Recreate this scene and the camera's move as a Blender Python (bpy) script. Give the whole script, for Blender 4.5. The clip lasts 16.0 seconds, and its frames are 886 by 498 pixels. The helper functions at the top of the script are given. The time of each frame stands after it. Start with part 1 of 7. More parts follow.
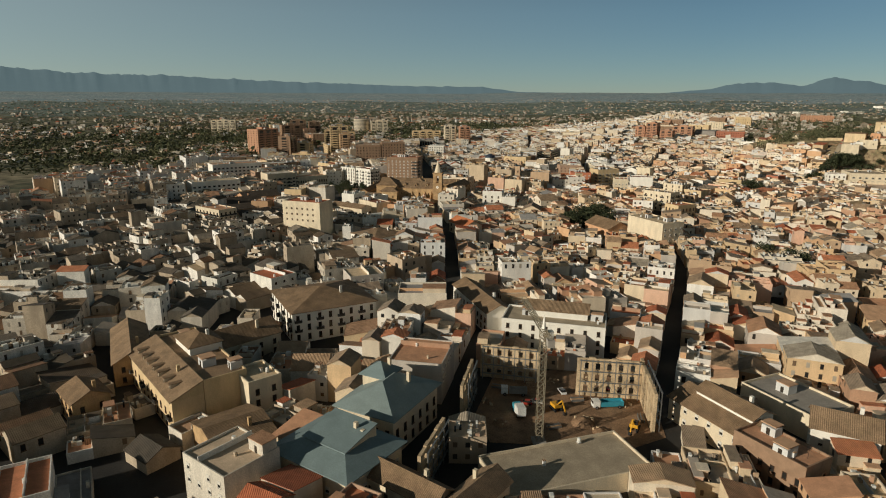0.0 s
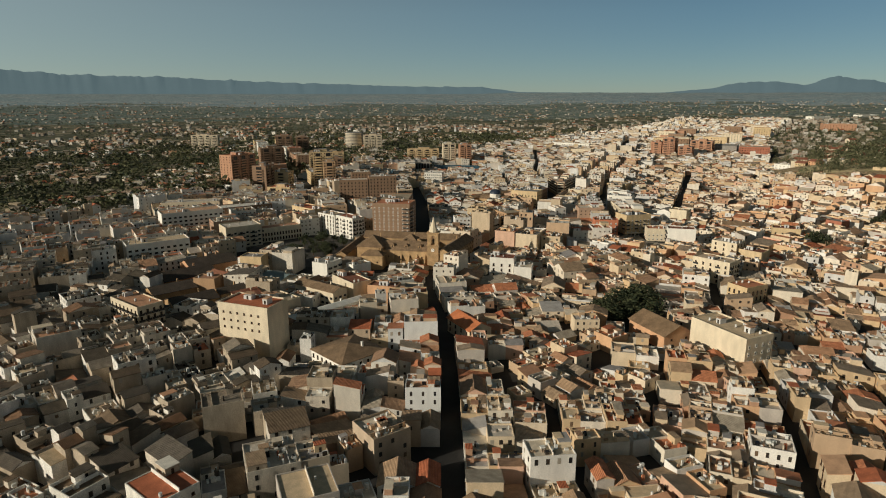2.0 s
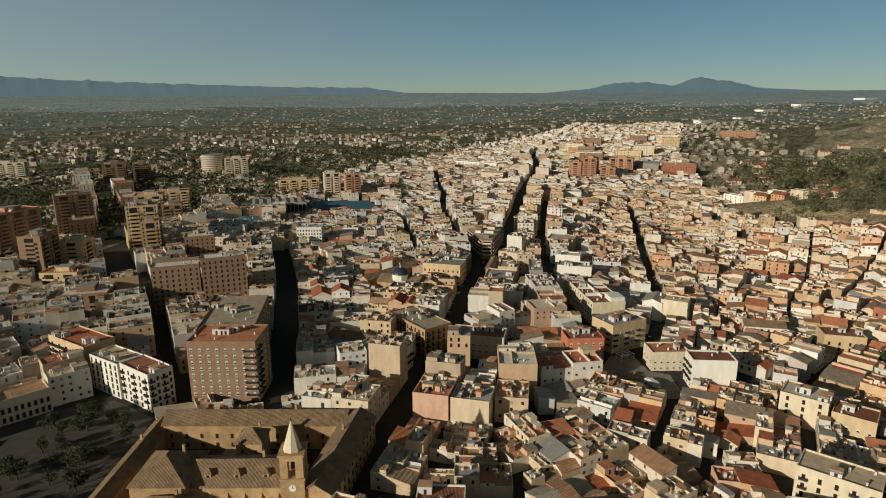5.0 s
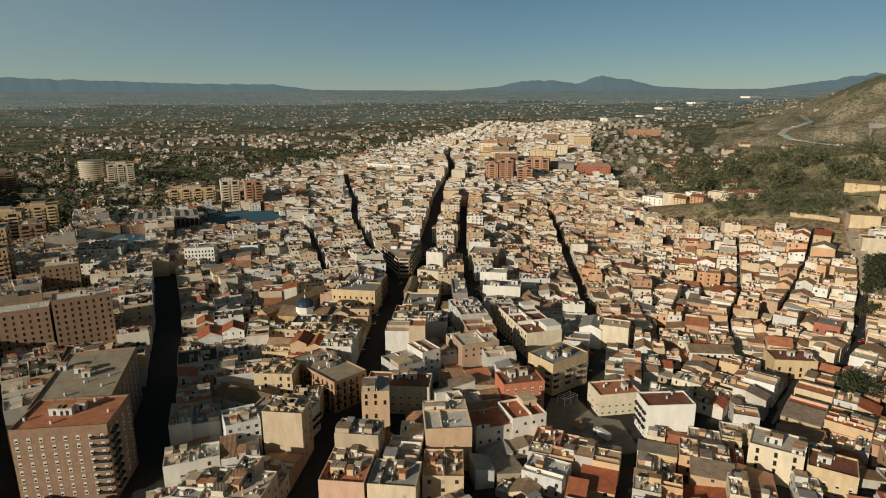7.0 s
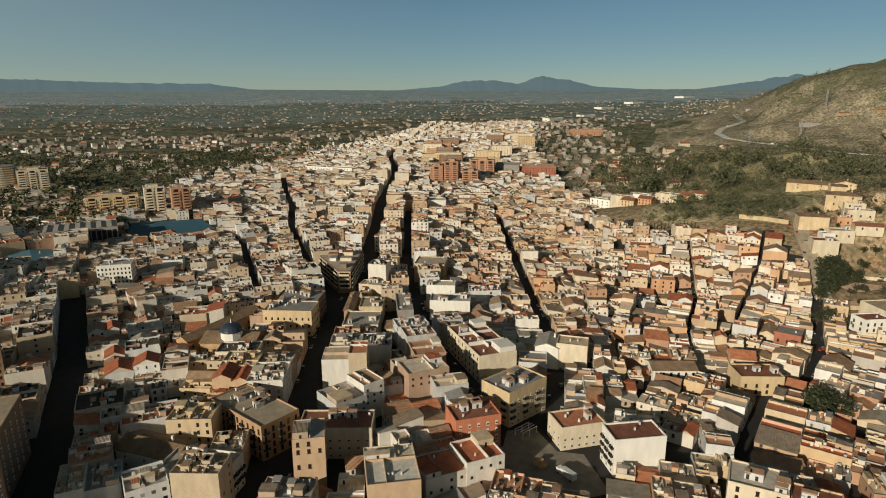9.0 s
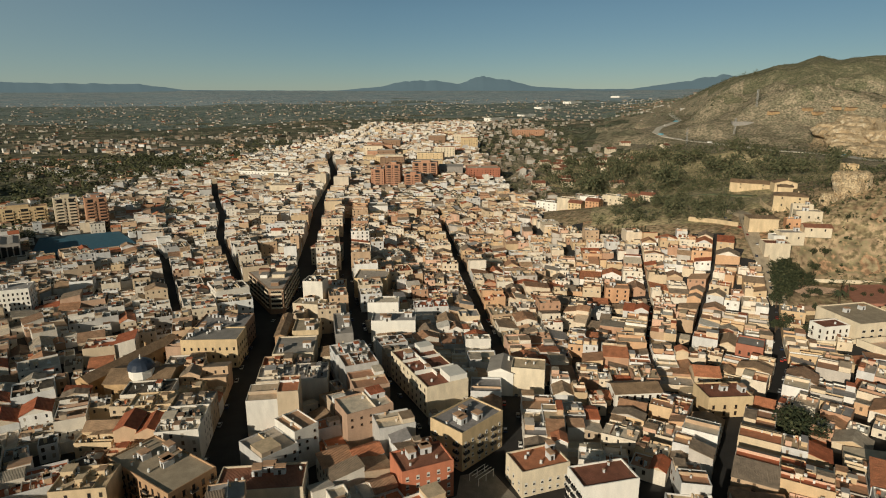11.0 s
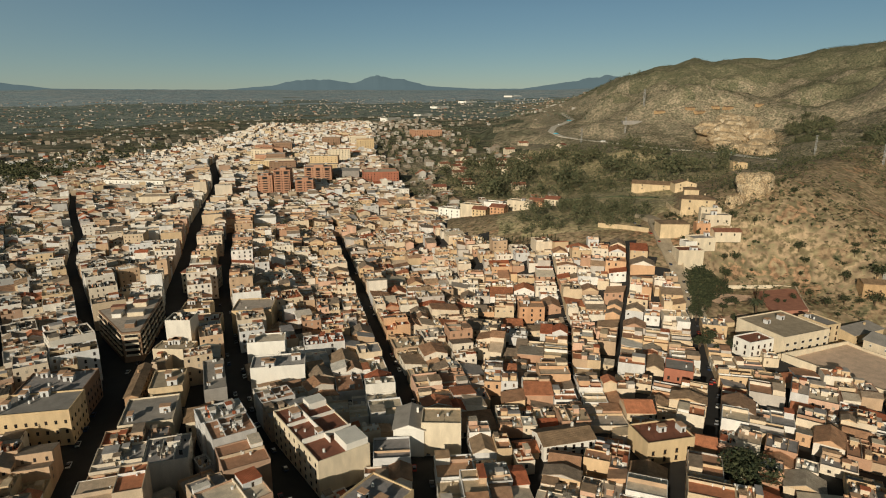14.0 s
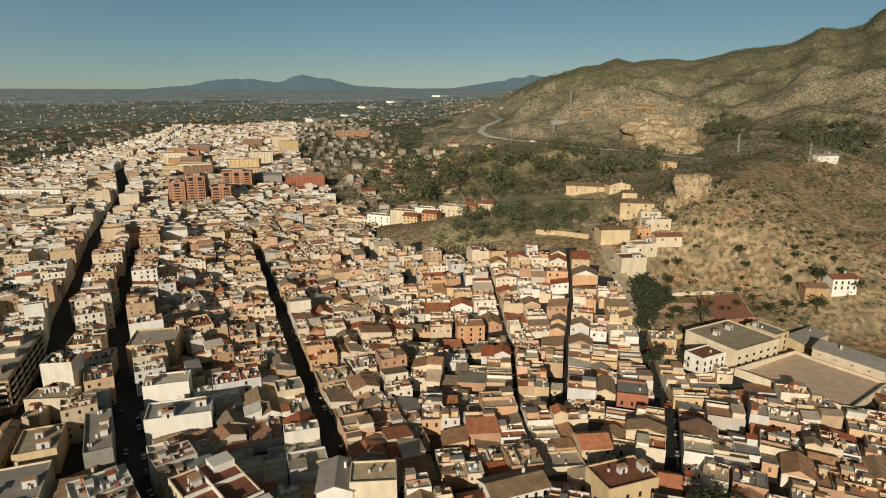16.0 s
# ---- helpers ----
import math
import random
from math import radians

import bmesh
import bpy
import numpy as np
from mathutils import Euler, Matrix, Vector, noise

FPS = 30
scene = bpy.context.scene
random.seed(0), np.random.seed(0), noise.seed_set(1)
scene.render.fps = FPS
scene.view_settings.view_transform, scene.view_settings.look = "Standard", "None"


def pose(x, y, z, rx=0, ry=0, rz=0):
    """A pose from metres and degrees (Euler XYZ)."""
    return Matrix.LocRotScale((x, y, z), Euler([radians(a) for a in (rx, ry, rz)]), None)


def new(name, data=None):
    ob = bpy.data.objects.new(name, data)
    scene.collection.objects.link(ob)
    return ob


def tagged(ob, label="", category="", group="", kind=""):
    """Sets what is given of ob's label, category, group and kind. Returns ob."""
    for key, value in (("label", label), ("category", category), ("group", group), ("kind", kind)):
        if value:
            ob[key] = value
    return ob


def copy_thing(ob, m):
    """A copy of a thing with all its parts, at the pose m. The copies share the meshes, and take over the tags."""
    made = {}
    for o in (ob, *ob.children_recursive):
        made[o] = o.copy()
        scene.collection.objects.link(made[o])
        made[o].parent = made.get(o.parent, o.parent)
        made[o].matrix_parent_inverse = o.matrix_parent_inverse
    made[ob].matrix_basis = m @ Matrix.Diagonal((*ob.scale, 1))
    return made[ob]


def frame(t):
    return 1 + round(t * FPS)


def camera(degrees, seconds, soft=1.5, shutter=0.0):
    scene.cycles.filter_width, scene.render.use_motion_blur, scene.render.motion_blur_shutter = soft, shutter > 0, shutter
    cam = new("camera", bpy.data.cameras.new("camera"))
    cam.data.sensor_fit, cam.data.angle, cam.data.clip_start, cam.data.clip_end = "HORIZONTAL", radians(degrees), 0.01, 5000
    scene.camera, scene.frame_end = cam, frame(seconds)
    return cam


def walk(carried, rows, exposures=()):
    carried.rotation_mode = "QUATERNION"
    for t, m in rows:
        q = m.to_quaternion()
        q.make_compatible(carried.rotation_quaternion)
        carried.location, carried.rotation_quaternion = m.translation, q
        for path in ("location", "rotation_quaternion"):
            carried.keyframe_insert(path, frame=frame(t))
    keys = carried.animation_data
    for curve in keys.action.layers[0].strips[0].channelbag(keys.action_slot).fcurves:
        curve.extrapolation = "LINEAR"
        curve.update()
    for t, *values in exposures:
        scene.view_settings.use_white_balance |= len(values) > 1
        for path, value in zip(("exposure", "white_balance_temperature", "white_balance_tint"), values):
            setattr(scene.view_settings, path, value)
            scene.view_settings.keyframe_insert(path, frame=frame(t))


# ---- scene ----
import colorsys

K = 0.5            # model scale: one plan unit is half a metre

# ---- camera: seconds, x, y, height, heading, tilt down, lean ----
PATH_ROWS = (
    (0.0, 0.08, 0.01, 70.12, 0.22, 13.94, 0.23),
    (0.5, 0.35, 12.40, 71.64, 0.24, 14.00, 0.18),
    (1.0, 0.88, 32.76, 76.26, 0.22, 13.97, 0.20),
    (1.5, 1.12, 59.26, 83.79, 0.24, 14.02, 0.08),
    (2.0, 2.02, 94.25, 92.62, 0.22, 14.04, -0.02),
    (2.5, 3.05, 129.59, 101.18, 0.27, 14.16, 0.02),
    (3.0, 4.28, 167.27, 109.31, 0.20, 14.25, -0.15),
    (3.5, 3.32, 201.03, 110.34, 0.86, 14.24, -0.25),
    (4.0, 4.49, 232.80, 111.06, 3.90, 14.19, -0.26),
    (4.5, 6.99, 257.85, 111.16, 7.06, 14.17, -0.13),
    (5.0, 11.15, 278.86, 110.81, 10.48, 14.10, -0.20),
    (5.2, 13.04, 285.90, 110.54, 11.64, 14.07, -0.24),
    (5.6, 16.19, 298.24, 110.44, 13.73, 14.07, -0.28),
    (6.0, 18.32, 307.62, 110.99, 15.43, 14.12, -0.24),
    (6.5, 20.12, 316.32, 112.13, 17.15, 14.24, -0.15),
    (7.0, 21.70, 323.00, 113.22, 18.57, 14.36, -0.04),
    (7.5, 23.80, 329.11, 113.66, 19.85, 14.42, 0.02),
    (8.0, 26.41, 335.41, 113.56, 21.12, 14.43, 0.05),
    (8.5, 28.95, 341.83, 113.46, 22.44, 14.45, 0.10),
    (9.0, 31.89, 347.93, 113.15, 23.76, 14.37, 0.04),
    (9.5, 34.84, 354.02, 112.95, 25.06, 14.32, -0.01),
    (10.0, 37.88, 360.11, 112.94, 26.34, 14.31, -0.05),
    (10.5, 41.08, 366.20, 113.03, 27.66, 14.33, -0.07),
    (11.0, 44.53, 372.29, 113.15, 29.06, 14.36, -0.06),
    (11.5, 48.32, 378.37, 113.21, 30.58, 14.37, -0.04),
    (12.0, 52.30, 384.45, 113.23, 32.18, 14.38, -0.00),
    (12.5, 56.20, 389.93, 113.13, 33.64, 14.35, -0.00),
    (13.0, 60.28, 396.06, 113.08, 35.27, 14.35, 0.01),
    (13.5, 64.38, 401.83, 113.18, 36.85, 14.36, -0.01),
    (14.0, 68.91, 407.79, 113.22, 38.49, 14.41, 0.05),
    (14.5, 73.34, 413.04, 113.12, 40.04, 14.38, 0.02),
    (15.0, 78.39, 419.18, 112.90, 41.74, 14.39, 0.06),
    (15.5, 83.39, 424.35, 113.13, 43.16, 14.43, 0.05),
    (16.0, 88.73, 430.10, 113.12, 45.01, 14.43, 0.08),
)
cam = camera(71.45, 16.0, soft=1.05)
walk(cam, [(t, Matrix.Translation((x * K, y * K, (z + 3) * K)) @ pose(0, 0, 0, 90 - p, 0, -h) @ pose(0, 0, 0, 0, 0, r))
           for t, x, y, z, h, p, r in PATH_ROWS],
     exposures=[(0.0, -0.07, 5950, 2), (3.0, -0.1, 5950, 2), (5.0, -0.08, 5950, 2), (9.0, -0.03, 6000, 2), (13.0, -0.05, 6100, 3), (16.0, -0.0, 6120, 3)])

# ---- light ----
SUN_AZ, SUN_EL = radians(-119), radians(17)      # clockwise from +Y
world = bpy.data.worlds.new("sky")
scene.world = world
world.use_nodes = True
wn = world.node_tree.nodes
sky = wn.new("ShaderNodeTexSky")
sky.sky_type = "NISHITA"
sky.sun_disc = False
sky.sun_elevation = SUN_EL
sky.sun_rotation = SUN_AZ
sky.altitude = 3000
sky.air_density, sky.dust_density, sky.ozone_density = 1.0, 0.5, 0.9
wn["Background"].inputs[1].default_value = 0.043


def sky_node(kind, **values):
    node = wn.new("ShaderNode" + kind)
    for key, value in values.items():
        node.inputs[int(key[1:])].default_value = value
    return node


def sky_link(a, b):
    world.node_tree.links.new(a, b)


# evening haze: warmer towards the sun, thick over the horizon and thinning to a deep zenith
sdir = Vector((math.sin(SUN_AZ) * math.cos(SUN_EL), math.cos(SUN_AZ) * math.cos(SUN_EL), math.sin(SUN_EL)))
way = wn.new("ShaderNodeTexCoord").outputs["Generated"]
dot = sky_node("VectorMath", _1=(sdir.x, sdir.y, 0))
dot.operation = "DOT_PRODUCT"
sky_link(way, dot.inputs[0])
near_sun = sky_node("MapRange", _1=-0.75, _2=0.25)
sky_link(dot.outputs["Value"], near_sun.inputs[0])
veil = sky_node("Mix", _6=(2.9, 5.6, 6.5, 1), _7=(17.6, 18.6, 15.6, 1))
veil.data_type = "RGBA"
sky_link(near_sun.outputs[0], veil.inputs[0])
haze = sky_node("Mix", _0=0.3)
haze.data_type = "RGBA"
sky_link(sky.outputs[0], haze.inputs[6])
sky_link(veil.outputs[2], haze.inputs[7])
split = wn.new("ShaderNodeSeparateXYZ")
sky_link(way, split.inputs[0])
depth = sky_node("MapRange", _1=0.12, _2=0.6, _3=1.0, _4=0.24)
sky_link(split.outputs[2], depth.inputs[0])
thin = sky_node("Mix", _0=1.0)
thin.data_type, thin.blend_type = "RGBA", "MULTIPLY"
sky_link(haze.outputs[2], thin.inputs[6])
sky_link(depth.outputs[0], thin.inputs[7])
sky_link(thin.outputs[2], wn["Background"].inputs[0])
sun = new("sun", bpy.data.lights.new("sun", "SUN"))
sun.data.energy, sun.data.angle, sun.data.color = 4.3, radians(0.6), (1.0, 0.84, 0.66)
sun.matrix_world = sdir.to_track_quat("Z", "Y").to_matrix().to_4x4()


# ---- materials ----
def lin(r, g, b):
    return tuple((c / 12.92 if c <= 0.04045 else ((c + 0.055) / 1.055) ** 2.4) for c in (r / 255, g / 255, b / 255)) + (1,)


def surface(name, colours, vary="island", rough=0.85, stain=0.25, scale=1.0, bump=0.3, metal=0.0, streak=False,
            tiles=0.0, spec=0.3):
    """A weathered surface: its colour picked at random per piece from colours, with stains and grain."""
    m = bpy.data.materials.new(name)
    m.use_nodes = True
    n, l = m.node_tree.nodes, m.node_tree.links
    b = n["Principled BSDF"]
    b.inputs["Roughness"].default_value, b.inputs["Metallic"].default_value = rough, metal
    b.inputs["Specular IOR Level"].default_value = spec
    co = n.new("ShaderNodeTexCoord").outputs["Object"]
    ramp = n.new("ShaderNodeValToRGB")
    ramp.color_ramp.interpolation = "CONSTANT"
    el = ramp.color_ramp.elements
    el[0].color, el[1].color = colours[0], colours[-1]
    el[1].position = 1 - 1 / len(colours) if len(colours) > 1 else 1
    for i, c in enumerate(colours[1:-1]):
        el.new((i + 1) / len(colours)).color = c
    if vary == "island":
        l.new(n.new("ShaderNodeNewGeometry").outputs["Random Per Island"], ramp.inputs[0])
    else:
        l.new(n.new("ShaderNodeObjectInfo").outputs["Random"], ramp.inputs[0])
    big, small = n.new("ShaderNodeTexNoise"), n.new("ShaderNodeTexNoise")
    big.inputs["Scale"].default_value, small.inputs["Scale"].default_value = 0.35 * scale / K, 4.0 * scale / K
    big.inputs["Detail"].default_value = small.inputs["Detail"].default_value = 4
    if streak:
        mp = n.new("ShaderNodeMapping")
        mp.inputs["Scale"].default_value = (1.1, 1.1, 0.4)
        l.new(co, mp.inputs[0])
        l.new(mp.outputs[0], big.inputs[0])
    else:
        l.new(co, big.inputs[0])
    l.new(co, small.inputs[0])
    add = n.new("ShaderNodeMath")
    add.operation = "MULTIPLY"
    l.new(big.outputs[0], add.inputs[0])
    l.new(small.outputs[0], add.inputs[1])
    mr = n.new("ShaderNodeMapRange")
    mr.inputs[1].default_value, mr.inputs[2].default_value = 0.12, 0.38
    mr.inputs[3].default_value, mr.inputs[4].default_value = 1 - stain, 1 + stain * 0.35
    l.new(add.outputs[0], mr.inputs[0])
    mul = n.new("ShaderNodeMix")
    mul.data_type, mul.blend_type = "RGBA", "MULTIPLY"
    mul.inputs[0].default_value = 1
    l.new(ramp.outputs[0], mul.inputs[6])
    l.new(mr.outputs[0], mul.inputs[7])
    l.new(mul.outputs[2], b.inputs["Base Color"])
    bp = n.new("ShaderNodeBump")
    bp.inputs["Strength"].default_value, bp.inputs["Distance"].default_value = bump, 0.1 * K
    if tiles:
        w = n.new("ShaderNodeTexWave")
        w.inputs["Scale"].default_value, w.inputs["Distortion"].default_value = tiles / K, 1.5
        w.inputs["Detail"].default_value = 2
        l.new(co, w.inputs[0])
        l.new(w.outputs[1], bp.inputs["Height"])
        row = n.new("ShaderNodeMapRange")
        row.inputs[3].default_value, row.inputs[4].default_value = 0.86, 1.06
        l.new(w.outputs[1], row.inputs[0])
        m2 = n.new("ShaderNodeMix")
        m2.data_type, m2.blend_type = "RGBA", "MULTIPLY"
        m2.inputs[0].default_value = 1
        l.new(mul.outputs[2], m2.inputs[6])
        l.new(row.outputs[0], m2.inputs[7])
        l.new(m2.outputs[2], b.inputs["Base Color"])
    else:
        l.new(small.outputs[0], bp.inputs["Height"])
    l.new(bp.outputs[0], b.inputs["Normal"])
    return m


WALLS = [lin(*c) for c in ((214, 204, 188), (220, 212, 198), (206, 190, 166), (198, 178, 150), (230, 226, 219), (214, 200, 178),
                           (184, 164, 140), (208, 184, 148), (222, 214, 200), (208, 206, 202), (200, 170, 138), (218, 208, 192),
                           (178, 148, 124), (222, 215, 203), (222, 220, 215), (190, 186, 180))]
WARM = [lin(*c) for c in ((220, 202, 176), (224, 212, 192), (210, 188, 156), (202, 176, 140), (232, 226, 216), (218, 198, 168),
                          (188, 160, 130), (212, 182, 142), (226, 214, 196), (206, 202, 196), (206, 166, 128), (222, 208, 186),
                          (182, 144, 116), (192, 182, 170), (212, 174, 148))]
ROOFS = [lin(*c) for c in ((208, 184, 156), (198, 150, 116), (188, 174, 158), (216, 198, 170), (196, 130, 94), (172, 166, 160),
                           (212, 188, 154), (200, 160, 126), (206, 194, 178), (188, 112, 78), (154, 148, 144), (220, 204, 180), (224, 216, 202), (184, 140, 110))]
TILES = [lin(*c) for c in ((188, 144, 110), (170, 144, 116), (202, 132, 94), (160, 140, 118), (184, 152, 120), (184, 108, 74), (156, 138, 118), (168, 134, 106), (182, 168, 148))]
M_FARM = surface("farm_plaster", [lin(*c) for c in ((166, 158, 144), (146, 134, 118), (184, 177, 166), (134, 121, 104))], "island", stain=0.2)
M_WALL = surface("plaster", WALLS, "object", streak=True, stain=0.22)
OLD = [lin(*c) for c in ((212, 202, 186), (184, 168, 146), (228, 222, 210), (172, 156, 134), (206, 194, 176), (234, 228, 218), (192, 174, 150))]
AGED = [lin(*c) for c in ((108, 92, 74), (92, 82, 68), (124, 104, 82), (86, 78, 68), (136, 104, 78), (100, 90, 78), (144, 132, 116), (116, 106, 94))]
M_AGED = surface("lichened_tiles", AGED, "object", stain=0.4, tiles=0.85, bump=0.7, scale=1.5)
M_AGEDS = surface("lichened_tiles_far", AGED, "island", stain=0.4, tiles=0.85, bump=0.7, scale=1.5)
M_OLD = surface("aged_plaster", OLD, "object", streak=True, stain=0.35)
M_OLDS = surface("aged_plaster_far", OLD, "island", streak=True, stain=0.35)
M_WALLS = surface("plaster_far", WALLS, "island", streak=True, stain=0.2)
M_WARM = surface("warm_plaster", WARM, "object", streak=True, stain=0.22)
M_WARMS = surface("warm_plaster_far", WARM, "island", streak=True, stain=0.22)
M_ROOF = surface("terrace_paving", ROOFS, "object", stain=0.3, scale=1.5)
M_ROOFS = surface("terrace_paving_far", ROOFS, "island", stain=0.3, scale=1.5)
M_TILE = surface("clay_tiles", TILES, "object", stain=0.4, tiles=0.85, bump=0.7, scale=1.5)
M_TILES = surface("clay_tiles_far", TILES, "island", stain=0.4, tiles=0.85, bump=0.7, scale=1.5)
M_DARK = surface("dark_glass_and_shade", [lin(30, 30, 32), lin(44, 42, 40), lin(58, 52, 46)], "island", rough=0.25, stain=0.1, spec=0.5)
M_SHUT = surface("windows_and_blinds", [lin(34, 33, 34), lin(66, 58, 50), lin(46, 44, 42), lin(112, 92, 72), lin(168, 158, 142), lin(54, 48, 44)], "island", rough=0.4, stain=0.15, spec=0.4)
M_ROAD = surface("asphalt", [lin(54, 52, 50)], stain=0.3, scale=0.6)


def mixed(name, colours, scale, cells=0.0, rough=0.95, bump=0.5, fine=14):
    """Open ground: soils that run into one another, with field edges where cells is set."""
    m = bpy.data.materials.new(name)
    m.use_nodes = True
    n, l = m.node_tree.nodes, m.node_tree.links
    p = n["Principled BSDF"]
    p.inputs["Roughness"].default_value, p.inputs["Specular IOR Level"].default_value = rough, 0.1
    co = n.new("ShaderNodeTexCoord").outputs["Object"]
    big, small = n.new("ShaderNodeTexNoise"), n.new("ShaderNodeTexNoise")
    big.inputs["Scale"].default_value, small.inputs["Scale"].default_value = scale / K, scale * fine / K
    big.inputs["Detail"].default_value = small.inputs["Detail"].default_value = 6
    big.inputs["Roughness"].default_value = 0.65
    l.new(co, big.inputs[0])
    l.new(co, small.inputs[0])
    ramp = n.new("ShaderNodeValToRGB")
    el = ramp.color_ramp.elements
    el[0].position, el[0].color, el[1].position, el[1].color = 0.32, colours[0], 0.68, colours[-1]
    for i, q in enumerate(colours[1:-1]):
        el.new(0.32 + 0.36 * (i + 1) / (len(colours) - 1)).color = q
    if cells:
        v = n.new("ShaderNodeTexVoronoi")
        v.distance = "MANHATTAN"
        v.inputs["Scale"].default_value = cells / K
        l.new(co, v.inputs["Vector"])
        sep = n.new("ShaderNodeSeparateColor")
        l.new(v.outputs["Color"], sep.inputs[0])
        av = n.new("ShaderNodeMix")
        av.inputs[0].default_value = 0.55
        l.new(big.outputs[0], av.inputs[2])
        l.new(sep.outputs[0], av.inputs[3])
        l.new(av.outputs[0], ramp.inputs[0])
    else:
        l.new(big.outputs[0], ramp.inputs[0])
    mr = n.new("ShaderNodeMapRange")
    mr.inputs[1].default_value, mr.inputs[2].default_value, mr.inputs[3].default_value, mr.inputs[4].default_value = 0.34, 0.66, 0.5, 1.4
    l.new(small.outputs[0], mr.inputs[0])
    mul = n.new("ShaderNodeMix")
    mul.data_type, mul.blend_type = "RGBA", "MULTIPLY"
    mul.inputs[0].default_value = 1
    l.new(ramp.outputs[0], mul.inputs[6])
    l.new(mr.outputs[0], mul.inputs[7])
    l.new(mul.outputs[2], p.inputs["Base Color"])
    bp = n.new("ShaderNodeBump")
    bp.inputs["Strength"].default_value, bp.inputs["Distance"].default_value = bump, 1.5 * K
    l.new(small.outputs[0], bp.inputs["Height"])
    l.new(bp.outputs[0], p.inputs["Normal"])
    return m


M_HILL = mixed("dry_hillside", [lin(112, 110, 88), lin(156, 143, 120), lin(128, 123, 99), lin(172, 155, 130), lin(118, 114, 92), lin(150, 138, 113), lin(116, 112, 90)], 0.03, fine=9)
M_RED = mixed("red_soil_slope", [lin(120, 114, 86), lin(160, 134, 105), lin(138, 126, 95), lin(170, 146, 117), lin(124, 116, 88), lin(162, 128, 99), lin(146, 131, 102)], 0.045, fine=8)
M_GARDEN = mixed("dry_garden_terraces", [lin(168, 152, 118), lin(186, 168, 132), lin(150, 142, 104), lin(194, 176, 142), lin(160, 144, 110)], 0.06, fine=6)
M_MAQUIS = mixed("scrubby_ridge", [lin(96, 98, 74), lin(126, 120, 94), lin(104, 104, 80), lin(144, 134, 108), lin(98, 100, 76)], 0.03, fine=9)
M_PLAIN = mixed("valley_fields", [lin(84, 86, 68), lin(128, 120, 98), lin(98, 98, 78), lin(150, 138, 114), lin(90, 90, 72)], 0.006, 0.022)
# valley haze is painted into these two field colours, paler and bluer outwards
M_HAZE_MID = mixed("fields_haze_tint", [lin(104, 116, 108), lin(134, 136, 126), lin(114, 124, 116), lin(150, 148, 138), lin(108, 120, 112)], 0.005, 0.016)
M_HAZE_FAR = mixed("valley_floor_haze_tint", [lin(138, 154, 158), lin(152, 162, 164), lin(144, 158, 160), lin(160, 166, 166)], 0.004, 0.008)
M_ROCK = mixed("pale_rock", [lin(206, 188, 156), lin(182, 158, 124), lin(214, 198, 170)], 0.08, bump=0.9)
M_LEAF = surface("leaves", [lin(56, 62, 40), lin(68, 72, 46), lin(50, 58, 38), lin(80, 82, 54)], "island", stain=0.3, scale=3)
M_BARK = surface("bark", [lin(96, 78, 60)], stain=0.4, scale=4)
M_FAR = surface("rock_haze_glow", [lin(60, 72, 78)], stain=0.12, scale=0.004)
# haze over the range is put in as an even blue-grey emission
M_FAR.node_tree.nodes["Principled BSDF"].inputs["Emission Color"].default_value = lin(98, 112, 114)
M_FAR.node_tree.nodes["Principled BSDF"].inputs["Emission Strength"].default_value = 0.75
M_PINE = surface("pine_leaves", [lin(84, 87, 60), lin(98, 97, 68), lin(70, 75, 52), lin(108, 104, 76)], "island", stain=0.3, scale=3)
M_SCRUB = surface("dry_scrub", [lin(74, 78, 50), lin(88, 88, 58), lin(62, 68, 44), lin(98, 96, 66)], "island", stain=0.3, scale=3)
# leaves of the far trees, greyed and paled with the haze in their colour
M_HAZELEAF = surface("leaves_haze_tint", [lin(106, 112, 90), lin(94, 102, 80), lin(116, 119, 98), lin(86, 94, 72)], "island", stain=0.3, scale=3)


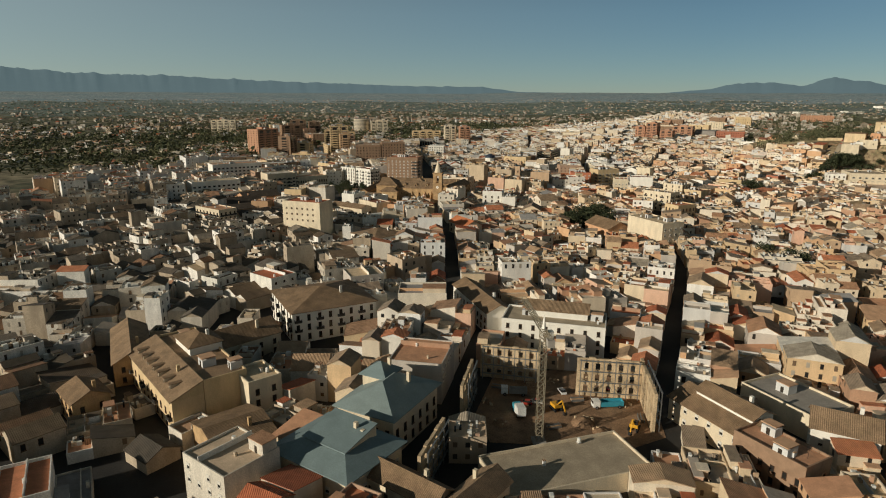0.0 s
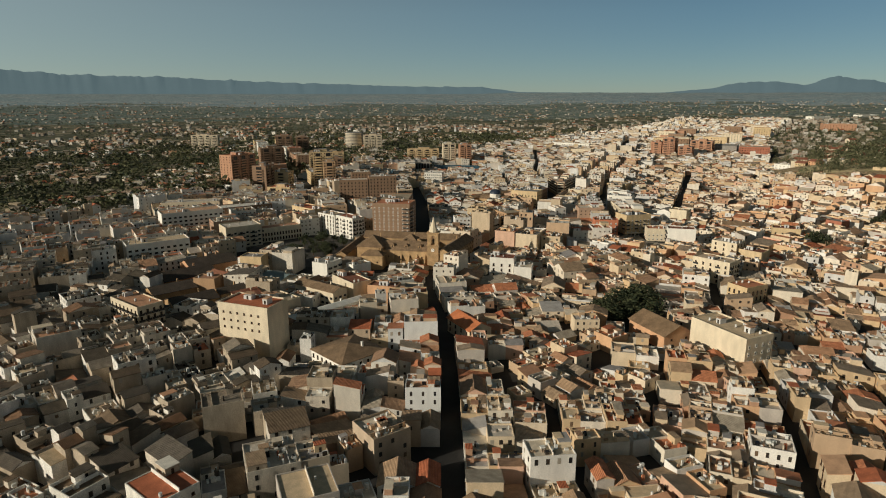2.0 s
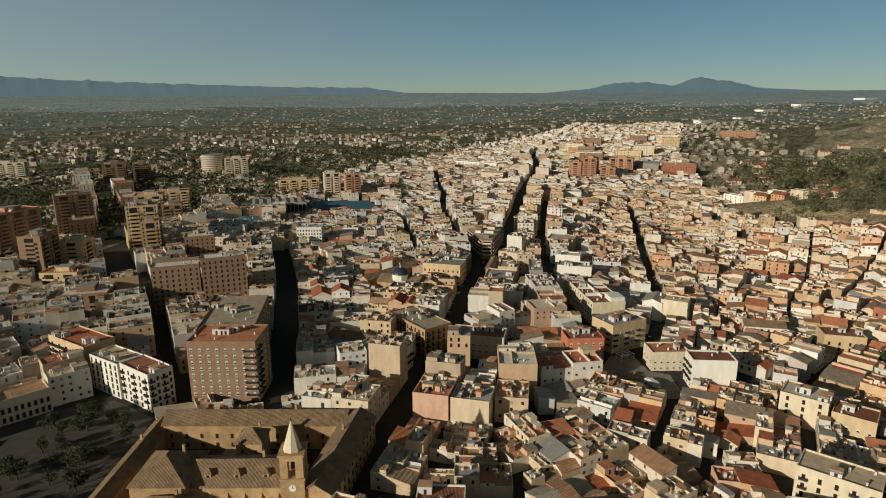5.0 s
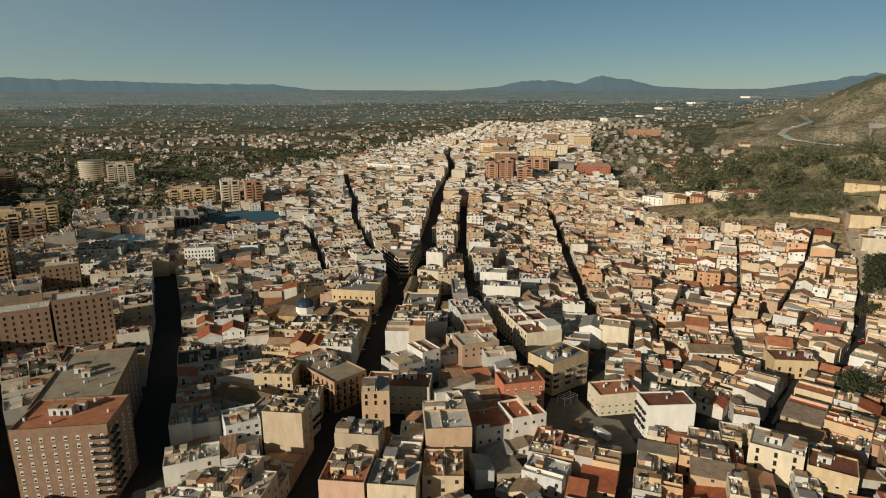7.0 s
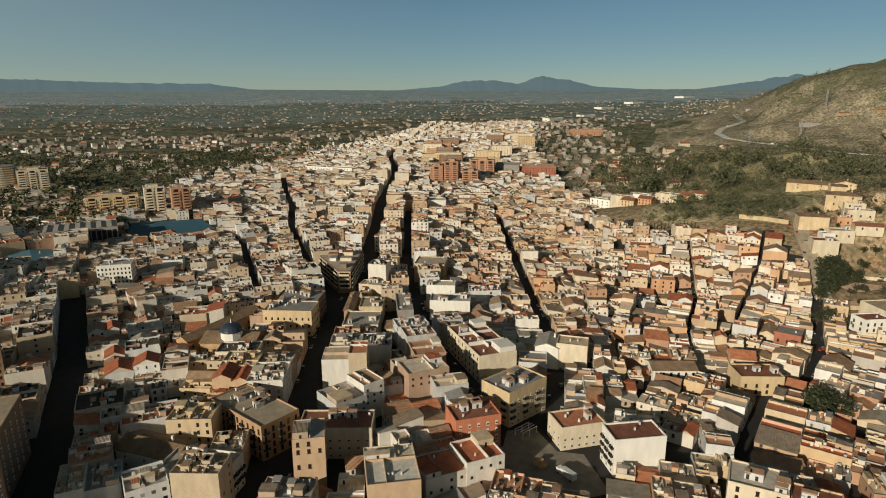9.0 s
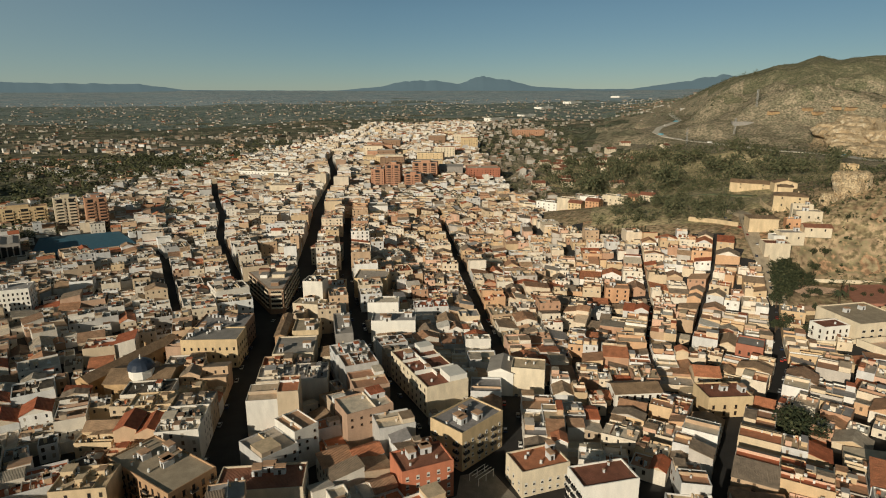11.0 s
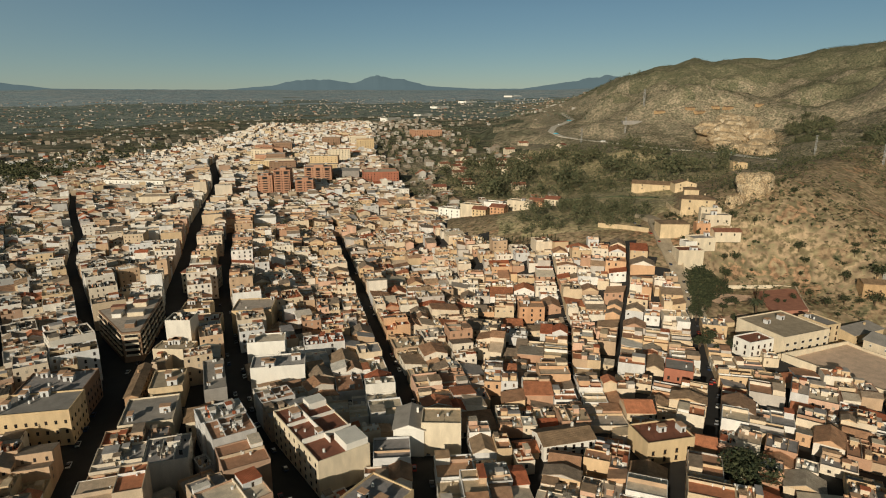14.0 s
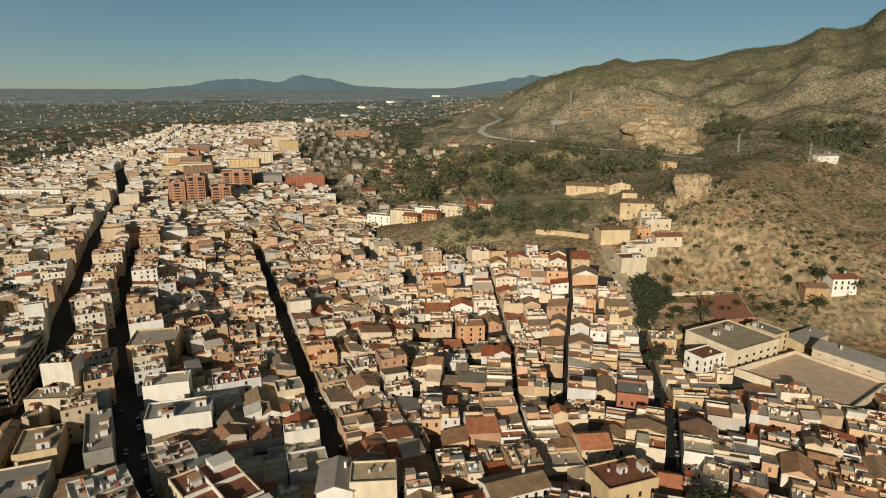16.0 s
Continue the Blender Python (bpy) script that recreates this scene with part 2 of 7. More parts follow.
# ---- mesh building ----
class Build:
    """Collects faces in plan units and makes one mesh object of them."""

    def __init__(self, x=0, y=0, z=0, a=0):
        self.v, self.f, self.m, self.mats = [], [], [], []
        self.at(x, y, z, a)

    def at(self, x=0, y=0, z=0, a=0):
        self.o, self.c, self.s = (x, y, z), math.cos(a), math.sin(a)
        return self

    def add(self, verts, faces, mat):
        if mat not in self.mats:
            self.mats.append(mat)
        i, k = len(self.v), self.mats.index(mat)
        ox, oy, oz = self.o
        c, s = self.c, self.s
        self.v += [((ox + x * c - y * s) * K, (oy + x * s + y * c) * K, (oz + z) * K) for x, y, z in verts]
        self.f += [tuple(i + j for j in f) for f in faces]
        self.m += [k] * len(faces)

    def box(self, x0, y0, z0, x1, y1, z1, mat, bottom=False):
        v = [(x0, y0, z0), (x1, y0, z0), (x1, y1, z0), (x0, y1, z0), (x0, y0, z1), (x1, y0, z1), (x1, y1, z1), (x0, y1, z1)]
        f = [(0, 1, 5, 4), (1, 2, 6, 5), (2, 3, 7, 6), (3, 0, 4, 7), (4, 5, 6, 7)]
        self.add(v, f + [(3, 2, 1, 0)] if bottom else f, mat)

    def tub(self, w, d, h, rim, mat, floor, t=0.22, x=0, y=0):
        """Walls that rise past a flat roof as a parapet."""
        a, b = w / 2, d / 2
        rings = [(a, b, -3), (a, b, h + rim), (a - t, b - t, h + rim), (a - t, b - t, h)]
        v = [(x + sx * p, y + sy * q, z) for p, q, z in rings for sx, sy in ((-1, -1), (1, -1), (1, 1), (-1, 1))]
        f = [(4 * r + i, 4 * r + (i + 1) % 4, 4 * r + 4 + (i + 1) % 4, 4 * r + 4 + i) for r in range(3) for i in range(4)]
        self.add(v, f, mat)
        self.add([(x - a + t, y - b + t, h), (x + a - t, y - b + t, h), (x + a - t, y + b - t, h), (x - a + t, y + b - t, h)], [(0, 1, 2, 3)], floor)

    def gable(self, w, d, h, rise, mat, wall, over=0.35, x=0, y=0, t=0.18):
        """A pitched roof with its ridge along x, and the gable walls under it."""
        a, b = w / 2 + over, d / 2 + over
        e = h - over * rise / (d / 2)
        v = [(x - a, y - b, e), (x + a, y - b, e), (x + a, y, h + rise), (x - a, y, h + rise), (x + a, y + b, e), (x - a, y + b, e)]
        v += [(p, q, z - t) for p, q, z in v]
        self.add(v, [(0, 1, 2, 3), (3, 2, 4, 5), (6, 9, 8, 7), (9, 11, 10, 8), (0, 6, 7, 1), (5, 4, 10, 11), (1, 7, 8, 2), (2, 8, 10, 4),
                     (0, 3, 9, 6), (3, 5, 11, 9)], mat)
        w2, d2 = w / 2 - 0.02, d / 2
        self.add([(x - w2, y - d2, h - 0.3), (x - w2, y + d2, h - 0.3), (x - w2, y, h + rise - t - 0.05),
                  (x + w2, y - d2, h - 0.3), (x + w2, y + d2, h - 0.3), (x + w2, y, h + rise - t - 0.05)], [(1, 0, 2), (3, 4, 5)], wall)

    def hip(self, w, d, h, rise, mat, over=0.5, ridge=None, x=0, y=0, t=0.2):
        a, b = w / 2 + over, d / 2 + over
        r = max(0.05, a - b) if ridge is None else ridge
        v = [(x - a, y - b, h), (x + a, y - b, h), (x + a, y + b, h), (x - a, y + b, h), (x - r, y, h + rise), (x + r, y, h + rise)]
        v += [(p, q, z - t) for p, q, z in v[:4]]
        self.add(v, [(0, 1, 5, 4), (1, 2, 5), (2, 3, 4, 5), (3, 0, 4), (0, 6, 7, 1), (1, 7, 8, 2), (2, 8, 9, 3), (3, 9, 6, 0), (9, 8, 7, 6)], mat)

    def tube(self, x, y, z0, z1, r0, r1, n, mat, cap=True):
        v = [(x + r * math.cos(6.2832 * i / n), y + r * math.sin(6.2832 * i / n), z) for r, z in ((r0, z0), (r1, z1)) for i in range(n)]
        f = [(i, (i + 1) % n, n + (i + 1) % n, n + i) for i in range(n)]
        self.add(v, f + ([tuple(range(n, 2 * n))] if cap else []), mat)

    def mesh(self, name):
        me = bpy.data.meshes.new(name)
        me.from_pydata(self.v, [], self.f)
        for m in self.mats:
            me.materials.append(m)
        me.polygons.foreach_set("material_index", self.m)
        me.update()
        return me


def part(name, b, parent, label="", kind=""):
    ob = new(name, b.mesh(name) if isinstance(b, Build) else b)
    ob.parent = parent
    return tagged(ob, label, kind=kind)


def thing(name, x, y, z, a, label, category, group=""):
    """An Empty at the base of a thing."""
    ob = new(name)
    ob.empty_display_size = 0.1
    ob.matrix_basis = Matrix.Translation((x * K, y * K, z * K)) @ Matrix.Rotation(a, 4, "Z")
    return tagged(ob, label, category, group)


def setting(name, b, label="", category=""):
    return tagged(new(name, b.mesh(name)), label, category, kind="structure")


# ---- the lie of the land ----
def seg_dist(px, py, ax, ay, bx, by):
    vx, vy = bx - ax, by - ay
    t = max(0, min(1, ((px - ax) * vx + (py - ay) * vy) / (vx * vx + vy * vy)))
    return math.hypot(px - ax - t * vx, py - ay - t * vy)


def smooth(e0, e1, v):
    t = min(1.0, max(0.0, (v - e0) / (e1 - e0)))
    return t * t * (3 - 2 * t)


def inside(x, y, pts):
    hit, j = False, len(pts) - 1
    for i in range(len(pts)):
        (ax, ay), (bx, by) = pts[i], pts[j]
        if (ay > y) != (by > y) and x < (bx - ax) * (y - ay) / (by - ay) + ax:
            hit = not hit
        j = i
    return hit


QUARRY = ((961, 923), (930, 850), (897, 765), (1000, 800), (1153, 869), (1307, 998), (1277, 1030), (1142, 1016))
RIDGE = ((43, 0), (47, 30), (50, 66), (52.2, 108), (53.9, 142), (55.8, 165), (57.0, 182), (58.7, 189), (60.1, 210), (61.5, 190), (62.6, 195), (64.2, 197), (65.6, 194), (66.9, 201), (69.4, 220), (71.4, 231), (73.3, 249), (74.4, 274), (75.1, 289), (75.8, 288), (76.7, 278), (77.9, 292), (78.5, 321), (79.1, 329), (83, 354), (95, 389), (130, 330), (180, 60))


def ridge(th):
    for (a, p), (b, q) in zip(RIDGE, RIDGE[1:]):
        if a <= th < b:
            return p + (q - p) * (th - a) / (b - a)
    return 0


MOTORWAY = ((1480, 1620, 50), (1290, 1430, 47), (1215, 1385, 43), (1130, 1345, 38), (1060, 1292, 33), (1028, 1237, 28), (1024, 1181, 25), (1005, 1089, 25),
            (990, 1030, 25), (955, 960, 27), (955, 910, 28), (924, 839, 31), (850, 775, 36), (800, 715, 41))


def levelled(x, y, z):
    """The ground's height with the motorway's cut and bank in it."""
    best, level = 1e9, z
    for (ax, ay, az), (bx, by, bz) in zip(MOTORWAY, MOTORWAY[1:]):
        vx, vy = bx - ax, by - ay
        t = max(0, min(1, ((x - ax) * vx + (y - ay) * vy) / (vx * vx + vy * vy)))
        d = math.hypot(x - ax - t * vx, y - ay - t * vy)
        if d < best:
            best, level = d, az + (bz - az) * t
    return z + (level - z) * smooth(75, 12, best)


def land(x, y):
    """Height of the ground."""
    dx, dy = x - 89, y - 430
    r, th = math.hypot(dx, dy), math.degrees(math.atan2(dx, dy))
    z = 108 * smooth(2300, 9000, r)
    if x > 250:
        up = y + max(0, x - 400) * 1.3
        z += 28 * smooth(285, 400, x) * smooth(490, 620, up) * smooth(880, 700, y)
        z += 14 * smooth(480, 850, x) * smooth(250, 500, y)
        d = seg_dist(x, y, 495, 585, 700, 590)
        z += 34 * math.exp(-(d / 68) ** 2)
        rough = smooth(420, 520, x) if y > 560 else smooth(430, 480, x)
        if rough:
            q = noise.fractal(Vector((x / 60, y / 60, 3.1)), 1.0, 2.0, 4)
            z += rough * (q * 3.0 + noise.fractal(Vector((x / 220, y / 220, 9.1)), 1.0, 2.0, 3) * 9 * smooth(600, 1000, x))
    for px, py, pz, p0, p1 in ((400, 540, 8, 26, 52), (364, 484, 2, 32, 56), (354, 520, 4, 18, 36)):      # levelled ground
        k = smooth(p1, p0, math.hypot(x - px, y - py))
        z += (pz - z) * k
    rr = ridge(th + 0.25 * noise.noise(Vector((x / 90, y / 90, 4.4))) * smooth(2500, 2000, r))
    if rr and r > 500:
        g = noise.fractal(Vector((x / 260, y / 260, 7.7)), 0.8, 2.1, 6)
        gully = noise.ridged_multi_fractal(Vector((x / 330, y / 330, 2.2)), 0.9, 2.1, 5, 1.0, 2.0) - 1.1
        k = 0.75 * smooth(650, 2300, r) + 0.25 * smooth(1500, 2300, r)
        low = smooth(1050, 1500, r) * smooth(2280, 1700, r)
        z += rr * k * (1 + 0.03 * g) * (1 - smooth(2350, 5200, r) * 0.8) + 36 * g * smooth(700, 1200, r) * (1 - k) + low * 40 * gully * (0.3 + 0.7 * smooth(60, 200, rr))
    for hx, hy, hz, hr in ((1290, 1340, 26, 60), (1420, 1270, 30, 70), (1180, 1500, 22, 55), (1330, 1140, 24, 70), (1000, 1480, 20, 50)):
        if abs(x - hx) < 200 and abs(y - hy) < 200:
            z += hz * math.exp(-((x - hx) ** 2 + (y - hy) ** 2) / (hr * hr))
    return levelled(x, y, z) if 720 < x < 1560 and 640 < y < 1700 else z


TERRACES = ((385, 640), (440, 628), (472, 650), (540, 690), (640, 712), (700, 716), (640, 800), (592, 862), (500, 905), (440, 800), (352, 706))


def soil(x, y, r, th):
    """Which ground lies at a place: the number of its material."""
    if inside(x + 12 * noise.noise(Vector((x / 30, y / 30, 1))), y, QUARRY):
        return 3
    if in_town(x, y):
        return 0
    if inside(x, y, TERRACES) or inside(x, y, WOOD):
        return 8
    if th > 34 and x > 300 and r < 3800 and (r < 900 or th + 7 * noise.noise(Vector((x / 160, y / 160, 6))) > 45 or land(x, y) > 45):
        patch = noise.fractal(Vector((x / 110, y / 110, 8.3)), 0.8, 2.0, 4)
        if r * (1 + 0.25 * noise.noise(Vector((x / 60, y / 60, 3)))) < 600:
            return 6
        return 7 if patch + (land(x, y) - 105) / 80 > 0.15 else 1
    # past each distance the fields take the next haze-tinted colour
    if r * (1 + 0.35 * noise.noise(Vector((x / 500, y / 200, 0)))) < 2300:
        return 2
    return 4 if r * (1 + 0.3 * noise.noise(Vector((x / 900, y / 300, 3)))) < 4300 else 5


def ground():
    deg = [-180.0]
    while deg[-1] < 178.5:
        deg.append(deg[-1] + (0.36 if 44 <= deg[-1] < 92 else 1.3))
    ang = [math.radians(k) for k in deg]
    rad = [0]
    while rad[-1] < 9700:
        rad.append(max(rad[-1] + 8, rad[-1] * (1.014 if 400 < rad[-1] < 2700 else 1.032)))
    v, f, m = [], [], []
    for r in rad:
        for a in ang:
            x, y = 120 + r * math.sin(a), 480 + r * math.cos(a)
            v.append((x * K, y * K, land(x, y) * K))
    n = len(ang)
    for i in range(len(rad) - 1):
        for j in range(n):
            f.append((i * n + j, i * n + (j + 1) % n, (i + 1) * n + (j + 1) % n, (i + 1) * n + j)[::-1])
            x, y = 120 + rad[i] * math.sin(ang[j]), 480 + rad[i] * math.cos(ang[j])
            th = math.degrees(math.atan2(x - 89, y - 430))
            m.append(soil(x, y, rad[i], th))
    me = bpy.data.meshes.new("ground")
    me.from_pydata(v, [], f)
    for q in (M_ROAD, M_HILL, M_PLAIN, M_ROCK, M_HAZE_MID, M_HAZE_FAR, M_RED, M_MAQUIS, M_GARDEN):
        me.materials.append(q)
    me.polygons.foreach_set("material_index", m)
    me.polygons.foreach_set("use_smooth", [True] * len(f))
    me.update()
    tagged(new("ground", me), "asphalt streets, dry hillside and fields of the valley", "ground", kind="structure")


# ---- plan of the town ----
def between(v, table):
    for (a, p), (b, q) in zip(table, table[1:]):
        if a <= v <= b:
            return p + (q - p) * (v - a) / (b - a)
    return table[-1][1]


LEFT = ((-60, -300), (560, -300), (800, -175), (920, -95), (1000, 20), (1167, 27), (1210, 50), (1311, 132), (1430, 228), (1570, 312), (1820, 515), (2200, 850))
RIGHT = ((-60, 430), (440, 430), (475, 345), (525, 330), (560, 352), (620, 380), (690, 345), (770, 352), (830, 400), (1080, 515), (1500, 745), (2200, 1180))


def in_town(x, y):
    """Where houses stand close together."""
    return -60 < y < 2150 and between(y, LEFT) < x < between(y, RIGHT)


STREETS = [
    (3.0, ((5, 190), (5, 237), (5, 290), (3, 345), (-2, 375), (-5, 393), (-1, 418))),
    (6.2, ((-1, 418), (10, 437), (27, 470), (47, 513), (63.5, 550), (92, 626), (104, 655), (116, 673),
           (130, 692), (146, 724), (164, 784), (196, 865), (232, 964), (324, 1178), (385, 1383), (470, 1560), (640, 1850), (800, 2120))),
    (3.4, ((106, 662), (109.3, 692), (107.3, 730), (113, 780), (120, 870), (141, 975), (151, 1077), (170, 1200))),
    (2.6, ((70, 690), (72, 746), (76, 825), (73, 867))),
    (3.4, ((128, 535), (134, 572), (138, 608), (145, 632), (156, 672), (176, 738), (205, 815), (245, 915))),
    (3.4, ((150, 515), (164, 536), (179, 559), (191, 583), (198, 598), (212, 632), (235, 684), (262, 745), (305, 845))),
    (0.9, ((240, 540), (253, 556), (294, 591), (317, 617), (350, 655))),
    (0.9, ((272, 548), (286, 557), (313, 575), (341, 591), (376, 618))),
    (2.4, ((262, 500), (292, 515), (314, 533), (338, 551), (366, 576), (392, 606), (415, 640))),
    (2.4, ((48, 112), (55, 139), (65, 162), (80, 199), (90, 220), (104, 256), (116, 305))),
    (2.2, ((40, 196), (36, 230), (34, 246), (36, 268), (22, 290))),
    (3.6, ((-50, 506), (-72, 578), (-90, 636), (-114, 700))),
    (6.4, ((-12, 500), (-13, 565), (-17, 650), (-27, 740))),
    (8.0, ((-112, 660), (-140, 738), (-163, 800), (-203, 930), (-262, 1088), (-300, 1190))),
    (2.2, ((-2, 108), (0, 125), (12, 179), (17, 199), (8, 215))),
    (2.4, ((-96, 120), (-70, 150), (-72, 190), (-52, 215), (-20, 228), (4, 245))),
    (2.4, ((-92, 95), (-66, 110), (-42, 92))),
    (3.2, ((-140, 300), (-105, 330), (-84, 400), (-70, 430))),
    (2.6, ((116, 305), (128, 360), (150, 420), (190, 470), (240, 500))),
    (2.2, ((10, 437), (60, 425), (110, 440), (150, 490))),
    (2.2, ((47, 513), (80, 505), (112, 505))),
    (2.2, ((61, 550), (95, 560), (134, 560))),
    (2.0, ((-215, 455), (-160, 492), (-125, 516))),
]


RAILWAY = ((-275, 520), (-267, 572), (-261, 658), (-231, 685), (-196, 726), (-171, 775), (-157, 803))


class Plan:
    """Footprints that are taken, in a grid of cells."""

    def __init__(self):
        self.cells = {}

    def corners(self, x, y, a, w, d):
        c, s = math.cos(a), math.sin(a)
        return [(x + p * w / 2 * c - q * d / 2 * s, y + p * w / 2 * s + q * d / 2 * c) for p, q in ((-1, -1), (1, -1), (1, 1), (-1, 1))]

    def span(self, pts):
        xs, ys = [p[0] for p in pts], [p[1] for p in pts]
        return [(i, j) for i in range(int(min(xs) // 16), int(max(xs) // 16) + 1) for j in range(int(min(ys) // 16), int(max(ys) // 16) + 1)]

    def take(self, x, y, a, w, d):
        pts = self.corners(x, y, a, w, d)
        rec = (pts, x, y, math.hypot(w, d) / 2, ((math.cos(a), math.sin(a)), (-math.sin(a), math.cos(a))), (w / 2, d / 2))
        for c in self.span(pts):
            self.cells.setdefault(c, []).append(rec)
        return rec

    def drop(self, rec):
        for c in self.span(rec[0]):
            self.cells[c] = [k for k in self.cells.get(c, ()) if k is not rec]

    def free(self, x, y, a, w, d, own=None):
        w, d = w - 0.1, d - 0.1
        pts = self.corners(x, y, a, w, d)
        ax = ((math.cos(a), math.sin(a)), (-math.sin(a), math.cos(a)))
        half, rad, seen = (w / 2, d / 2), math.hypot(w, d) / 2, set()
        for c in self.span(pts):
            for rec in self.cells.get(c, ()):
                if rec is own or id(rec) in seen:
                    continue
                seen.add(id(rec))
                q, qx, qy, qr, qa, qh = rec
                if (qx - x) ** 2 + (qy - y) ** 2 > (qr + rad) ** 2:
                    continue
                for (ux, uy), h, cx, cy, other in ((ax[0], half[0], x, y, q), (ax[1], half[1], x, y, q), (qa[0], qh[0], qx, qy, pts), (qa[1], qh[1], qx, qy, pts)):
                    pr = [(p[0] - cx) * ux + (p[1] - cy) * uy for p in other]
                    if min(pr) > h or max(pr) < -h:
                        break
                else:
                    return False
        return True


plan = Plan()
for hw, line in STREETS:
    for (ax, ay), (bx, by) in zip(line, line[1:]):
        n = math.hypot(bx - ax, by - ay)
        plan.take((ax + bx) / 2, (ay + by) / 2, math.atan2(by - ay, bx - ax), n + 0.6, hw * 2)
for (ax, ay), (bx, by) in zip(RAILWAY, RAILWAY[1:]):
    plan.take((ax + bx) / 2, (ay + by) / 2, math.atan2(by - ay, bx - ax), math.hypot(bx - ax, by - ay) + 4, 20)


def paint(name, *rgb, **kw):
    return surface(name, [lin(*c) for c in rgb], kw.pop("vary", "object"), **kw)


P_CREAM = paint("cream_render", (221, 205, 177), (213, 197, 170), streak=True)
P_WHITE = paint("white_render", (236, 230, 218), (228, 222, 210), streak=True, stain=0.15)
P_OCHRE = paint("ochre_render", (211, 185, 144), (203, 177, 136), streak=True)
P_TAN = paint("tan_render", (190, 156, 120), (180, 146, 112), streak=True)
P_CRANE = paint("weathered_crane_paint", (150, 138, 116), (140, 130, 110), stain=0.4, rough=0.6)
P_BRICK = paint("brown_brick", (150, 122, 98), (144, 116, 92), stain=0.25, scale=2)
P_REDBRICK = paint("red_brick", (186, 142, 112), (178, 132, 104), stain=0.25, scale=2)
P_GREY = paint("grey_concrete", (160, 152, 142), (150, 144, 136))
P_BLUE = paint("blue_grey_roof", (132, 144, 142), (124, 138, 138), stain=0.2, rough=0.6)
P_STONE = paint("old_stone", (190, 158, 116), (182, 150, 110), stain=0.4)
P_SAND = paint("sandstone_render", (216, 192, 154), (208, 184, 146), stain=0.3, streak=True)
P_LAWN = paint("dry_lawn", (118, 124, 88), stain=0.35, scale=0.6)
P_RUIN = paint("bare_ruin_plaster", (204, 180, 146), (196, 172, 138), stain=0.45)
P_ORANGE = paint("orange_render", (206, 162, 124), (200, 154, 116), streak=True)
P_BRICKED = paint("salmon_render", (196, 124, 92), (190, 118, 86), streak=True)
P_RED = paint("red_render", (170, 110, 86), (162, 102, 80), streak=True)
P_OLDTILE = paint("old_roof_tiles", (154, 128, 100), (146, 120, 92), stain=0.45, tiles=0.85, bump=0.7)
P_REDTILE = paint("red_roof_tiles", (156, 106, 82), (150, 98, 76), stain=0.35, tiles=0.85, bump=0.7)
P_METAL = paint("galvanised_steel", (150, 150, 148), metal=0.7, rough=0.5)
P_PAVE = paint("pale_paving", (176, 160, 136), stain=0.3)
P_EARTH = paint("bare_earth", (150, 120, 92), stain=0.5, scale=0.8)
P_COURT = paint("red_sports_floor", (172, 120, 98), stain=0.25)
P_POOL = paint("blue_sports_floor", (66, 106, 124), stain=0.2)
P_RAIL = paint("dark_iron", (52, 50, 48), rough=0.5)
P_TANK = paint("white_plastic", (222, 220, 212), rough=0.5)
P_TRUCK = paint("truck_paint", (226, 224, 218), rough=0.35)
P_CAR = paint("car_paint", (220, 218, 214), (60, 62, 66), (120, 122, 126), (168, 60, 48), (40, 56, 84), (190, 188, 182), rough=0.3)
P_RUBBER = paint("tyre_rubber", (30, 30, 30))
P_YELLOW = paint("yellow_plant_paint", (214, 160, 44), rough=0.45)
P_TEAL = paint("teal_paint", (70, 150, 170), rough=0.4)


def window_mesh(w, h, frame_mat, pane_mat=None, shutter=False):
    """A window that stands in the wall's face: frame, pane set back, sill."""
    b, pane, t = Build(), pane_mat or M_DARK, 0.09
    b.add([(-w / 2 + t, -0.03, t), (w / 2 - t, -0.03, t), (w / 2 - t, -0.03, h - t), (-w / 2 + t, -0.03, h - t)], [(0, 1, 2, 3)], pane)
    o = [(-w / 2, -0.08, 0), (w / 2, -0.08, 0), (w / 2, -0.08, h), (-w / 2, -0.08, h)]
    i = [(-w / 2 + t, -0.08, t), (w / 2 - t, -0.08, t), (w / 2 - t, -0.08, h - t), (-w / 2 + t, -0.08, h - t)]
    back = [(x, 0.02, z) for x, _, z in o]
    inn = [(x, -0.03, z) for x, _, z in i]
    f = [(k, (k + 1) % 4, 4 + (k + 1) % 4, 4 + k) for k in range(4)] + [(8 + k, 8 + (k + 1) % 4, (k + 1) % 4, k) for k in range(4)]
    f += [(4 + k, 4 + (k + 1) % 4, 12 + (k + 1) % 4, 12 + k) for k in range(4)]
    b.add(o + i + back + inn, f, frame_mat)
    b.box(-w / 2 - 0.08, -0.2, -0.1, w / 2 + 0.08, 0.02, 0.0, frame_mat, True)
    if shutter:
        b.box(-w / 2 + t, -0.07, h * 0.5, w / 2 - t, -0.03, h - t, frame_mat, True)
    return b.mesh("window")


def balcony_mesh(w, d=0.8):
    s, b = Build(), Build()
    s.box(-w / 2, -d, -0.15, w / 2, 0, 0.0, P_GREY, True)
    t = 0.05
    o = [(-w / 2, 0), (-w / 2, -d), (w / 2, -d), (w / 2, 0), (w / 2 - t, 0), (w / 2 - t, -d + t), (-w / 2 + t, -d + t), (-w / 2 + t, 0)]
    b.add([(x, y, z) for z in (0.0, 0.8) for x, y in o], [(i, (i + 1) % 8, 8 + (i + 1) % 8, 8 + i) for i in range(8)] + [(8, 9, 14, 15), (9, 10, 13, 14), (10, 11, 12, 13)], P_RAIL)
    return s.mesh("balcony"), b.mesh("railing")


